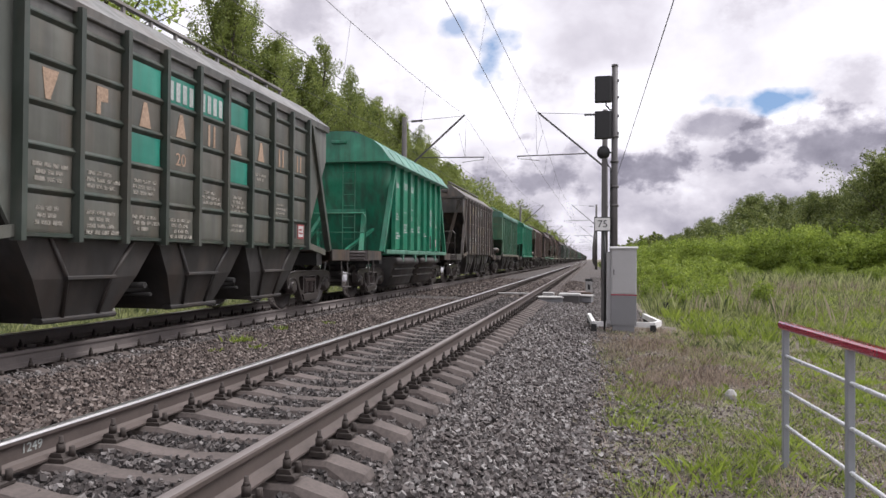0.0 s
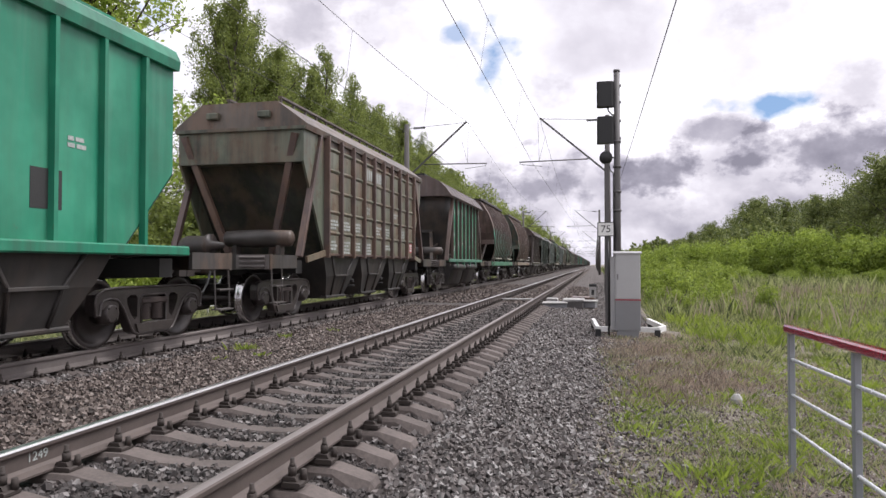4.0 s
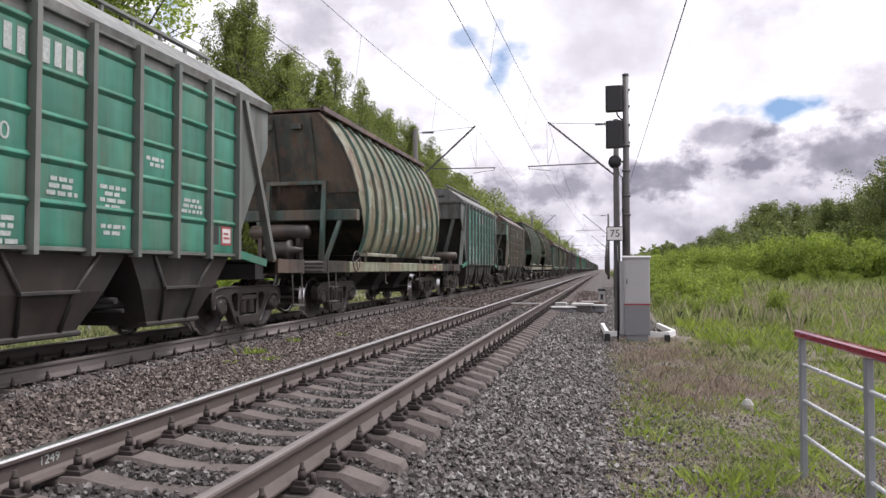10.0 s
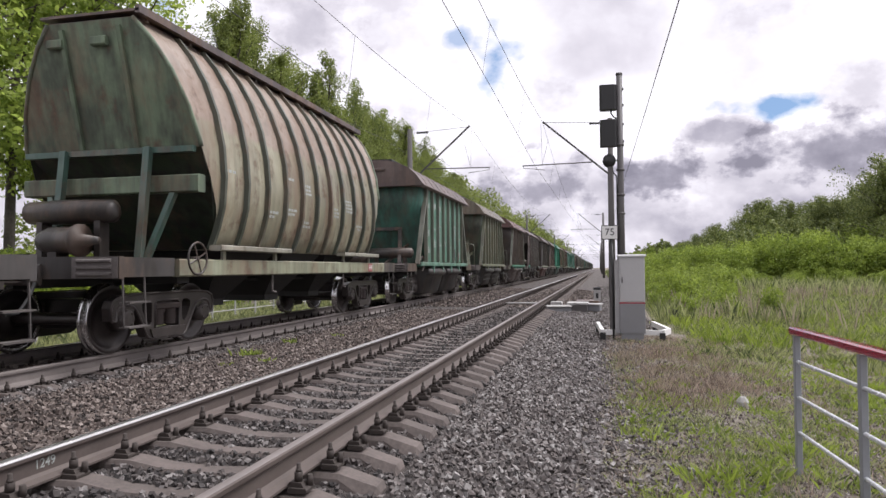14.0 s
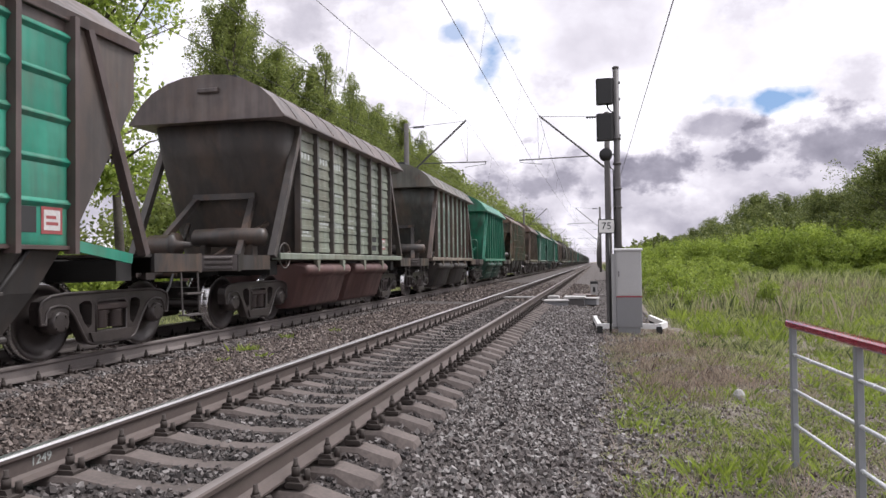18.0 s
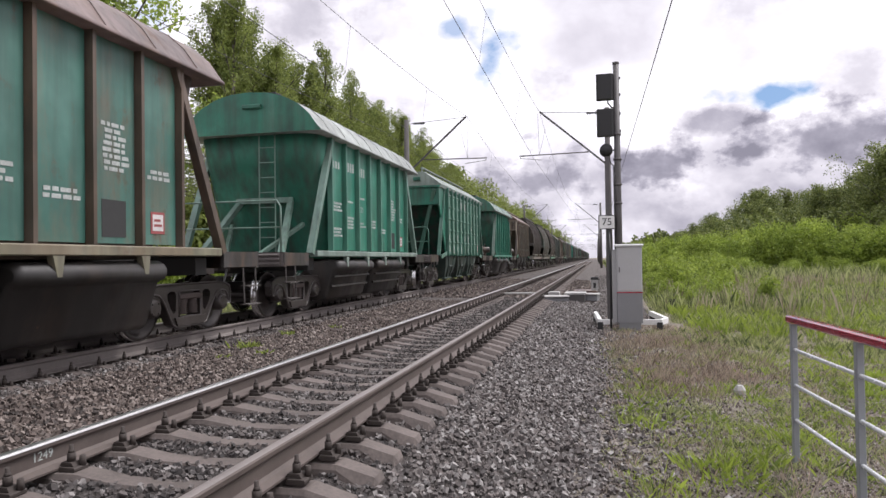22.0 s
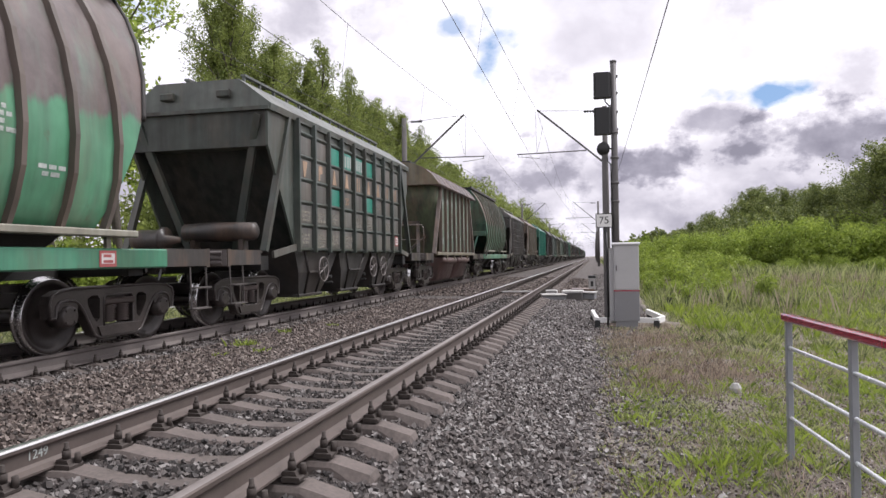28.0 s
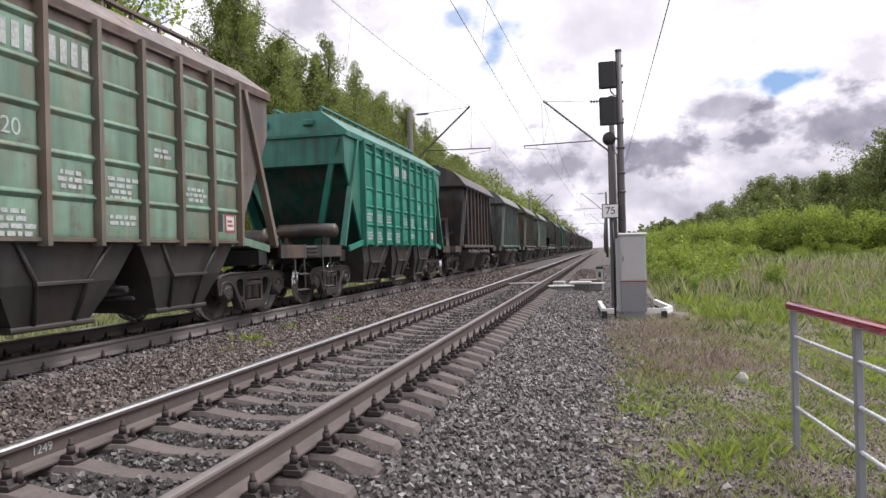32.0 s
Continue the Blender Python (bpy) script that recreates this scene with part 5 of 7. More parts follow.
def wagon_c(c, hl, full=True, ends="t", seed=0):
    w = empty("grain_hopper_wagon")
    rng = random.Random(seed)
    piece("c_shell", "hopper_body", c_shell, c["side"], w)
    for d in (-1, 1):
        turn = None if d < 0 else pose(0, 0, 0, 0, 0, 180)
        piece("c_end", "end_wall", c_end, c["end"], w, spot=turn)
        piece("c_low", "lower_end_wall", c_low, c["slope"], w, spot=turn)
        for k in (-1, 1):
            piece(("c_rim", k), "end_rim", lambda: c_rim(k), c["end"], w, spot=turn)
            piece(("c_stiff", k), "end_stiffener", lambda: Shape().bar((k * 0.5, -c_reach(3.05) - 0.03, 3.05), (k * 0.5, -c_reach(4.8) - 0.03, 4.8), 0.07, 0.06), c["end"], w, spot=turn)
    piece("c_top", "roof_walkway", c_top, c["roof"], w)
    for i in range(11):
        piece("c_rib", "rib", c_rib, c["rib"], w, spot=(0, -3.68 + i * 0.736, 0))
    piece("c_sill", "side_sill", c_sill, c["sill"], w)
    for y in (-2.55, 2.75):
        piece("c_board", "foot_board", c_board, c["board"], w, spot=pose(0, y, 0))
    open_end = c["wheels"]
    tall, wide = (3.02, 1.5) if open_end else (3.3, 0.78)
    for x in (-0.75, 0.75):
        piece(("c_post", x, tall), "end_post", lambda: Shape().bar((x, -4.56, 1.3), (x, -4.36, tall), 0.11, 0.10), c["strut"], w)
        piece(("c_stay", x), "end_stay", lambda: Shape().bar((x * 1.1, -4.5, 1.3), (x * 1.5, -4.2, 2.42), 0.09, 0.09), c["strut"], w)
    piece("c_beam", "cross_beam", lambda: Shape().box(-1.56, 1.56, -4.30, -4.10, 2.33, 2.60, 0.02), c["end"] if open_end else c["crossbeam"], w)
    piece(("c_tie", tall), "cross_bar", lambda: Shape().bar((-wide, -4.30 if open_end else -4.36, tall - 0.04), (wide, -4.30 if open_end else -4.36, tall - 0.04), 0.09, 0.09, (0, 0, 1)), c["strut"], w)
    if not open_end:
        # dark plate proud of the wall; a recess's shade is painted on it
        piece("c_recess", "recess_panel", lambda: Shape().side([(-4.335, 3.28), (-4.245, 3.03), (-4.09, 2.6), (-4.0, 2.6), (-4.1, 3.03), (-4.2, 3.28)], -0.68, 0.68), c["slope"], w)
        piece("c_apron", "lower_end_plate", lambda: Shape().prism([(-1.56, -4.21, 3.03), (1.56, -4.21, 3.03), (1.585, -4.02, 2.44), (-1.585, -4.02, 2.44)], (0, 0.04, -0.004)), c["end"], w)
    for y in (-2.2, 0, 2.2):
        piece("c_spout", "discharge_spout", c_spout, M_DARK, w, spot=(0, y, 0))
    if full:
        for x in (-0.62, 0.15):
            piece("a_lug", "roof_lug", lambda: Shape().box(-0.13, 0.13, -0.1, 0, -0.07, 0.07, 0.02), c["end"], w, spot=(x, -c_reach(4.6), 4.6))
        gap = (2 * C_HALF - 0.04) / 10
        P = lambda i: -C_HALF + (i + 0.5) * gap
        marks = []
        for i, z, n in ((0, 2.75, 1), (2, 2.2, 2), (3, 2.9, 1), (3, 2.3, 2), (4, 2.85, 3), (4, 2.1, 2), (6, 2.5, 3), (7, 2.75, 4), (8, 2.2, 2)):
            for y, zz, wd, ht in text_block(rng, P(i), z, gap * 0.55, n):
                marks.append((y, zz, wd, ht))
        s = Shape()
        for y, z, wd, ht in marks:
            pts = sorted(C_PROF, key=lambda p: p[1])
            f = lambda zz: float(np.interp(zz, [p[1] for p in pts], [p[0] for p in pts])) + 0.006
            s.add([(f(z - ht / 2), y - wd / 2, z - ht / 2), (f(z - ht / 2), y + wd / 2, z - ht / 2), (f(z + ht / 2), y + wd / 2, z + ht / 2), (f(z + ht / 2), y - wd / 2, z + ht / 2)], [(0, 1, 2, 3)])
        tagged(part("stencil_text", s, M_MARK, w, "worn white stencil bars"), kind="stuff")
        warning_plate(w, 1.562, 3.55, 1.18, 0.2)
        for y in (-1.7, 1.9):
            part("hanger", Shape().bent([(1.45, y, 1.06), (1.45, y, 0.75), (1.45, y + 0.14, 0.72)], 0.02, 5), M_GREYSTEEL, w)
    running_gear(w, hl, hl - 2.2, c, full, ends)
    return w


# -- the smooth-sided hopper with a rounded eave --
D_HALF = 4.72


def d_shell():
    s = Shape()
    s.side([(-D_HALF, 4.0), (-D_HALF, 2.45), (-D_HALF + 1.0, 1.38), (D_HALF - 1.0, 1.38), (D_HALF, 2.45), (D_HALF, 4.0)], -1.5, 1.5)
    return s


def d_roof():
    s = Shape()
    arc = [(1.58, 3.92), (1.60, 4.05), (1.53, 4.20), (1.38, 4.29), (0.7, 4.36), (0, 4.38)]
    arc = arc + [(-x, z) for x, z in reversed(arc[:-1])]
    s.loft([[(x, y, z) for x, z in arc] for y in (-D_HALF - 0.03, D_HALF + 0.03)], smooth=False)
    return s


def d_hatch():
    """The ridge hatch under an open walkway frame."""
    s = Shape()
    s.box(-0.45, 0.45, -4.2, 4.2, 4.34, 4.46)
    for x in (-0.7, 0.7):
        for i in range(14):
            y = -4.4 + i * 8.8 / 13
            s.box(x - 0.025, x + 0.025, y - 0.025, y + 0.025, 4.3, 4.62, slot=1)
        s.box(x - 0.05, x + 0.05, -4.45, 4.45, 4.61, 4.655, slot=1)
    return s


def d_rib():
    s = Shape()
    s.prism([(1.49, -0.045, 1.36), (1.575, -0.03, 1.36), (1.575, 0.03, 1.36), (1.49, 0.045, 1.36)], (0, 0, 2.6))
    return s


def wagon_d(c, hl, full=True, ends="r", seed=0):
    w = empty("hopper_wagon")
    rng = random.Random(seed)
    piece("d_shell", "hopper_body", d_shell, c["side"], w)
    for x in (-0.85, 0.0, 0.85):
        piece("d_stiff", "end_stiffener", lambda: Shape().box(-0.05, 0.05, -D_HALF - 0.07, -D_HALF, 2.45, 4.3), c["side"], w, spot=(x, 0, 0))
    for z in (2.46, 3.45):
        piece("d_end_bar", "end_bar", lambda: Shape().box(-1.5, 1.5, -D_HALF - 0.06, -D_HALF, -0.05, 0.05), c["side"], w, spot=(0, 0, z))
    for d in (-1, 1):
        # thin dark plate over the slope, coloured for the shade below the end wall
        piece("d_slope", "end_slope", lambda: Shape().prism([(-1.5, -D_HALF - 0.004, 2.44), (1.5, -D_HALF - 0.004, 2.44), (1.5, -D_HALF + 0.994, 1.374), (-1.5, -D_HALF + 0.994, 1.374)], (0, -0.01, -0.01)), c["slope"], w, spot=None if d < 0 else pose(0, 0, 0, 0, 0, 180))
    piece("d_roof", "roof", d_roof, c["roof"], w)
    piece("d_hatch", "loading_hatch", d_hatch, [M_BLACK, c["trim"]], w)
    for i in range(11):
        piece("d_rib", "rib", d_rib, c["rib"], w, spot=(0, -3.75 + i * 0.78, 0))
    piece("d_sill", "side_sill", lambda: Shape().box(1.44, 1.6, -5.0, 5.0, 1.26, 1.40, 0.02).mirror_x(), c["sill"], w)
    for d in (-1, 1):
        piece("d_strut", "corner_strut", lambda: Shape().bar((1.52, -4.75, 1.3), (1.52, -3.9, 3.95), 0.1, 0.1), c["strut"], w, spot=pose(0, 0, 0, 0, 0, 0 if d < 0 else 180))
    add_pockets(w, c, full)
    if full:
        piece("d_ladder", "ladder", lambda: ladder_shape(1.3, 4.3, 0.0), c["strut"], w, spot=(-0.45, -D_HALF - 0.1, 0))
        marks = []
        for i, z, n in ((0, 3.3, 2), (0, 2.6, 2), (1, 2.4, 3), (2, 3.5, 1), (3, 2.3, 2), (5, 2.9, 2), (6, 2.0, 3), (8, 2.6, 2)):
            marks += text_block(rng, -3.36 + i * 0.78, z, 0.45, n)
        tagged(part("stencil_text", bars(marks, 1.503), M_MARK, w, "worn white stencil bars"), kind="stuff")
        part("black_patch", Shape().box(1.502, 1.505, 2.2, 2.65, 1.75, 2.2), M_BLACKPATCH, w)
    running_gear(w, hl, hl - 2.1, c, full, ends)
    return w


# ---- the train: one wagon after the other ----
SPEED = 15.15
BRIGHT, GREEN, TEAL, FADED = (0.010, 0.205, 0.115), (0.022, 0.185, 0.115), (0.035, 0.225, 0.160), (0.105, 0.215, 0.165)
DIM, OLIVE = (0.055, 0.062, 0.055), (0.125, 0.13, 0.092)
BROWN, UMBER, SOOT = (0.098, 0.062, 0.054), (0.125, 0.098, 0.078), (0.026, 0.0235, 0.022)
PALE = (0.24, 0.30, 0.245)


def coat(side, rib=None, roof=None, end=None, amount=0.2, grime=0.35, under=None, sill=None, top=None, edge=3.0, letters=False, wheels=False, strut=None, trim=None, board=None, gable=None, ragged=0.35, boarded=False):
    rib, roof, end = rib or side, roof or side, end or side
    sill, strut, under = sill or side, strut or rib, under or SOOT
    return {"side": paint("side_paint", side, amount=amount, grime=grime, top=top, edge=edge, ragged=ragged), "rib": paint("rib_paint", rib, amount=amount * 0.8, grime=grime * 0.8),
            "roof": paint("roof_paint", roof, amount=amount, grime=0.25, rough=0.4, gloss=0.5, soot=0.45, wash=0.15), "end": paint("end_paint", end, amount=amount * 0.8, grime=0.6, rough=0.6, wash=0.2, soot=0.6 if amount > 0.065 else 0.2),
            # slope: end paint at 0.3, shade under the overhang put in besides grime
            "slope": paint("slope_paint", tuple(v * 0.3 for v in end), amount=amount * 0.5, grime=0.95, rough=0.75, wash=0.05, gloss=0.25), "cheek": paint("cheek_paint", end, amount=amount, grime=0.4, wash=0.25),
            "under": paint("under_paint", under, amount=0.06, grime=0.45, rough=0.5, wash=0.12, gloss=0.45), "sill": paint("sill_paint", sill, amount=amount, grime=0.4),
            "strut": paint("strut_paint", strut, amount=amount, grime=0.5), "trim": paint("trim_paint", trim or roof, amount=0.1, grime=0.3),
            "beam": paint("beam_paint", (0.034, 0.029, 0.027), amount=0.25, grime=0.6, wash=0.1), "crossbeam": paint("crossbeam_paint", tuple(0.5 * a + 0.5 * b for a, b in zip(strut, end)), amount=amount, grime=0.5), "gear": paint("gear_paint", (0.034, 0.028, 0.025), amount=0.2, grime=0.5, wash=0.05),
            "rail": paint("rail_paint", strut if strut != SOOT else (0.2, 0.2, 0.19), amount=0.1, grime=0.3), "board": paint("board_paint", board or (0.27, 0.26, 0.21), amount=0.15, grime=0.4),
            "patch": paint("patch_paint", (0.02, 0.21, 0.15), amount=0.02, grime=0.2), "gable": paint("gable_paint", gable or roof, amount=amount, grime=0.35, rough=0.45, soot=0.45), "letters": M_PEACH if letters else None, "wheels": wheels, "boarded": boarded}


POTASH = [(2, 4), (3, 4), (4, 4), (5, 4), (2, 2), (5, 2)]
A, B, C, D = "A", "B", "C", "D"
# kind, where its rear coupling stands at the start, what its near end carries, colours, description
TRAIN = [
    (A, 16.7, "t", coat((0.10, 0.102, 0.084), (0.036, 0.05, 0.038), (0.15, 0.15, 0.14), (0.09, 0.10, 0.085), 0.1, letters=True, trim=(0.22, 0.21, 0.2)), "dark grey-green ribbed hopper wagon with teal patches and peach emblems"),
    # roof paler than its end: a sky highlight is put into the colour
    (B, 29.4, "r", coat(BRIGHT, roof=(0.12, 0.33, 0.25), gable=(0.02, 0.21, 0.125), amount=0.05, grime=0.25, sill=(0.08, 0.23, 0.165)), "bright green hopper wagon with a barrel roof"),
    (A, 43.4, "r", coat((0.12, 0.102, 0.088), (0.078, 0.068, 0.062), (0.12, 0.108, 0.10), (0.066, 0.06, 0.056), 0.2), "brown-grey ribbed hopper wagon with bleached cream panels"),
    (D, 57.45, "w", coat((0.042, 0.15, 0.082), amount=0.14, grime=0.35, roof=(0.07, 0.22, 0.165), sill=(0.12, 0.11, 0.085)), "green smooth-sided hopper wagon with a rounded eave"),
    (D, 71.6, "r", coat(BRIGHT, amount=0.03, grime=0.2), "fresh bright green hopper wagon with a rounded eave"),
    (A, 85.7, "t", coat(OLIVE, BROWN, (0.10, 0.08, 0.065), (0.11, 0.125, 0.09), 0.35), "olive and rust ribbed hopper wagon"),
    (B, 98.1, "t", coat(BRIGHT, BROWN, (0.085, 0.058, 0.055), SOOT, 0.12, sill=(0.07, 0.22, 0.15), under=SOOT), "green-panelled hopper wagon with brown posts and roof"),
    (C, 111.5, "t", coat((0.03, 0.26, 0.17), (0.10, 0.065, 0.055), SOOT, BROWN, 0.14, top=(0.19, 0.125, 0.105), edge=3.35, sill=(0.05, 0.22, 0.13), strut=(0.11, 0.085, 0.075)), "round-bellied grain hopper wagon, green below and rust-brown above"),
    (C, 124.5, "r", coat((0.10, 0.28, 0.20), (0.11, 0.075, 0.06), (0.05, 0.04, 0.036), (0.06, 0.085, 0.07), 0.3, top=(0.2, 0.13, 0.105), edge=2.85, ragged=1.0, sill=(0.24, 0.2, 0.16), strut=(0.10, 0.16, 0.13)), "round-bellied grain hopper wagon, pinkish rust over faded green"),
    (B, 136.8, "t", coat((0.07, 0.205, 0.155), (0.06, 0.04, 0.036), (0.06, 0.038, 0.037), (0.05, 0.035, 0.03), 0.12, sill=(0.15, 0.14, 0.11)), "faded teal hopper wagon with brown posts and roof"),
    (A, 150.85, "t", coat((0.088, 0.094, 0.076), (0.032, 0.05, 0.038), (0.13, 0.13, 0.12), (0.075, 0.08, 0.07), 0.12, letters=True, wheels=True), "dark green-grey ribbed hopper wagon with teal patches and hand wheels"),
    (A, 164.9, "r", coat((0.04, 0.20, 0.135), (0.14, 0.155, 0.14), (0.18, 0.19, 0.175), (0.12, 0.135, 0.12), 0.12), "green-panelled ribbed hopper wagon with grey ribs and roof"),
    (C, 177.85, "t", coat((0.2, 0.215, 0.14), (0.06, 0.12, 0.09), BROWN, (0.05, 0.062, 0.05), 0.42, sill=(0.25, 0.27, 0.19), strut=(0.06, 0.12, 0.10)), "pale olive round-bellied grain hopper wagon with rust patches"),
    (A, 191.8, "t", coat(TEAL, (0.13, 0.145, 0.135), (0.15, 0.15, 0.145), (0.12, 0.13, 0.125), 0.08), "teal-panelled hopper wagon with grey ribs and ends"),
    (A, 205.75, "r", coat((0.18, 0.18, 0.14), (0.135, 0.13, 0.105), (0.085, 0.06, 0.05), (0.13, 0.235, 0.195), 0.34), "rust-stained cream ribbed hopper wagon with a teal end"),
    (C, 218.9, "t", coat((0.21, 0.225, 0.16), (0.085, 0.12, 0.085), BROWN, (0.03, 0.066, 0.05), 0.3, top=(0.21, 0.155, 0.135), edge=3.3, sill=(0.26, 0.27, 0.2), strut=(0.06, 0.12, 0.095)), "cream and pink round-bellied grain hopper wagon"),
    (C, 232.05, "t", coat((0.27, 0.255, 0.18), (0.06, 0.07, 0.05), (0.07, 0.05, 0.045), (0.15, 0.205, 0.13), 0.36, sill=(0.24, 0.25, 0.17), strut=(0.06, 0.12, 0.095), top=(0.34, 0.27, 0.22), edge=3.5, wheels=True), "cream grain hopper wagon with dark curved ribs and rust"),
    (B, 244.5, "t", coat((0.10, 0.23, 0.17), (0.13, 0.14, 0.11), (0.10, 0.068, 0.06), (0.03, 0.12, 0.09), 0.14), "faded green hopper wagon with a dark brown roof"),
    (B, 256.9, "r", coat((0.16, 0.18, 0.12), (0.12, 0.13, 0.09), (0.15, 0.13, 0.10), (0.06, 0.09, 0.06), 0.2), "olive hopper wagon with a barrel roof"),
    (B, 268.9, "r", coat(BRIGHT, BROWN, (0.14, 0.068, 0.062), (0.055, 0.042, 0.038), 0.1, sill=(0.04, 0.2, 0.13), strut=(0.13, 0.14, 0.11), under=(0.07, 0.05, 0.048)), "bright green hopper wagon with a rust-red roof"),
    (A, 282.5, "t", coat((0.02, 0.235, 0.155), (0.085, 0.06, 0.055), (0.095, 0.068, 0.062), (0.075, 0.062, 0.055), 0.12), "bright teal hopper wagon with dark rusty ribs"),
    (B, 294.8, "w", coat((0.22, 0.25, 0.20), (0.055, 0.047, 0.042), (0.105, 0.082, 0.075), (0.05, 0.042, 0.038), 0.15, under=(0.11, 0.055, 0.05), boarded=True), "grey-green boarded hopper wagon with a brown roof"),
    (B, 307.1, "t", coat((0.135, 0.2, 0.16), (0.095, 0.068, 0.058), (0.12, 0.12, 0.10), (0.05, 0.055, 0.048), 0.2, sill=(0.2, 0.17, 0.14)), "pale green streaked hopper wagon with brown posts"),
    # roof green raised, with the sky's highlight painted into it
    (B, 319.2, "r", coat((0.008, 0.175, 0.10), rib=(0.012, 0.15, 0.09), strut=(0.02, 0.20, 0.125), roof=(0.08, 0.30, 0.21), gable=(0.02, 0.2, 0.12), amount=0.03, grime=0.3, sill=(0.05, 0.22, 0.14), under=(0.012, 0.052, 0.036)), "clean bright green hopper wagon with a barrel roof"),
    (A, 333.05, "t", coat((0.2, 0.205, 0.14), (0.06, 0.085, 0.05), (0.12, 0.09, 0.075), (0.09, 0.085, 0.06), 0.5), "rust-stained olive ribbed hopper wagon"),
    (B, 344.9, "t", coat((0.055, 0.15, 0.12), (0.085, 0.06, 0.042), (0.13, 0.085, 0.078), (0.085, 0.06, 0.045), 0.25, sill=(0.2, 0.19, 0.13)), "green and brown hopper wagon with a pinkish rusted roof"),
    # roof greyed pale in place of sky reflection; its end keeps the green
    (B, 357.05, "r", coat((0.025, 0.185, 0.125), rib=(0.06, 0.20, 0.145), roof=(0.33, 0.36, 0.34), gable=(0.02, 0.17, 0.11), end=(0.015, 0.14, 0.09), amount=0.05, grime=0.3, strut=(0.15, 0.25, 0.205), sill=(0.19, 0.25, 0.22)), "green hopper wagon with a pale barrel roof"),
    # panels paled: sky gloss as well as dust is put into the green
    (A, 370.75, "r", coat((0.13, 0.255, 0.195), (0.03, 0.135, 0.092), (0.22, 0.27, 0.24), (0.018, 0.165, 0.11), 0.05, strut=(0.05, 0.15, 0.11), under=(0.018, 0.04, 0.032)), "green ribbed hopper wagon with sloping ends"),
    # here too the roof's pale tone holds the sky's sheen
    (B, 383.1, "t", coat((0.025, 0.185, 0.125), roof=(0.17, 0.25, 0.21), gable=(0.03, 0.16, 0.11), end=(0.015, 0.12, 0.08), amount=0.08, strut=(0.13, 0.20, 0.165)), "green hopper wagon with a weathered barrel roof"),
    (A, 396.4, "t", coat((0.012, 0.24, 0.145), (0.11, 0.075, 0.06), (0.13, 0.075, 0.06), (0.25, 0.215, 0.165), 0.24, strut=(0.09, 0.07, 0.06)), "bright green hopper wagon with rusty ribs and ends"),
    (C, 409.2, "w", coat((0.21, 0.225, 0.17), (0.06, 0.05, 0.045), SOOT, SOOT, 0.12, top=(0.095, 0.072, 0.07), edge=3.2, sill=(0.2, 0.185, 0.155), strut=(0.07, 0.065, 0.06)), "sooty round-bellied grain hopper wagon with pale stripes"),
    (C, 421.7, "t", coat((0.12, 0.20, 0.15), (0.16, 0.155, 0.13), SOOT, (0.03, 0.055, 0.045), 0.15, top=(0.17, 0.14, 0.12), edge=3.3, sill=(0.19, 0.19, 0.16)), "dull green round-bellied grain hopper wagon"),
    (C, 434.2, "t", coat((0.07, 0.225, 0.125), (0.12, 0.095, 0.08), SOOT, SOOT, 0.12, top=(0.125, 0.098, 0.095), edge=3.05, sill=(0.05, 0.2, 0.12), strut=(0.08, 0.07, 0.065)), "round-bellied grain hopper wagon, green below and purple-brown above"),
    (A, 447.4, "t", coat((0.115, 0.112, 0.10), (0.04, 0.054, 0.045), (0.10, 0.115, 0.10), (0.06, 0.075, 0.062), 0.1, letters=True, wheels=True), "dark grey ribbed hopper wagon with teal patches and peach emblems"),
    (B, 459.7, "h", coat((0.13, 0.18, 0.14), (0.13, 0.10, 0.08), (0.085, 0.058, 0.052), (0.07, 0.09, 0.045), 0.3, gable=(0.14, 0.115, 0.07), strut=(0.16, 0.13, 0.115), sill=(0.19, 0.17, 0.13), under=(0.09, 0.05, 0.045)), "grey-green hopper wagon with a rusted brown roof"),
    (C, 471.9, "t", coat((0.06, 0.24, 0.15), (0.09, 0.10, 0.07), SOOT, (0.05, 0.13, 0.09), 0.2, top=(0.175, 0.115, 0.095), edge=3.1, sill=(0.10, 0.24, 0.16), strut=(0.05, 0.17, 0.12)), "green round-bellied grain hopper wagon with a rusted crown"),
    (A, 484.8, "r", coat((0.13, 0.118, 0.108), (0.075, 0.072, 0.068), (0.13, 0.125, 0.12), (0.055, 0.056, 0.055), 0.12, letters=True), "grey-brown ribbed hopper wagon with peach emblems"),
    (A, 498.2, "t", coat((0.15, 0.25, 0.18), (0.13, 0.11, 0.085), (0.14, 0.10, 0.085), (0.10, 0.08, 0.07), 0.28), "rusty green ribbed hopper wagon with cream stains"),
    (A, 511.9, "t", coat((0.012, 0.215, 0.15), (0.01, 0.17, 0.12), (0.03, 0.20, 0.15), (0.01, 0.15, 0.105), 0.03, grime=0.2), "clean teal-green ribbed hopper wagon"),
]
TAIL = [(B, BROWN, SOOT), (B, GREEN, (0.2, 0.24, 0.22)), (B, UMBER, OLIVE), (B, OLIVE, PALE), (C, PALE, SOOT), (A, DIM, DIM), (B, GREEN, GREEN), (A, BROWN, UMBER), (C, FADED, SOOT), (B, UMBER, BROWN),
        (A, GREEN, DIM), (B, DIM, SOOT), (C, OLIVE, SOOT), (B, BROWN, BROWN), (A, DIM, DIM), (B, TEAL, GREEN), (C, UMBER, SOOT), (A, OLIVE, DIM), (B, DIM, BROWN), (C, FADED, SOOT)]
MAKE = {A: wagon_a, B: wagon_b, C: wagon_c, D: wagon_d}
SIZE = {A: 14.0, B: 12.2, C: 13.1, D: 14.0}


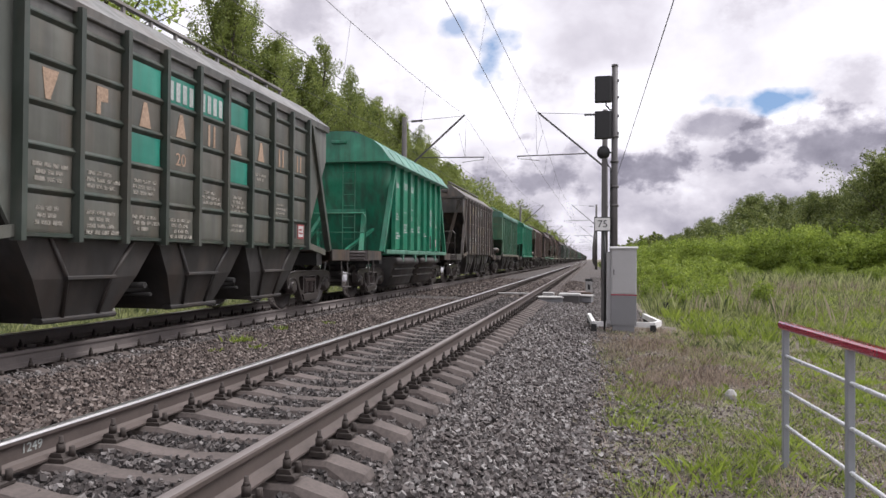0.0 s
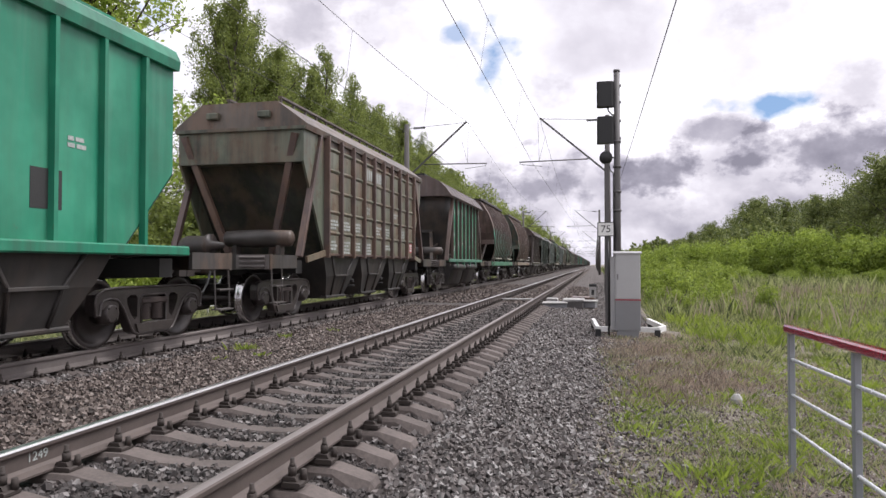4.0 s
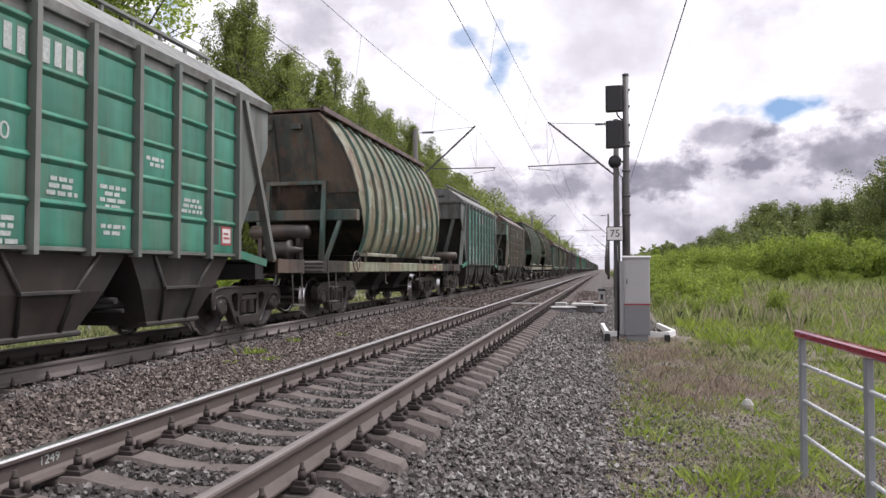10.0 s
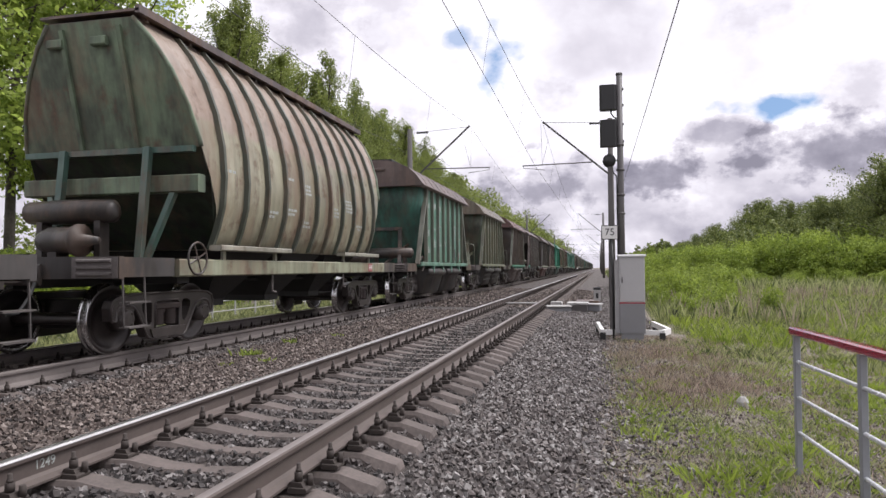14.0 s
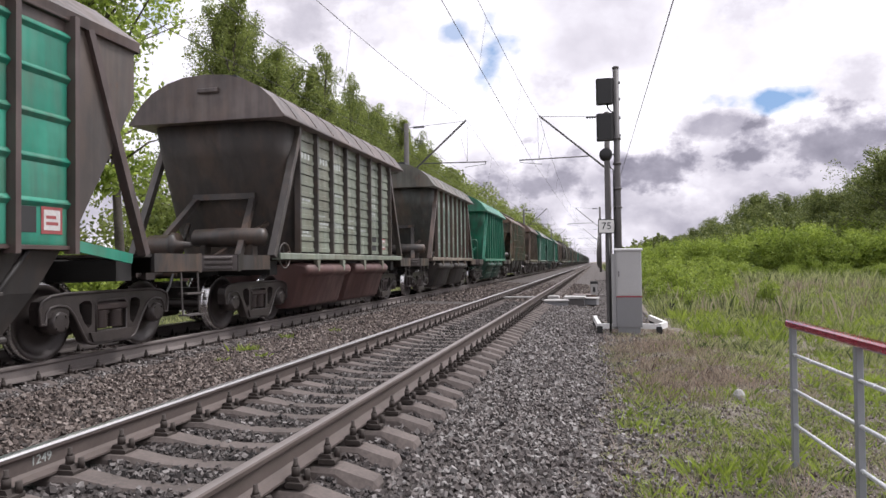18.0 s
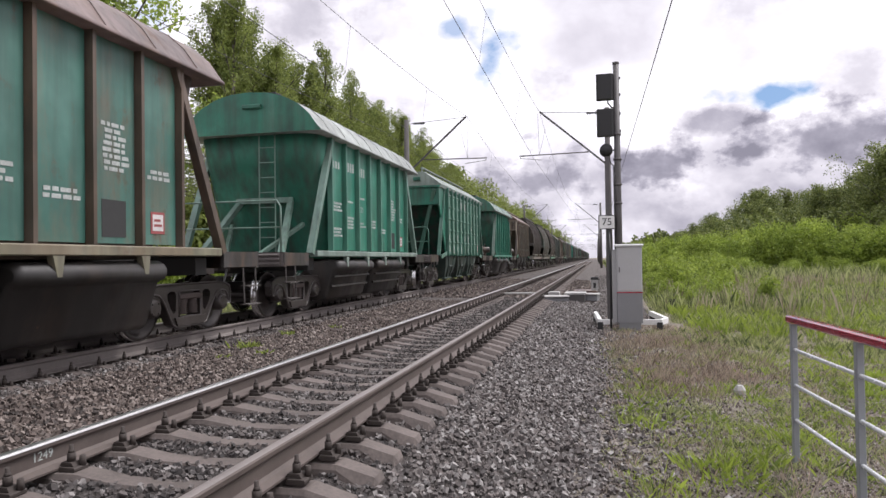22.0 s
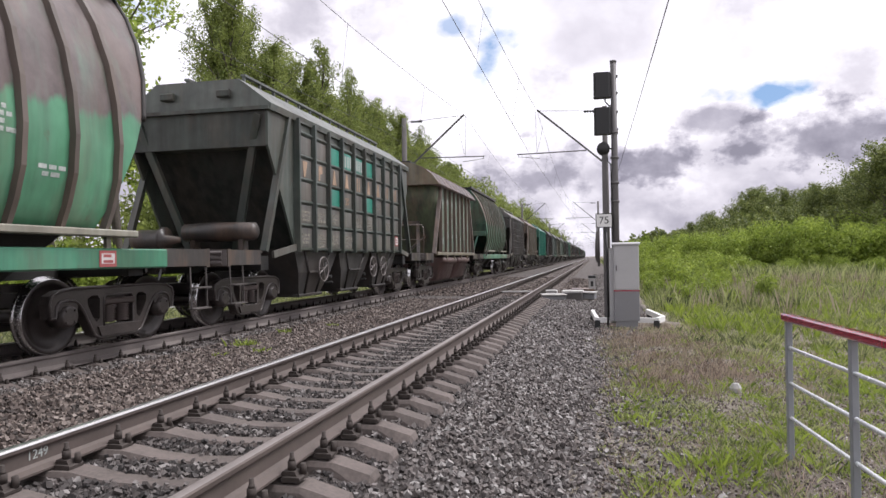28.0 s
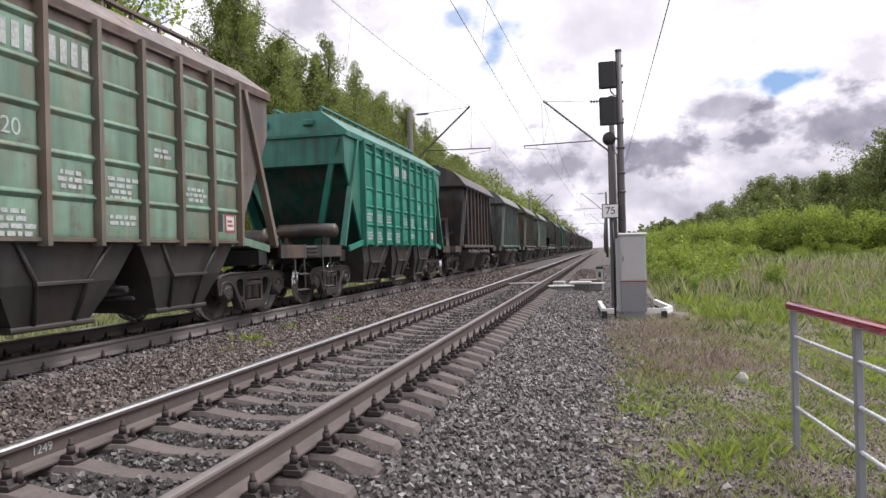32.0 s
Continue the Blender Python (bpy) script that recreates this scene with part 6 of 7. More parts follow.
def make_train():
    front = 2.75
    k = 0
    for kind, rear, ends, c, label in TRAIN:
        length = rear - front
        hl = round(length / 2, 3)
        more = {"patches": POTASH} if kind == A and c["letters"] else {}
        if label.startswith("brown-grey"):
            c["patch"] = paint("patch_paint", (0.27, 0.235, 0.155), amount=0.1, grime=0.3)
            more = {"patches": [(0, 3), (1, 4), (2, 4), (3, 4), (3, 2), (4, 2), (5, 2), (7, 3), (1, 0), (2, 0), (6, 0), (8, 1)]}
        w = MAKE[kind](c, SIZE[kind] / 2, True, ends, k, **more)
        tagged(w, label, "freight wagon", "wagons of the passing goods train")
        w.location = (-TRACK, (front + rear) / 2, 0)
        WAGONS.append((w, (front + rear) / 2))
        front = rear
        k += 1
    for i in range(30):
        kind, side, dark = TAIL[i % len(TAIL)]
        side, dark = tuple(0.6 * v for v in side), tuple(0.6 * v for v in dark)
        c = coat(side, dark, dark, dark if kind != C else side, 0.15, top=BROWN if kind == C else None)
        w = MAKE[kind](c, SIZE[kind] / 2, False, "t", k)
        tagged(w, {A: "ribbed", B: "barrel-roofed", C: "round-bellied", D: "smooth"}[kind] + " hopper wagon far back in the goods train", "freight wagon", "wagons of the passing goods train")
        w.location = (-TRACK, front + SIZE[kind] / 2, 0)
        WAGONS.append((w, front + SIZE[kind] / 2))
        front += SIZE[kind]
        k += 1


def motions():
    """The whole train rolls past towards the viewer; its wheels turn."""
    for w, y in WAGONS:
        walk(w, [(t, pose(-TRACK, y - SPEED * t, 0)) for t in (0.0, 8.0, 16.0, 24.0, 32.0)])
    step = 1.0 / FPS
    turn = math.degrees(SPEED * step / 0.47)
    first = WHEELS[0]
    walk(first, [(i * step, pose(0, 0, 0, turn * i, 0, 0)) for i in range(int(32 * FPS) + 1)])
    act, slot = first.animation_data.action, first.animation_data.action_slot
    for w in WHEELS[1:]:
        w.rotation_mode = "QUATERNION"
        w.animation_data_create()
        w.animation_data.action = act
        w.animation_data.action_slot = slot


# ---- beside the line: signal, cabinet, masts and wires, fence ----
def make_signal():
    s = tagged(empty("light_signal", (3.24, 16.75, -0.5)), "grey steel mast signal with two black lamp heads", "railway signal")
    part("mast", Shape().tube((0, 0, 0), (0, 0, 6.28), 0.085, 14, 0.07), M_MAST, s)
    part("mast_base", Shape().box(-0.2, 0.2, -0.2, 0.2, -0.05, 0.35, 0.03), M_POLE, s)
    part("mast_cap", Shape().tube((0, 0, 6.26), (0, 0, 6.31), 0.08, 12), M_MAST, s)
    for z, h in ((5.72, 0.6), (4.86, 0.64)):
        head = part("lamp_head", Shape().box(-0.47, -0.07, -0.14, 0.1, z - h / 2, z + h / 2, 0.05), M_BLACK, s, "black lamp housing")
        part("bracket", Shape().box(-0.1, 0.1, -0.03, 0.03, z + h * 0.3, z + h * 0.3 + 0.05), M_MAST, head)
        part("bracket", Shape().box(-0.1, 0.1, -0.03, 0.03, z - h * 0.36, z - h * 0.36 + 0.05), M_MAST, head)
    part("cable", Shape().bent([(-0.2, 0, 5.42), (-0.2, 0, 5.34), (-0.12, 0, 5.24), (-0.03, 0, 5.2)], 0.018, 6), M_RUBBER, s)
    disc = Shape().turned([(-0.11, 0.0), (-0.11, 0.15), (0.06, 0.155), (0.1, 0.12), (0.12, 0.0)], "y", 20, at=(-0.26, 0, 4.2))
    part("shunting_lamp", disc, M_BLACK, s)
    part("bracket", Shape().tube((-0.12, 0, 4.2), (0, 0, 4.2), 0.02, 6), M_MAST, s)
    part("second_cable", Shape().bent([(-0.2, 0, 4.06), (-0.16, 0, 3.9), (-0.09, 0, 3.82), (-0.09, 0, 0.3)], 0.014, 6), M_RUBBER, s)
    for z in (4.55, 3.95, 3.35, 2.9):
        part("clamp_band", Shape().tube((0, 0, z), (0, 0, z + 0.05), 0.1, 12), M_MAST, s)
    plate = part("number_plate", Shape().box(-0.45, -0.1, -0.16, -0.15, 2.32, 2.62), M_WHITE, s, "white plate with black figures")
    part("plate_rim", Shape().box(-0.47, -0.08, -0.152, -0.14, 2.30, 2.64), M_BLACK, plate)
    words("75", 0.24, M_BLACK, "figures", plate, Matrix.Translation((-0.275, -0.163, 2.47)) @ Euler((math.pi / 2, 0, 0)).to_matrix().to_4x4())
    # black and white lower post that carries the cables
    part("cable_duct", Shape().box(-0.30, -0.19, -0.1, 0.0, 0.0, 4.05, 0.01), M_MAST, s)
    part("cable_conduit", Shape().tube((-0.2, -0.55, 0.2), (-0.235, -0.16, 2.3), 0.028, 6), M_BLACK, s)


def make_cabinet():
    c = tagged(empty("relay_cabinet", (3.40, 15.45, -0.5)), "grey metal relay cabinet on a plinth beside the signal", "relay cabinet")
    x, d = 0.27, 0.34
    part("plinth", Shape().box(-x + 0.04, x - 0.04, -d / 2 + 0.02, d / 2 - 0.02, -0.05, 0.22), M_GREYDARK, c)
    part("lower_body", Shape().box(-x, x, -d / 2, d / 2, 0.2, 0.85, 0.012), M_GREYDARK, c)
    part("red_stripe", Shape().box(-x - 0.003, x + 0.003, -d / 2 - 0.003, d / 2 + 0.003, 0.85, 0.875), M_RED, c)
    part("upper_body", Shape().box(-x, x, -d / 2, d / 2, 0.875, 1.86, 0.012), M_GREY, c)
    door = part("door", Shape().box(-x + 0.03, x - 0.02, -d / 2 - 0.012, -d / 2, 0.90, 1.83, 0.004), M_GREY, c)
    part("door_handle", Shape().box(-x + 0.05, -x + 0.07, -d / 2 - 0.04, -d / 2 - 0.012, 1.3, 1.42), M_MAST, door)
    part("lid", Shape().side([(-d / 2 - 0.03, 1.86), (-d / 2 - 0.03, 1.89), (0, 1.92), (d / 2 + 0.03, 1.89), (d / 2 + 0.03, 1.86)], -x - 0.03, x + 0.03), M_GREY, c)
    part("side_duct", Shape().box(-x - 0.09, -x, -0.05, 0.1, 0.2, 1.8), M_GREY, c)


def make_rod():
    """A thin black cable pipe standing in front of the signal's mast."""
    tagged(part("cable_pipe", Shape().bent([(0, 0, 0), (0.01, 0, 1.2), (-0.01, 0, 2.15)], 0.022, 8), M_BLACK, spot=(3.0, 15.5, -0.5)), "thin black cable pipe beside the signal", "pipe")


def make_guard():
    """Low whitewashed guard rails round the signal's foot."""
    g = tagged(empty("guard_frame", (3.4, 15.6, -0.5)), "low white-painted guard rails round the cabinet foot", "guard rail")
    z = 0.2
    part("rail_bar", Shape().bar((-0.62, -0.1, z), (-0.2, -0.02, z), 0.07, 0.11), M_WHITE, g)
    part("rail_bar", Shape().bar((-0.74, 1.5, z + 0.05), (-0.64, -0.08, z), 0.08, 0.12), M_WHITE, g)
    part("rail_bar", Shape().bar((0.24, 0.0, z), (0.62, -0.08, z), 0.07, 0.11), M_WHITE, g)
    part("rail_bar", Shape().bar((0.62, 2.4, z), (0.82, 0.4, z), 0.08, 0.12), M_WHITE, g)
    part("rail_bar", Shape().bar((0.82, 0.4, z), (0.64, -0.1, z), 0.08, 0.12), M_WHITE, g)
    for x, y in ((-0.63, -0.1), (0.63, -0.1), (-0.73, 1.45), (0.66, 2.3)):
        part("foot", Shape().box(x - 0.06, x + 0.06, y - 0.06, y + 0.06, -0.05, 0.2), M_BLACK, g)


def make_boxes():
    """Track boxes, a striped marker and cable troughs beyond the cabinet."""
    m = tagged(empty("marker_post", (2.62, 27.0, -0.45)), "black marker post with a small white plate", "marker post")
    part("post", Shape().box(-0.07, 0.07, -0.05, 0.05, -0.05, 0.36, 0.01), M_BLACK, m)
    plate = part("plate", Shape().box(-0.13, 0.13, -0.07, -0.05, 0.30, 0.72, 0.005), M_DULLWHITE, m, "weathered white plate")
    part("text_bar", Shape().box(-0.05, 0.05, -0.074, -0.07, 0.40, 0.60), M_BLACK, plate)
    part("cap", Shape().box(-0.14, 0.14, -0.08, 0.06, 0.72, 0.82, 0.01), M_BLACK, m)
    b = tagged(empty("impedance_box", (1.95, 24.0, -0.42)), "low grey cast box beside the rails", "track box")
    part("case", Shape().box(-0.3, 0.35, -0.5, 0.5, 0, 0.3, 0.04), M_POLE, b)
    part("lid", Shape().box(-0.34, 0.4, -0.55, 0.55, 0.3, 0.36, 0.02), M_DULLWHITE, b)
    for i, (x, y, turn, w) in enumerate(((1.35, 23.2, 14, 0.42), (2.3, 24.6, -8, 0.5))):
        q = tagged(empty("cable_box", (x, y, -0.40)), "low grey box with a weathered white lid beside the rails", "track box")
        q.rotation_euler = (0, 0, radians(turn))
        part("case", Shape().box(-w, w * 0.9, -0.3, 0.3, 0, 0.22, 0.03), M_GREYDARK, q)
        part("lid", Shape().box(-w - 0.05, w * 0.95, -0.36, 0.34, 0.22, 0.27, 0.02), M_DULLWHITE, q)
    b2 = tagged(empty("impedance_box", (2.3, 27.2, -0.42)), "low rusty box on a white slab", "track box")
    part("case", Shape().box(-0.5, 0.4, -0.5, 0.5, 0, 0.28, 0.04), paint("box_paint", BROWN, amount=0.4), b2)
    t = tagged(empty("crossing_board", (0.0, 25.2, -0.18)), "white-painted board laid across the rails", "board")
    part("plank", Shape().box(-0.68, 0.68, -0.12, 0.12, 0.0, 0.05, 0.01), M_DULLWHITE, t)
    part("end_block", Shape().box(0.95, 1.38, -0.35, 0.3, -0.06, 0.08, 0.03), M_DULLWHITE, t)
    st = tagged(part("white_stone", Shape().loft([[(0.065 * math.cos(a) * k, 0.055 * math.sin(a) * k, z * 0.7) for a in (0, 0.9, 2.0, 3.1, 4.3, 5.3)] for k, z in ((0.9, -0.05), (1.1, 0.05), (0.55, 0.13))]), M_DULLWHITE, spot=(4.30, 8.45, -0.46)), "pale broken stone lying in the grass", "stone")
    p = tagged(part("black_stake", Shape().box(-0.1, 0.1, -0.03, 0.03, -0.1, 0.42, 0.01), M_BLACK, spot=pose(4.75, 20.5, -0.5, 0, 8, 10)), "short black stake in the grass", "stake")


def wire(name, pts, r, label, group):
    ob = part(name, Shape().bent(pts, r, 5), M_WIRE)
    return tagged(ob, label, "overhead wire", group)


def sag(x0, y0, z0, x1, y1, z1, drop, n=14):
    out = []
    for i in range(n + 1):
        f = i / n
        out.append((x0 + (x1 - x0) * f, y0 + (y1 - y0) * f, z0 + (z1 - z0) * f - 4 * drop * f * (1 - f)))
    return out


POLES = [38.0 + 66.0 * i for i in range(-1, 8)]


def make_pole(x, y, d, track_x):
    """A concrete mast with a slanting bracket, tie rod, insulator and steady arm. d: towards the track."""
    p = tagged(empty("catenary_mast", (x, y, -0.6)), "tapered concrete catenary mast with a slanting bracket", "catenary mast", "masts along the line")
    part("post", Shape().tube((0, 0, 0), (0, 0, 9.9), 0.20, 12, 0.135), M_POLE, p)
    tip = (track_x - x, 0, 9.9)
    part("bracket", Shape().bar((0, 0, 6.75), tip, 0.09, 0.09), M_MAST, p)
    part("tie_rod", Shape().tube((0, 0, 9.65), (tip[0], 0, 9.86), 0.014, 5), M_WIRE, p)
    ins = Shape().turned([(d * (0.42 + 0.035 * i), 0.085 if i % 4 in (1, 2) else 0.03) for i in range(21)], "x", 10, at=(0, 0, 9.66))
    part("insulator", ins, M_BLACK, p)
    arm_z = 7.5
    part("steady_tube", Shape().tube((d * 1.0, 0, arm_z + 0.03), (track_x - x + d * 1.15, 0, arm_z - 0.03), 0.033, 8), M_MAST, p)
    part("steady_arm", Shape().bent([(track_x - x + d * 1.1, 0, arm_z - 0.05), (track_x - x + d * 1.1, 0, arm_z - 0.16), (track_x - x - d * 0.1, 0, arm_z - 0.3)], 0.018, 5), M_MAST, p)
    part("dropper", Shape().tube((track_x - x + d * 0.1, 0, 9.8), (track_x - x + d * 0.05, 0, arm_z), 0.01, 4), M_WIRE, p)
    part("dropper", Shape().tube((track_x - x - d * 0.3, 0, 8.9), (track_x - x + d * 0.05, 0, arm_z), 0.01, 4), M_WIRE, p)
    return p


def make_overhead():
    for y in POLES:
        make_pole(3.40, y, -1, -0.25)
        make_pole(-TRACK - 3.25, y, 1, -TRACK + 0.3)
    for a, b in zip(POLES, POLES[1:]):
        s = 0.3
        for cx in (-0.35, -TRACK + 0.25):
            zig = s if POLES.index(a) % 2 else -s
            m = sag(cx + 0.1, a, 9.28, cx + 0.1, b, 9.28, 1.35)
            cz = 6.78 if cx > -2 else 6.42
            k = [(cx - zig, a, cz), (cx + zig, b, cz)]
            wire("messenger_wire", m, 0.0085, "thin messenger wire of the overhead line", "wires of the overhead line")
            wire("contact_wire", k, 0.009, "taut contact wire above the track", "wires of the overhead line")
            if a < 240:
                d = Shape()
                for i in range(1, 14):
                    if i % 2:
                        continue
                    f = i / 14
                    q = m[i]
                    d.tube(q, (cx - zig + 2 * zig * f, q[1], cz), 0.005, 4)
                tagged(part("dropper_wires", d, M_WIRE), "thin hanger wires between messenger and contact wire", "overhead wire", kind="stuff")
        wire("feeder_wire", sag(4.0, a, 5.55, 4.0, b, 5.55, 0.2), 0.01, "feeder wire on the field side of the masts", "wires of the overhead line")
        wire("feeder_wire", sag(-TRACK - 4.4, a, 8.6, -TRACK - 4.4, b, 8.6, 0.8), 0.01, "feeder wire behind the far track", "wires of the overhead line")


def make_fence():
    """A railing with a red handrail and three bright tubes."""
    f = tagged(empty("railing", (4.18, 5.71, -0.47)), "grey metal railing with a red handrail", "railing")
    way = Vector((0.052, -1.0, 0)).normalized()
    turn = Matrix.Rotation(math.atan2(way.y, way.x) - math.pi / 2, 4, "Z")
    L = 5.2
    top = 1.135
    part("handrail", Shape().box(-0.04, 0.04, -0.05, L, top - 0.06, top, 0.012), M_RED, f, "red painted square handrail", spot=turn)
    for i in range(5):
        part("post", Shape().box(-0.022, 0.022, i * 1.16 - 0.024, i * 1.16 + 0.024, -0.1, top - 0.055, 0.005), M_FENCE, f, spot=turn)
    for z in (0.335, 0.60, 0.872):
        part("rail_tube", Shape().tube((0, -0.06, z), (0, L, z), 0.0145, 10), M_BAR, f, "bright steel tube", spot=turn)


def make_path():
    """A pale path behind the far track with a low rail fence along it."""
    s = Shape()
    s.loft([[(x, y, float(ground_height(x, y)) + z) for x, z in ((-20.4, 0.01), (-20.0, 0.06), (-16.2, 0.06), (-15.8, 0.01))] for y in [i * 4.0 for i in range(-8, 70)]], closed=False)
    tagged(part("path", s, make_soil("pale_path", [(0.3, (0.30, 0.29, 0.29)), (0.7, (0.48, 0.46, 0.46))], 2.0)), "pale gravel path beyond the far track", "path", kind="structure")
    f = tagged(empty("rail_fence", (-14.6, 0, -1.22)), "low pale rail fence along the path", "fence")
    for i in range(24):
        part("post", MESHES["fence_post"] if "fence_post" in MESHES else MESHES.setdefault("fence_post", Shape().box(-0.035, 0.035, -0.035, 0.035, -0.2, 1.0, 0.008).mesh("post", M_GREY)), M_GREY, f, spot=(0, 6 + i * 2.0, 0))
    for z in (0.45, 0.92):
        part("rail_tube", Shape().tube((0, 5, z), (0, 54, z), 0.025, 6), M_GREY, f)


make_path()
make_signal()
make_cabinet()
make_guard()
make_rod()
make_boxes()
make_overhead()
make_fence()


# ---- trees, bushes, grass ----
def leaf_cloud(rng, centers, radii, count, size, flat=0.6):
    """Small leaf clumps round several centres: one quad each, turned any way."""
    n = count
    k = rng.integers(0, len(centers), n)
    d = rng.normal(size=(n, 3))
    d /= np.linalg.norm(d, axis=1)[:, None]
    r = radii[k] * rng.uniform(0.25, 1.08, n) ** 0.6
    p = centers[k] + d * r[:, None] * np.array([1, 1, flat + 0.3])
    a = rng.normal(size=(n, 3))
    a /= np.linalg.norm(a, axis=1)[:, None]
    b = np.cross(a, rng.normal(size=(n, 3)))
    b /= np.linalg.norm(b, axis=1)[:, None]
    s = size * rng.uniform(0.6, 1.4, n)[:, None]
    v = np.stack([p - a * s, p + b * s * 0.55, p + a * s, p - b * s * 0.55], 1).reshape(-1, 3)
    return v, np.arange(4 * n).reshape(-1, 4)


def tree_mesh(seed, h, spread, bare, count, size, leaf):
    """A trunk with many limbs and a loose, pointed crown of small leaf sprays with gaps."""
    rng = np.random.default_rng(seed)
    s = Shape()
    lean = rng.normal(size=2) * 0.03 * h
    top = Vector((lean[0], lean[1], h * 0.96))
    pts = [Vector((0, 0, -0.3)), Vector((lean[0] * 0.25, lean[1] * 0.2, h * 0.35)), Vector((lean[0] * 0.7, lean[1] * 0.7, h * 0.68)), top]
    rad = [h * 0.012, h * 0.009, h * 0.006, h * 0.0015]
    for i in range(3):
        s.tube(pts[i], pts[i + 1], rad[i], 7, rad[i + 1])
    centers, radii = [], []
    n = 34
    for i in range(n):
        f = bare + (0.97 - bare) * (i + rng.uniform(0, 0.9)) / n
        a = i * 2.4 + rng.uniform(-0.6, 0.6)
        taper = min(1.0, (f - bare + 0.10) * 5.0) * (1.06 - ((f - bare) / (1 - bare)) ** 2.1)
        reach = spread * taper * rng.uniform(0.2, 1.0) ** 1.2 * 1.5 + 0.2
        base = Vector((lean[0] * f, lean[1] * f, h * f * 0.93))
        tip = base + Vector((reach * math.cos(a), reach * math.sin(a), h * f * 0.07 + (0.25 if f < 0.5 else 0.75) * reach))
        mid = base.lerp(tip, 0.5) + Vector((0, 0, 0.10 * reach))
        s.tube(base, mid, h * 0.0032, 5, h * 0.0022)
        s.tube(mid, tip, h * 0.0022, 4, h * 0.0008)
        for k in (0.3, 0.55, 0.78, 1.0):
            q = base.lerp(tip, k) + Vector(rng.normal(size=3) * 0.12 * reach)
            centers.append(tuple(q))
            radii.append((0.20 + 0.2 * rng.random()) * (0.45 * spread + 0.35 * reach))
    centers.append((lean[0], lean[1], h * 0.98))
    radii.append(spread * 0.16)
    v, f = leaf_cloud(rng, np.array(centers), np.array(radii), count, size, 0.75)
    return s.mesh("trunk", M_BARK), raw_mesh("crown", v, f, leaf)


def stand(kinds, name, label, cat, group, spots, leaf):
    """Trees of a few kinds, each turned and scaled its own way."""
    for i, (x, y, sc) in enumerate(spots):
        trunk, crown = kinds[i % len(kinds)]
        t = empty(name)
        part("trunk", trunk, M_BARK, t)
        part("crown", crown, leaf, t)
        z = float(ground_height(x, y))
        t.matrix_basis = pose(x, y, z, 0, 0, random.uniform(0, 360)) @ Matrix.Diagonal((sc, sc, sc * random.uniform(0.92, 1.1), 1))
        tagged(t, label, cat, group)


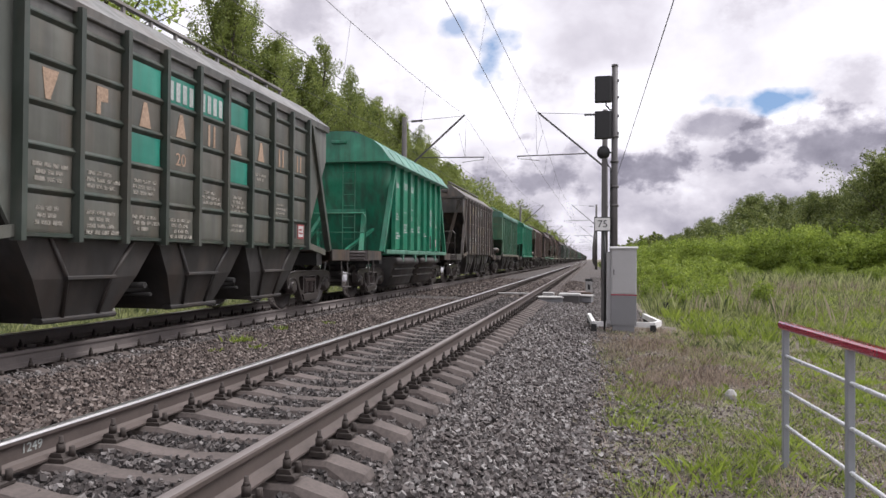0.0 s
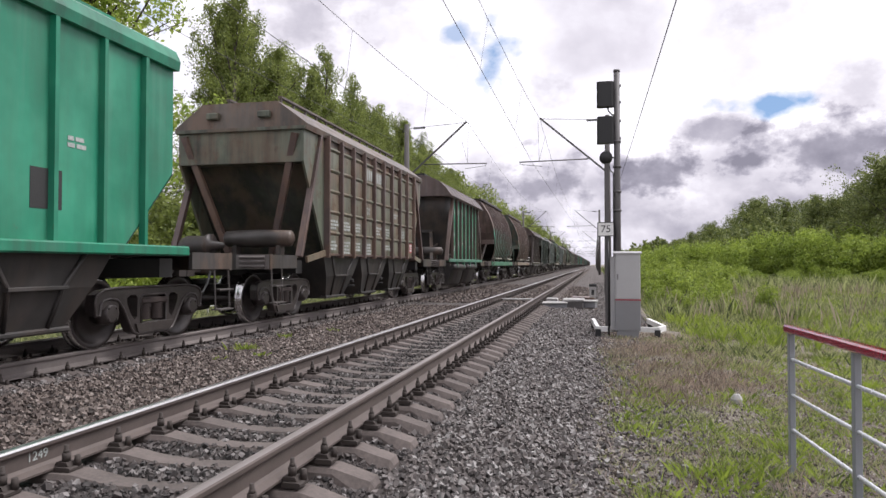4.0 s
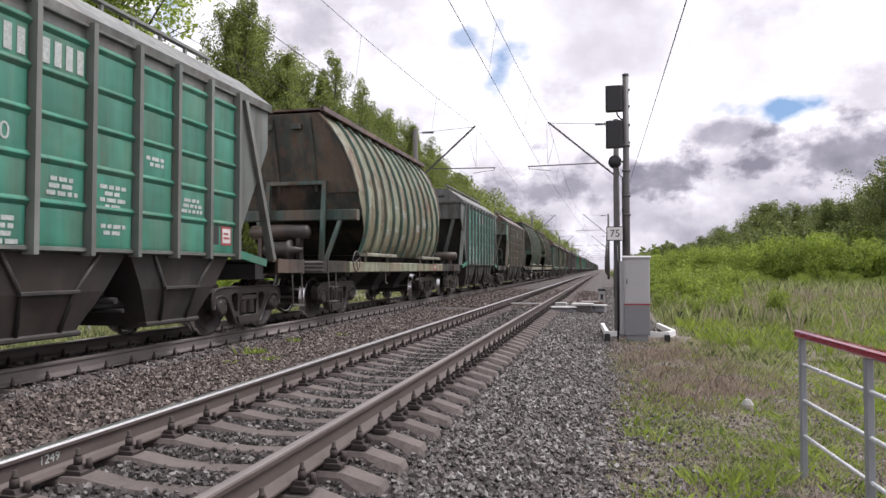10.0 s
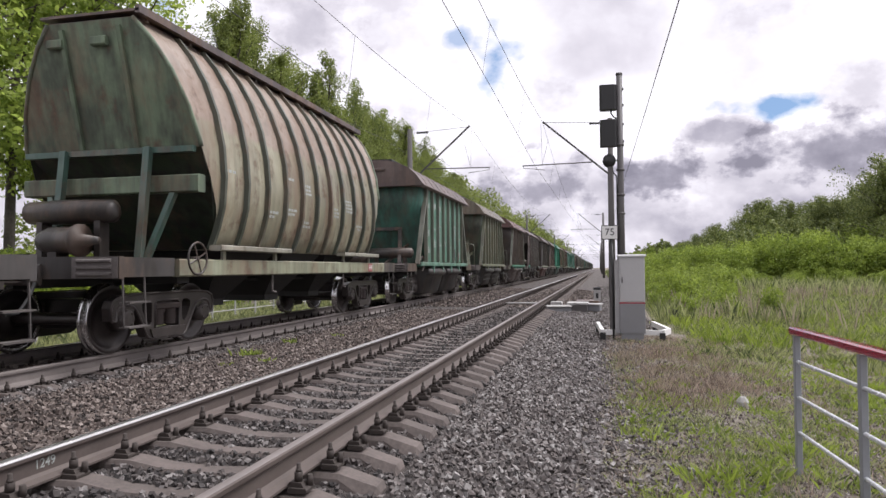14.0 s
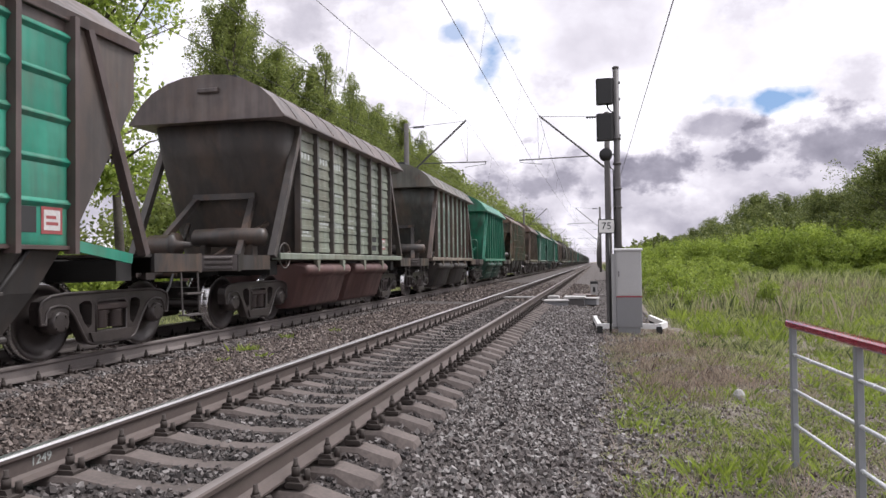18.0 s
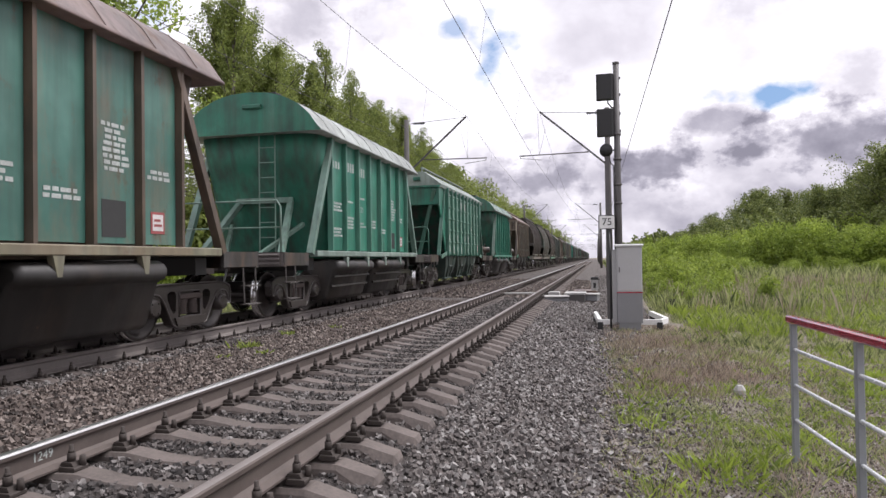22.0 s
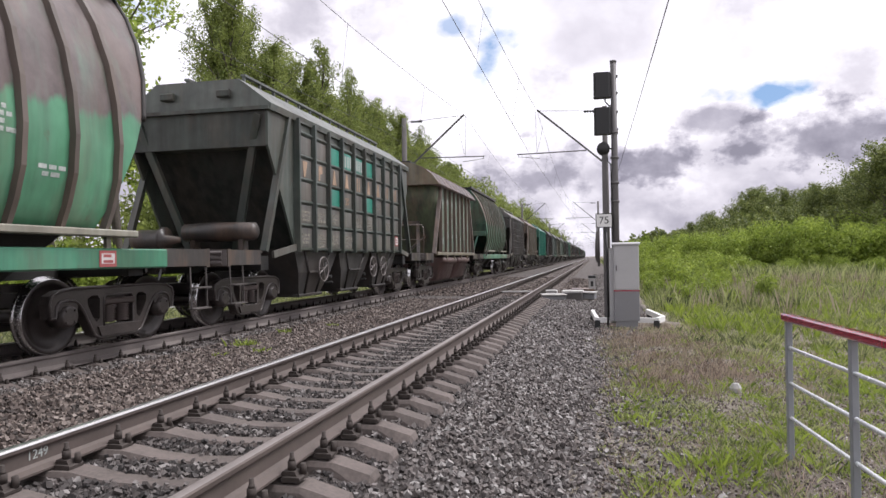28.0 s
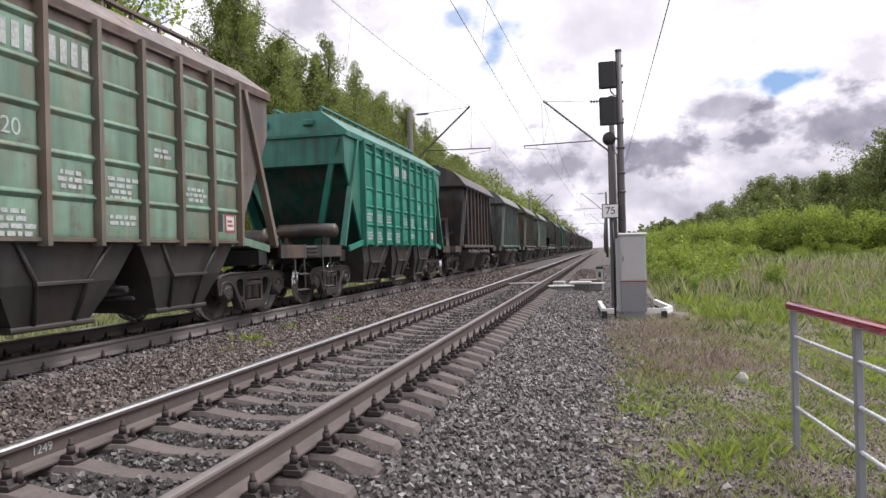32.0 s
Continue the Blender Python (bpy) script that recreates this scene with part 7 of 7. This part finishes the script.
def make_trees():
    near = [tree_mesh(s, 22.0, 4.6, 0.28, 12500, 0.145, L_BIRCH) for s in (1, 2, 3, 4)]
    spots = []
    # the near group behind the far track, its crowns meeting
    y = 15.0
    while y < 34.0:
        spots.append((-23.5 + random.uniform(-1.6, 1.2), y, random.uniform(0.9, 1.08)))
        y += random.uniform(2.4, 3.4)
    stand(near, "birch_tree", "slender birch tree in fresh leaf behind the far track", "tree", "trees behind the far track", spots, L_BIRCH)
    mid = [tree_mesh(s, 16.0, spread, 0.08, 22000, 0.064, L_EDGE) for s, spread in ((11, 2.1), (12, 3.2), (13, 2.5), (14, 3.7), (15, 2.0), (16, 2.9))]
    # a tall clump, then the unbroken edge of the wood
    spots = [(-23.2, 44.6, 1.34), (-24.2, 46.2, 1.36), (-22.8, 47.4, 1.28), (-23.8, 48.9, 1.3), (-22.9, 50.4, 1.22), (-23.8, 51.8, 1.22), (-22.8, 53.2, 1.16), (-23.4, 55.0, 1.18), (-25.5, 48.0, 1.28), (-25.5, 50.8, 1.22), (-25.6, 53.4, 1.22)]
    for x0, y0, gap in ((-23.3, 56.6, 1.3), (-25.4, 55.5, 1.6), (-28.5, 57.0, 2.2)):
        y = y0
        while y < 135:
            spots.append((x0 + random.uniform(-1.0, 1.0), y, random.uniform(1.02, 1.34)))
            y += gap * random.uniform(0.75, 1.3) * (1 + (y - 36) / 130)
    stand(mid, "woodland_tree", "leafy tree at the edge of the wood along the line", "tree", "wood behind the far track", spots, L_EDGE)
    # the wood runs on along the line as one mass
    def far_wood(name, label, xs, y0, y1, step, h, seed, leaf, per, size):
        rng = np.random.default_rng(seed)
        cs, rs = [], []
        y = y0
        while y < y1:
            x = rng.uniform(*xs(y))
            hh = h(y) * rng.uniform(0.75, 1.15)
            g = float(ground_height(x, y))
            for k in range(9):
                f = rng.uniform(0.12, 0.97)
                cs.append((x + rng.normal() * 1.2, y + rng.normal() * 1.2, g + hh * f))
                rs.append(hh * 0.15 * (1.2 - 0.85 * f) + 0.25)
            y += step(y)
        v, f = leaf_cloud(rng, np.array(cs), np.array(rs), per * len(cs), size, 1.0)
        tagged(new(name, raw_mesh(name, v, f, leaf)), label, "woodland", kind="stuff")
    far_wood("wood_depth", "dense leafy growth between the trees of the wood", lambda y: (-31, -25), 52, 132, lambda y: 0.42, lambda y: 17.0, 27, L_EDGE, 90, 0.12)
    far_wood("far_wood", "dense green wood stretching along the far side of the line", lambda y: (-31, -22), 128, 640, lambda y: 1.0 + y / 300, lambda y: 20.5, 21, L_EDGE, 66, 0.36)
    far_wood("understorey", "low leafy growth under the trees behind the far track", lambda y: (-36, -25), 8, 130, lambda y: 0.6, lambda y: 3.0 if y < 38 else 8.0, 22, L_EDGE, 70, 0.17)
    far_wood("bank_growth", "bright low growth before the wood behind the train", lambda y: (-27, -21.5), 8, 44, lambda y: 0.35, lambda y: 3.0, 28, L_BUSH, 60, 0.12)
    # the rise on the right with its wood: a ragged edge that runs down towards the distance
    hill = [tree_mesh(s, 9.0, 2.9, 0.05, 12000, 0.085, L_WOOD) for s in (16, 17, 18, 19)]
    edge_y = [40, 55, 62, 75, 85, 100, 125, 170, 240]
    edge_x = [22.6, 22.6, 21.9, 21.2, 19.5, 18.0, 18.1, 17.2, 14.9]
    edge_z = [7.6, 8.0, 7.7, 7.9, 8.3, 7.0, 5.9, 5.4, 5.2]
    spots = []
    for i in range(120):
        y = 64 + 120 * ((i + random.random()) / 120) ** 1.2
        back = random.uniform(0, 1) ** 1.3 * 13
        x = float(np.interp(y, edge_y, edge_x)) + back + random.uniform(-0.6, 1.0)
        g = float(ground_height(x, y))
        tall = (float(np.interp(y, edge_y, edge_z)) - g) * random.uniform(0.72, 1.06) + 0.06 * back
        spots.append((x, y, tall / 9.0))
    spots += [(26.0, 62.0, 1.16), (27.2, 63.5, 1.22), (27.4, 66.0, 1.14)]      # three tall ones where the wood comes nearest
    stand(hill, "woodland_tree", "leafy tree on the rise beyond the bushes", "tree", "wood on the rise", spots, L_WOOD)
    far_wood("hill_wood", "leafy wood running on along the rise", lambda y: (17 + 0.0 * y, 40 + 0.2 * (y - 100)), 150, 330, lambda y: 0.8, lambda y: 7.4, 23, L_WOOD, 46, 0.4)
    far_wood("slope_growth", "young green growth on the slope below the wood", lambda y: (0.17 * y + 3.0, 0.36 * y + 5.0), 66, 160, lambda y: 0.26, lambda y: 4.6 + 0.012 * y, 26, L_WOOD, 90, 0.15)
    far_wood("low_growth", "low green growth at the foot of the rise", lambda y: (6.2 + 0.02 * y, 10 + 0.09 * y), 70, 320, lambda y: 0.7 + y / 300, lambda y: 2.6 + 0.006 * y, 25, L_BUSH, 90, 0.15)
    far_wood("distant_wood", "far green tree line beside the track", lambda y: (12 + 0.01 * y, 40 + 0.05 * y), 230, 700, lambda y: 2.0, lambda y: 6.5, 24, L_WOOD, 60, 0.7)


def bush_mesh(seed, h, count, size, leaf):
    rng = np.random.default_rng(seed)
    s = Shape()
    cs, rs = [], []
    for i in range(9):
        a, r = rng.uniform(0, 6.28), rng.uniform(0.1, 0.55) * h
        z = h * rng.uniform(0.35, 0.88)
        s.tube((0.1 * math.cos(a), 0.1 * math.sin(a), -0.1), (r * math.cos(a), r * math.sin(a), z), 0.022, 5, 0.006)
        cs.append((r * math.cos(a), r * math.sin(a), z))
        rs.append(h * rng.uniform(0.16, 0.3))
        cs.append((r * 0.6 * math.cos(a), r * 0.6 * math.sin(a), z * 0.55))
        rs.append(h * rng.uniform(0.18, 0.28))
    v, f = leaf_cloud(rng, np.array(cs), np.array(rs), count, size)
    return s.mesh("trunk", M_BARK), raw_mesh("crown", v, f, leaf)


def make_bushes():
    kinds = [bush_mesh(s, 3.3, 4600, 0.075, L_BUSH) for s in (31, 32, 33, 34, 35, 36)]
    rng = random.Random(8)
    spots = []
    # a thicket with a clear front edge, ranks behind it, thinning out along the line
    for i in range(46):
        f = (i + 0.6 * rng.random()) / 46
        x = 10.0 + 27.0 * f
        spots.append((x, 61.0 - 4.5 * f + rng.uniform(-1.2, 1.2), rng.uniform(1.08, 1.38) * (0.8 + 0.35 * f)))
    for i in range(96):
        y = 63.0 + 32.0 * ((i + rng.random()) / 96) ** 1.2
        x = 0.07 * y + 2.6 + rng.random() * (0.36 * y + 2.0)
        spots.append((x, y, rng.uniform(0.95, 1.3) * min(1.15, 0.75 + 0.025 * max(0.0, x - 6))))
    for i, (x, y, sc) in enumerate(spots):
        t = empty("bush")
        trunk, crown = kinds[i % 6]
        part("stem", trunk, M_BARK, t)
        part("crown", crown, L_BUSH, t)
        t.matrix_basis = pose(x, y, float(ground_height(x, y)), 0, 0, rng.uniform(0, 360)) @ Matrix.Diagonal((sc, sc, sc * rng.uniform(0.88, 1.12), 1))
        tagged(t, "bright green leafy bush at the foot of the rise", "bush", "bushes beside the meadow")
    for i in range(34):
        f = (i + rng.random()) / 34
        x = 9.0 + 26.0 * f
        y = 56.5 - 4.5 * f + rng.uniform(-2.5, 1.5)
        t = empty("bush")
        trunk, crown = kinds[i % 6]
        part("stem", trunk, M_BARK, t)
        part("crown", crown, L_BUSH, t)
        sc = rng.uniform(0.22, 0.62)
        t.matrix_basis = pose(x, y, float(ground_height(x, y)) - 0.25 * sc, 0, 0, rng.uniform(0, 360)) @ Matrix.Diagonal((sc * 1.2, sc * 1.2, sc, 1))
        tagged(t, "low young bush before the thicket", "bush", "bushes beside the meadow")
    small = [bush_mesh(s, 1.25, 1500, 0.052, L_BUSH) for s in (41, 42, 43, 44)]
    for i, (x, y, sc) in enumerate([(5.6, 26, 0.9), (6.4, 25, 1.0), (7.2, 26.5, 1.1), (8.0, 24.0, 0.95), (6.2, 30, 1.2), (7.8, 31, 1.2), (5.2, 33, 1.2), (6.6, 37, 1.4), (8.8, 36, 1.4), (5.4, 42, 1.5), (7.5, 45, 1.7), (10, 43, 1.6),
                                    (6, 52, 1.9), (9, 55, 2), (13, 52, 1.8), (7, 66, 2.3), (11, 70, 2.4), (15, 62, 2.2), (8, 84, 2.6), (13, 88, 2.6), (9, 104, 3), (14, 110, 3),
                                    (5.0, 21.5, 0.55), (5.6, 23.2, 0.7), (6.9, 22.4, 0.5), (4.9, 27.5, 0.9), (5.3, 29.5, 1.1), (4.8, 31.5, 1.0), (5.8, 35.0, 1.3), (6.9, 33.4, 1.1), (8.2, 39.5, 1.4), (9.3, 46.0, 1.5), (9.0, 33.5, 0.8)]):
        t = empty("bush")
        trunk, crown = small[i % 4]
        sc *= rng.uniform(0.6, 0.95)
        part("stem", trunk, M_BARK, t)
        part("crown", crown, L_BUSH, t)
        t.matrix_basis = pose(x, y, float(ground_height(x, y)), 0, 0, rng.uniform(0, 360)) @ Matrix.Diagonal((sc, sc, sc, 1))
        tagged(t, "low green bush in the rough meadow", "bush", "low bushes in the meadow")


def blades(name, label, leaf, spots, per, h, lean, width, seed, cat="grass"):
    """Tufts of narrow blades: spots of (x, y, size)."""
    rng = np.random.default_rng(seed)
    spots = np.asarray(spots, float)
    n = len(spots) * per
    k = np.repeat(np.arange(len(spots)), per)
    r = np.abs(rng.normal(0, 0.09, n)) * spots[k, 2]
    a = rng.uniform(0, 6.283, n)
    x, y = spots[k, 0] + r * np.cos(a), spots[k, 1] + r * np.sin(a)
    z = np.maximum(ground_height(x, y), np.interp(x, [p[0] for p in BED], [p[1] for p in BED], left=-9, right=-9)) - 0.01
    hh = h * spots[k, 2] * rng.uniform(0.45, 1.2, n)
    b = a + rng.normal(0, 0.7, n)
    out = lean * hh * rng.uniform(0.2, 1.2, n)
    w = width * rng.uniform(0.7, 1.3, n)
    c = rng.uniform(0, 6.283, n)
    wx, wy = w * np.cos(c), w * np.sin(c)
    dx, dy = np.cos(b), np.sin(b)
    v = np.stack([np.stack([x - wx, y - wy, z], 1), np.stack([x + wx, y + wy, z], 1),
                  np.stack([x + wx * 0.7 + dx * out * 0.4, y + wy * 0.7 + dy * out * 0.4, z + hh * 0.6], 1),
                  np.stack([x + dx * out, y + dy * out, z + hh], 1)], 1).reshape(-1, 3)
    f = np.arange(4 * n).reshape(-1, 4)
    tagged(new(name, raw_mesh(name, v, f, leaf)), label, cat, kind="stuff")


def make_grass():
    rng = np.random.default_rng(77)
    def patch(n, x0, x1, y0, y1, thr, k=0.9, s0=0.6, s1=1.3):
        x, y = rng.uniform(x0, x1, n), rng.uniform(y0, y1, n)
        x = x + 0.32 * np.array([noise.noise(Vector((1.0, b * 0.9, 7.0))) + 0.5 * noise.noise(Vector((2.0, b * 3.0, 7.0))) for b in y])
        d = np.array([noise.noise(Vector((a * k, b * k, 4.0))) for a, b in zip(x, y)])
        keep = d > thr
        return np.stack([x[keep], y[keep], rng.uniform(s0, s1, keep.sum())], 1)
    def mingle(spots, k, thr):
        """Thin the spots out again by a finer pattern."""
        d = np.array([noise.noise(Vector((a * k, b * k, 9.0))) for a, b, c in spots])
        return spots[d > thr]
    def dry(spots, share):
        """Thin the spots out on the dry ground beside the cabinet."""
        away = ((spots[:, 0] - 3.9) / 0.8) ** 2 + ((spots[:, 1] - 11.0) / 3.0) ** 2
        return spots[rng.uniform(0, 1, len(spots)) > share * np.clip(1.6 - away, 0, 1)]
    blades("grass", "short fresh green grass in patches on bare stony soil", L_GRASS, dry(mingle(patch(9000, 2.85, 7.8, 3.4, 13, -0.25, 0.8, 0.4, 1.1), 3.6, 0.05), 0.75), 16, 0.05, 0.9, 0.0026, 1)
    blades("grass_tufts", "thick tufts of bright green grass on the soil", L_GRASS, dry(mingle(patch(3400, 2.95, 7.8, 3.4, 15.5, -0.3, 0.7, 0.4, 1.5), 3.4, 0.02), 0.85), 26, 0.06, 0.9, 0.0034, 18)
    blades("weed_tufts", "leafy rosettes of light green weeds on the soil", L_BUSH, dry(mingle(patch(1500, 3.0, 7.8, 3.4, 13, -0.1, 0.9, 0.6, 1.7), 3.0, 0.0), 0.8), 16, 0.075, 1.0, 0.009, 19, "weeds")
    blades("grass", "sparse grass on trodden soil behind the railing", L_GRASS, patch(3000, 2.9, 14, -10, 3.6, -0.1, 0.6), 12, 0.09, 0.8, 0.005, 16)
    blades("grass", "green grass between the meadow and the railing", L_GRASS, patch(3600, 5.5, 16, 15, 31, -9.0), 12, 0.17, 0.7, 0.006, 17)
    blades("weeds", "small light green weeds scattered over the soil", L_BUSH, dry(mingle(patch(5200, 2.8, 7.8, 3.4, 12, -0.2, 1.1), 4.5, 0.08), 0.6), 16, 0.045, 1.2, 0.0058, 13, "weeds")
    blades("grass", "rough meadow grass beside the line", L_GRASS, mingle(patch(7000, 4.3, 15, 11.2, 27, -0.2, 0.6, 0.4, 1.4), 1.8, -0.02), 18, 0.13, 0.7, 0.0045, 2)
    blades("tall_grass", "tall pale grass and reeds before the bushes", L_GRASS, patch(700, 4.4, 8.2, 19.5, 34, 0.05, 0.9), 12, 0.5, 0.4, 0.006, 14)
    blades("tall_grass", "dry pale reeds before the bushes", L_DRY, patch(160, 4.4, 8.5, 19.5, 34, 0.0, 0.8), 7, 0.6, 0.25, 0.004, 15)
    blades("grass", "tall green meadow grass", L_GRASS, patch(6200, 4.2, 24, 24, 62, -0.25, 0.3), 12, 0.3, 0.6, 0.012, 3)
    blades("grass", "tall green meadow grass far off", L_GRASS, patch(4200, 4.2, 30, 60, 170, -0.4, 0.2), 7, 0.9, 0.5, 0.05, 4)
    blades("dry_grass", "dry brown grass stalks near the cabinet", L_DRY, mingle(patch(2200, 2.9, 5.2, 8.0, 16, -0.3, 0.5), 2.4, 0.02), 10, 0.10, 0.6, 0.0026, 5)
    blades("dry_grass", "thin reddish-brown stalks on the bare soil", L_BROWN, mingle(patch(4200, 2.85, 7.5, 3.6, 17, -0.25, 0.45), 3.4, 0.1), 9, 0.09, 0.45, 0.0020, 12)
    blades("dry_grass", "fine reddish dry grass on bare ground", L_BROWN, patch(900, 3.2, 4.7, 8.4, 14.0, -0.1, 0.8, 0.5, 1.4), 9, 0.10, 0.5, 0.0020, 22)
    blades("dry_grass", "dry brown stalks standing in the meadow", L_DRY, patch(800, 7.0, 20, 17, 44, 0.0, 0.35, 0.4, 1.3), 8, 0.65, 0.25, 0.005, 6)
    blades("meadow_weeds", "knee-high green weeds in the rough meadow", L_BUSH, mingle(patch(5000, 4.6, 18, 13.5, 44, -0.25, 0.35, 0.4, 1.5), 1.2, -0.05), 16, 0.22, 0.6, 0.008, 20, "weeds")
    blades("meadow_weeds", "tall weeds and stalks along the foot of the thicket", L_GRASS, patch(1500, 7, 32, 42, 60, -0.2, 0.3, 0.5, 1.5), 12, 0.7, 0.4, 0.022, 21, "weeds")
    blades("broadleaf_weeds", "broad-leaved weeds among the grass", L_BUSH, patch(200, 3.0, 6.5, 4.0, 13, 0.12, 0.8, 0.7, 1.4), 14, 0.085, 1.1, 0.012, 7, "weeds")
    blades("track_weeds", "small green weeds growing in the ballast", L_BUSH, [(-2.78, 9.9, 1.1), (-2.7, 10.0, 0.8), (-2.9, 11.7, 0.8), (-2.2, 9.4, 0.6), (-2.6, 8.9, 0.5), (-2.55, 13.2, 0.6)], 46, 0.15, 0.9, 0.012, 8, "weeds")
    blades("bank_grass", "bright green grass on the bank behind the train", L_GRASS, patch(5200, -20, -8.4, 8, 40, -0.6, 0.3), 9, 0.3, 0.6, 0.016, 9)
    blades("bank_grass", "bright green grass on the bank farther along", L_GRASS, patch(2600, -20, -8.4, 40, 130, -0.6, 0.3), 8, 0.5, 0.6, 0.05, 10)


make_trees()
make_bushes()
make_grass()


# ---- the train, then the pieces of the tracks and the loose stones ----
make_train()
NEAR = make_track(0.0, PHASE_NEAR, "railway_track_near", "railway track on concrete sleepers in grey ballast", True)
make_track(-TRACK, PHASE_FAR, "railway_track_far", "railway track under the train on half-buried sleepers", False)
make_stones(BED)
words("1249", 0.085, M_MARK, "rail_figure", NEAR, Matrix.Translation((-0.7845, 3.71, -0.088)) @ Euler((math.pi / 2, 0, math.pi / 2)).to_matrix().to_4x4())
motions()
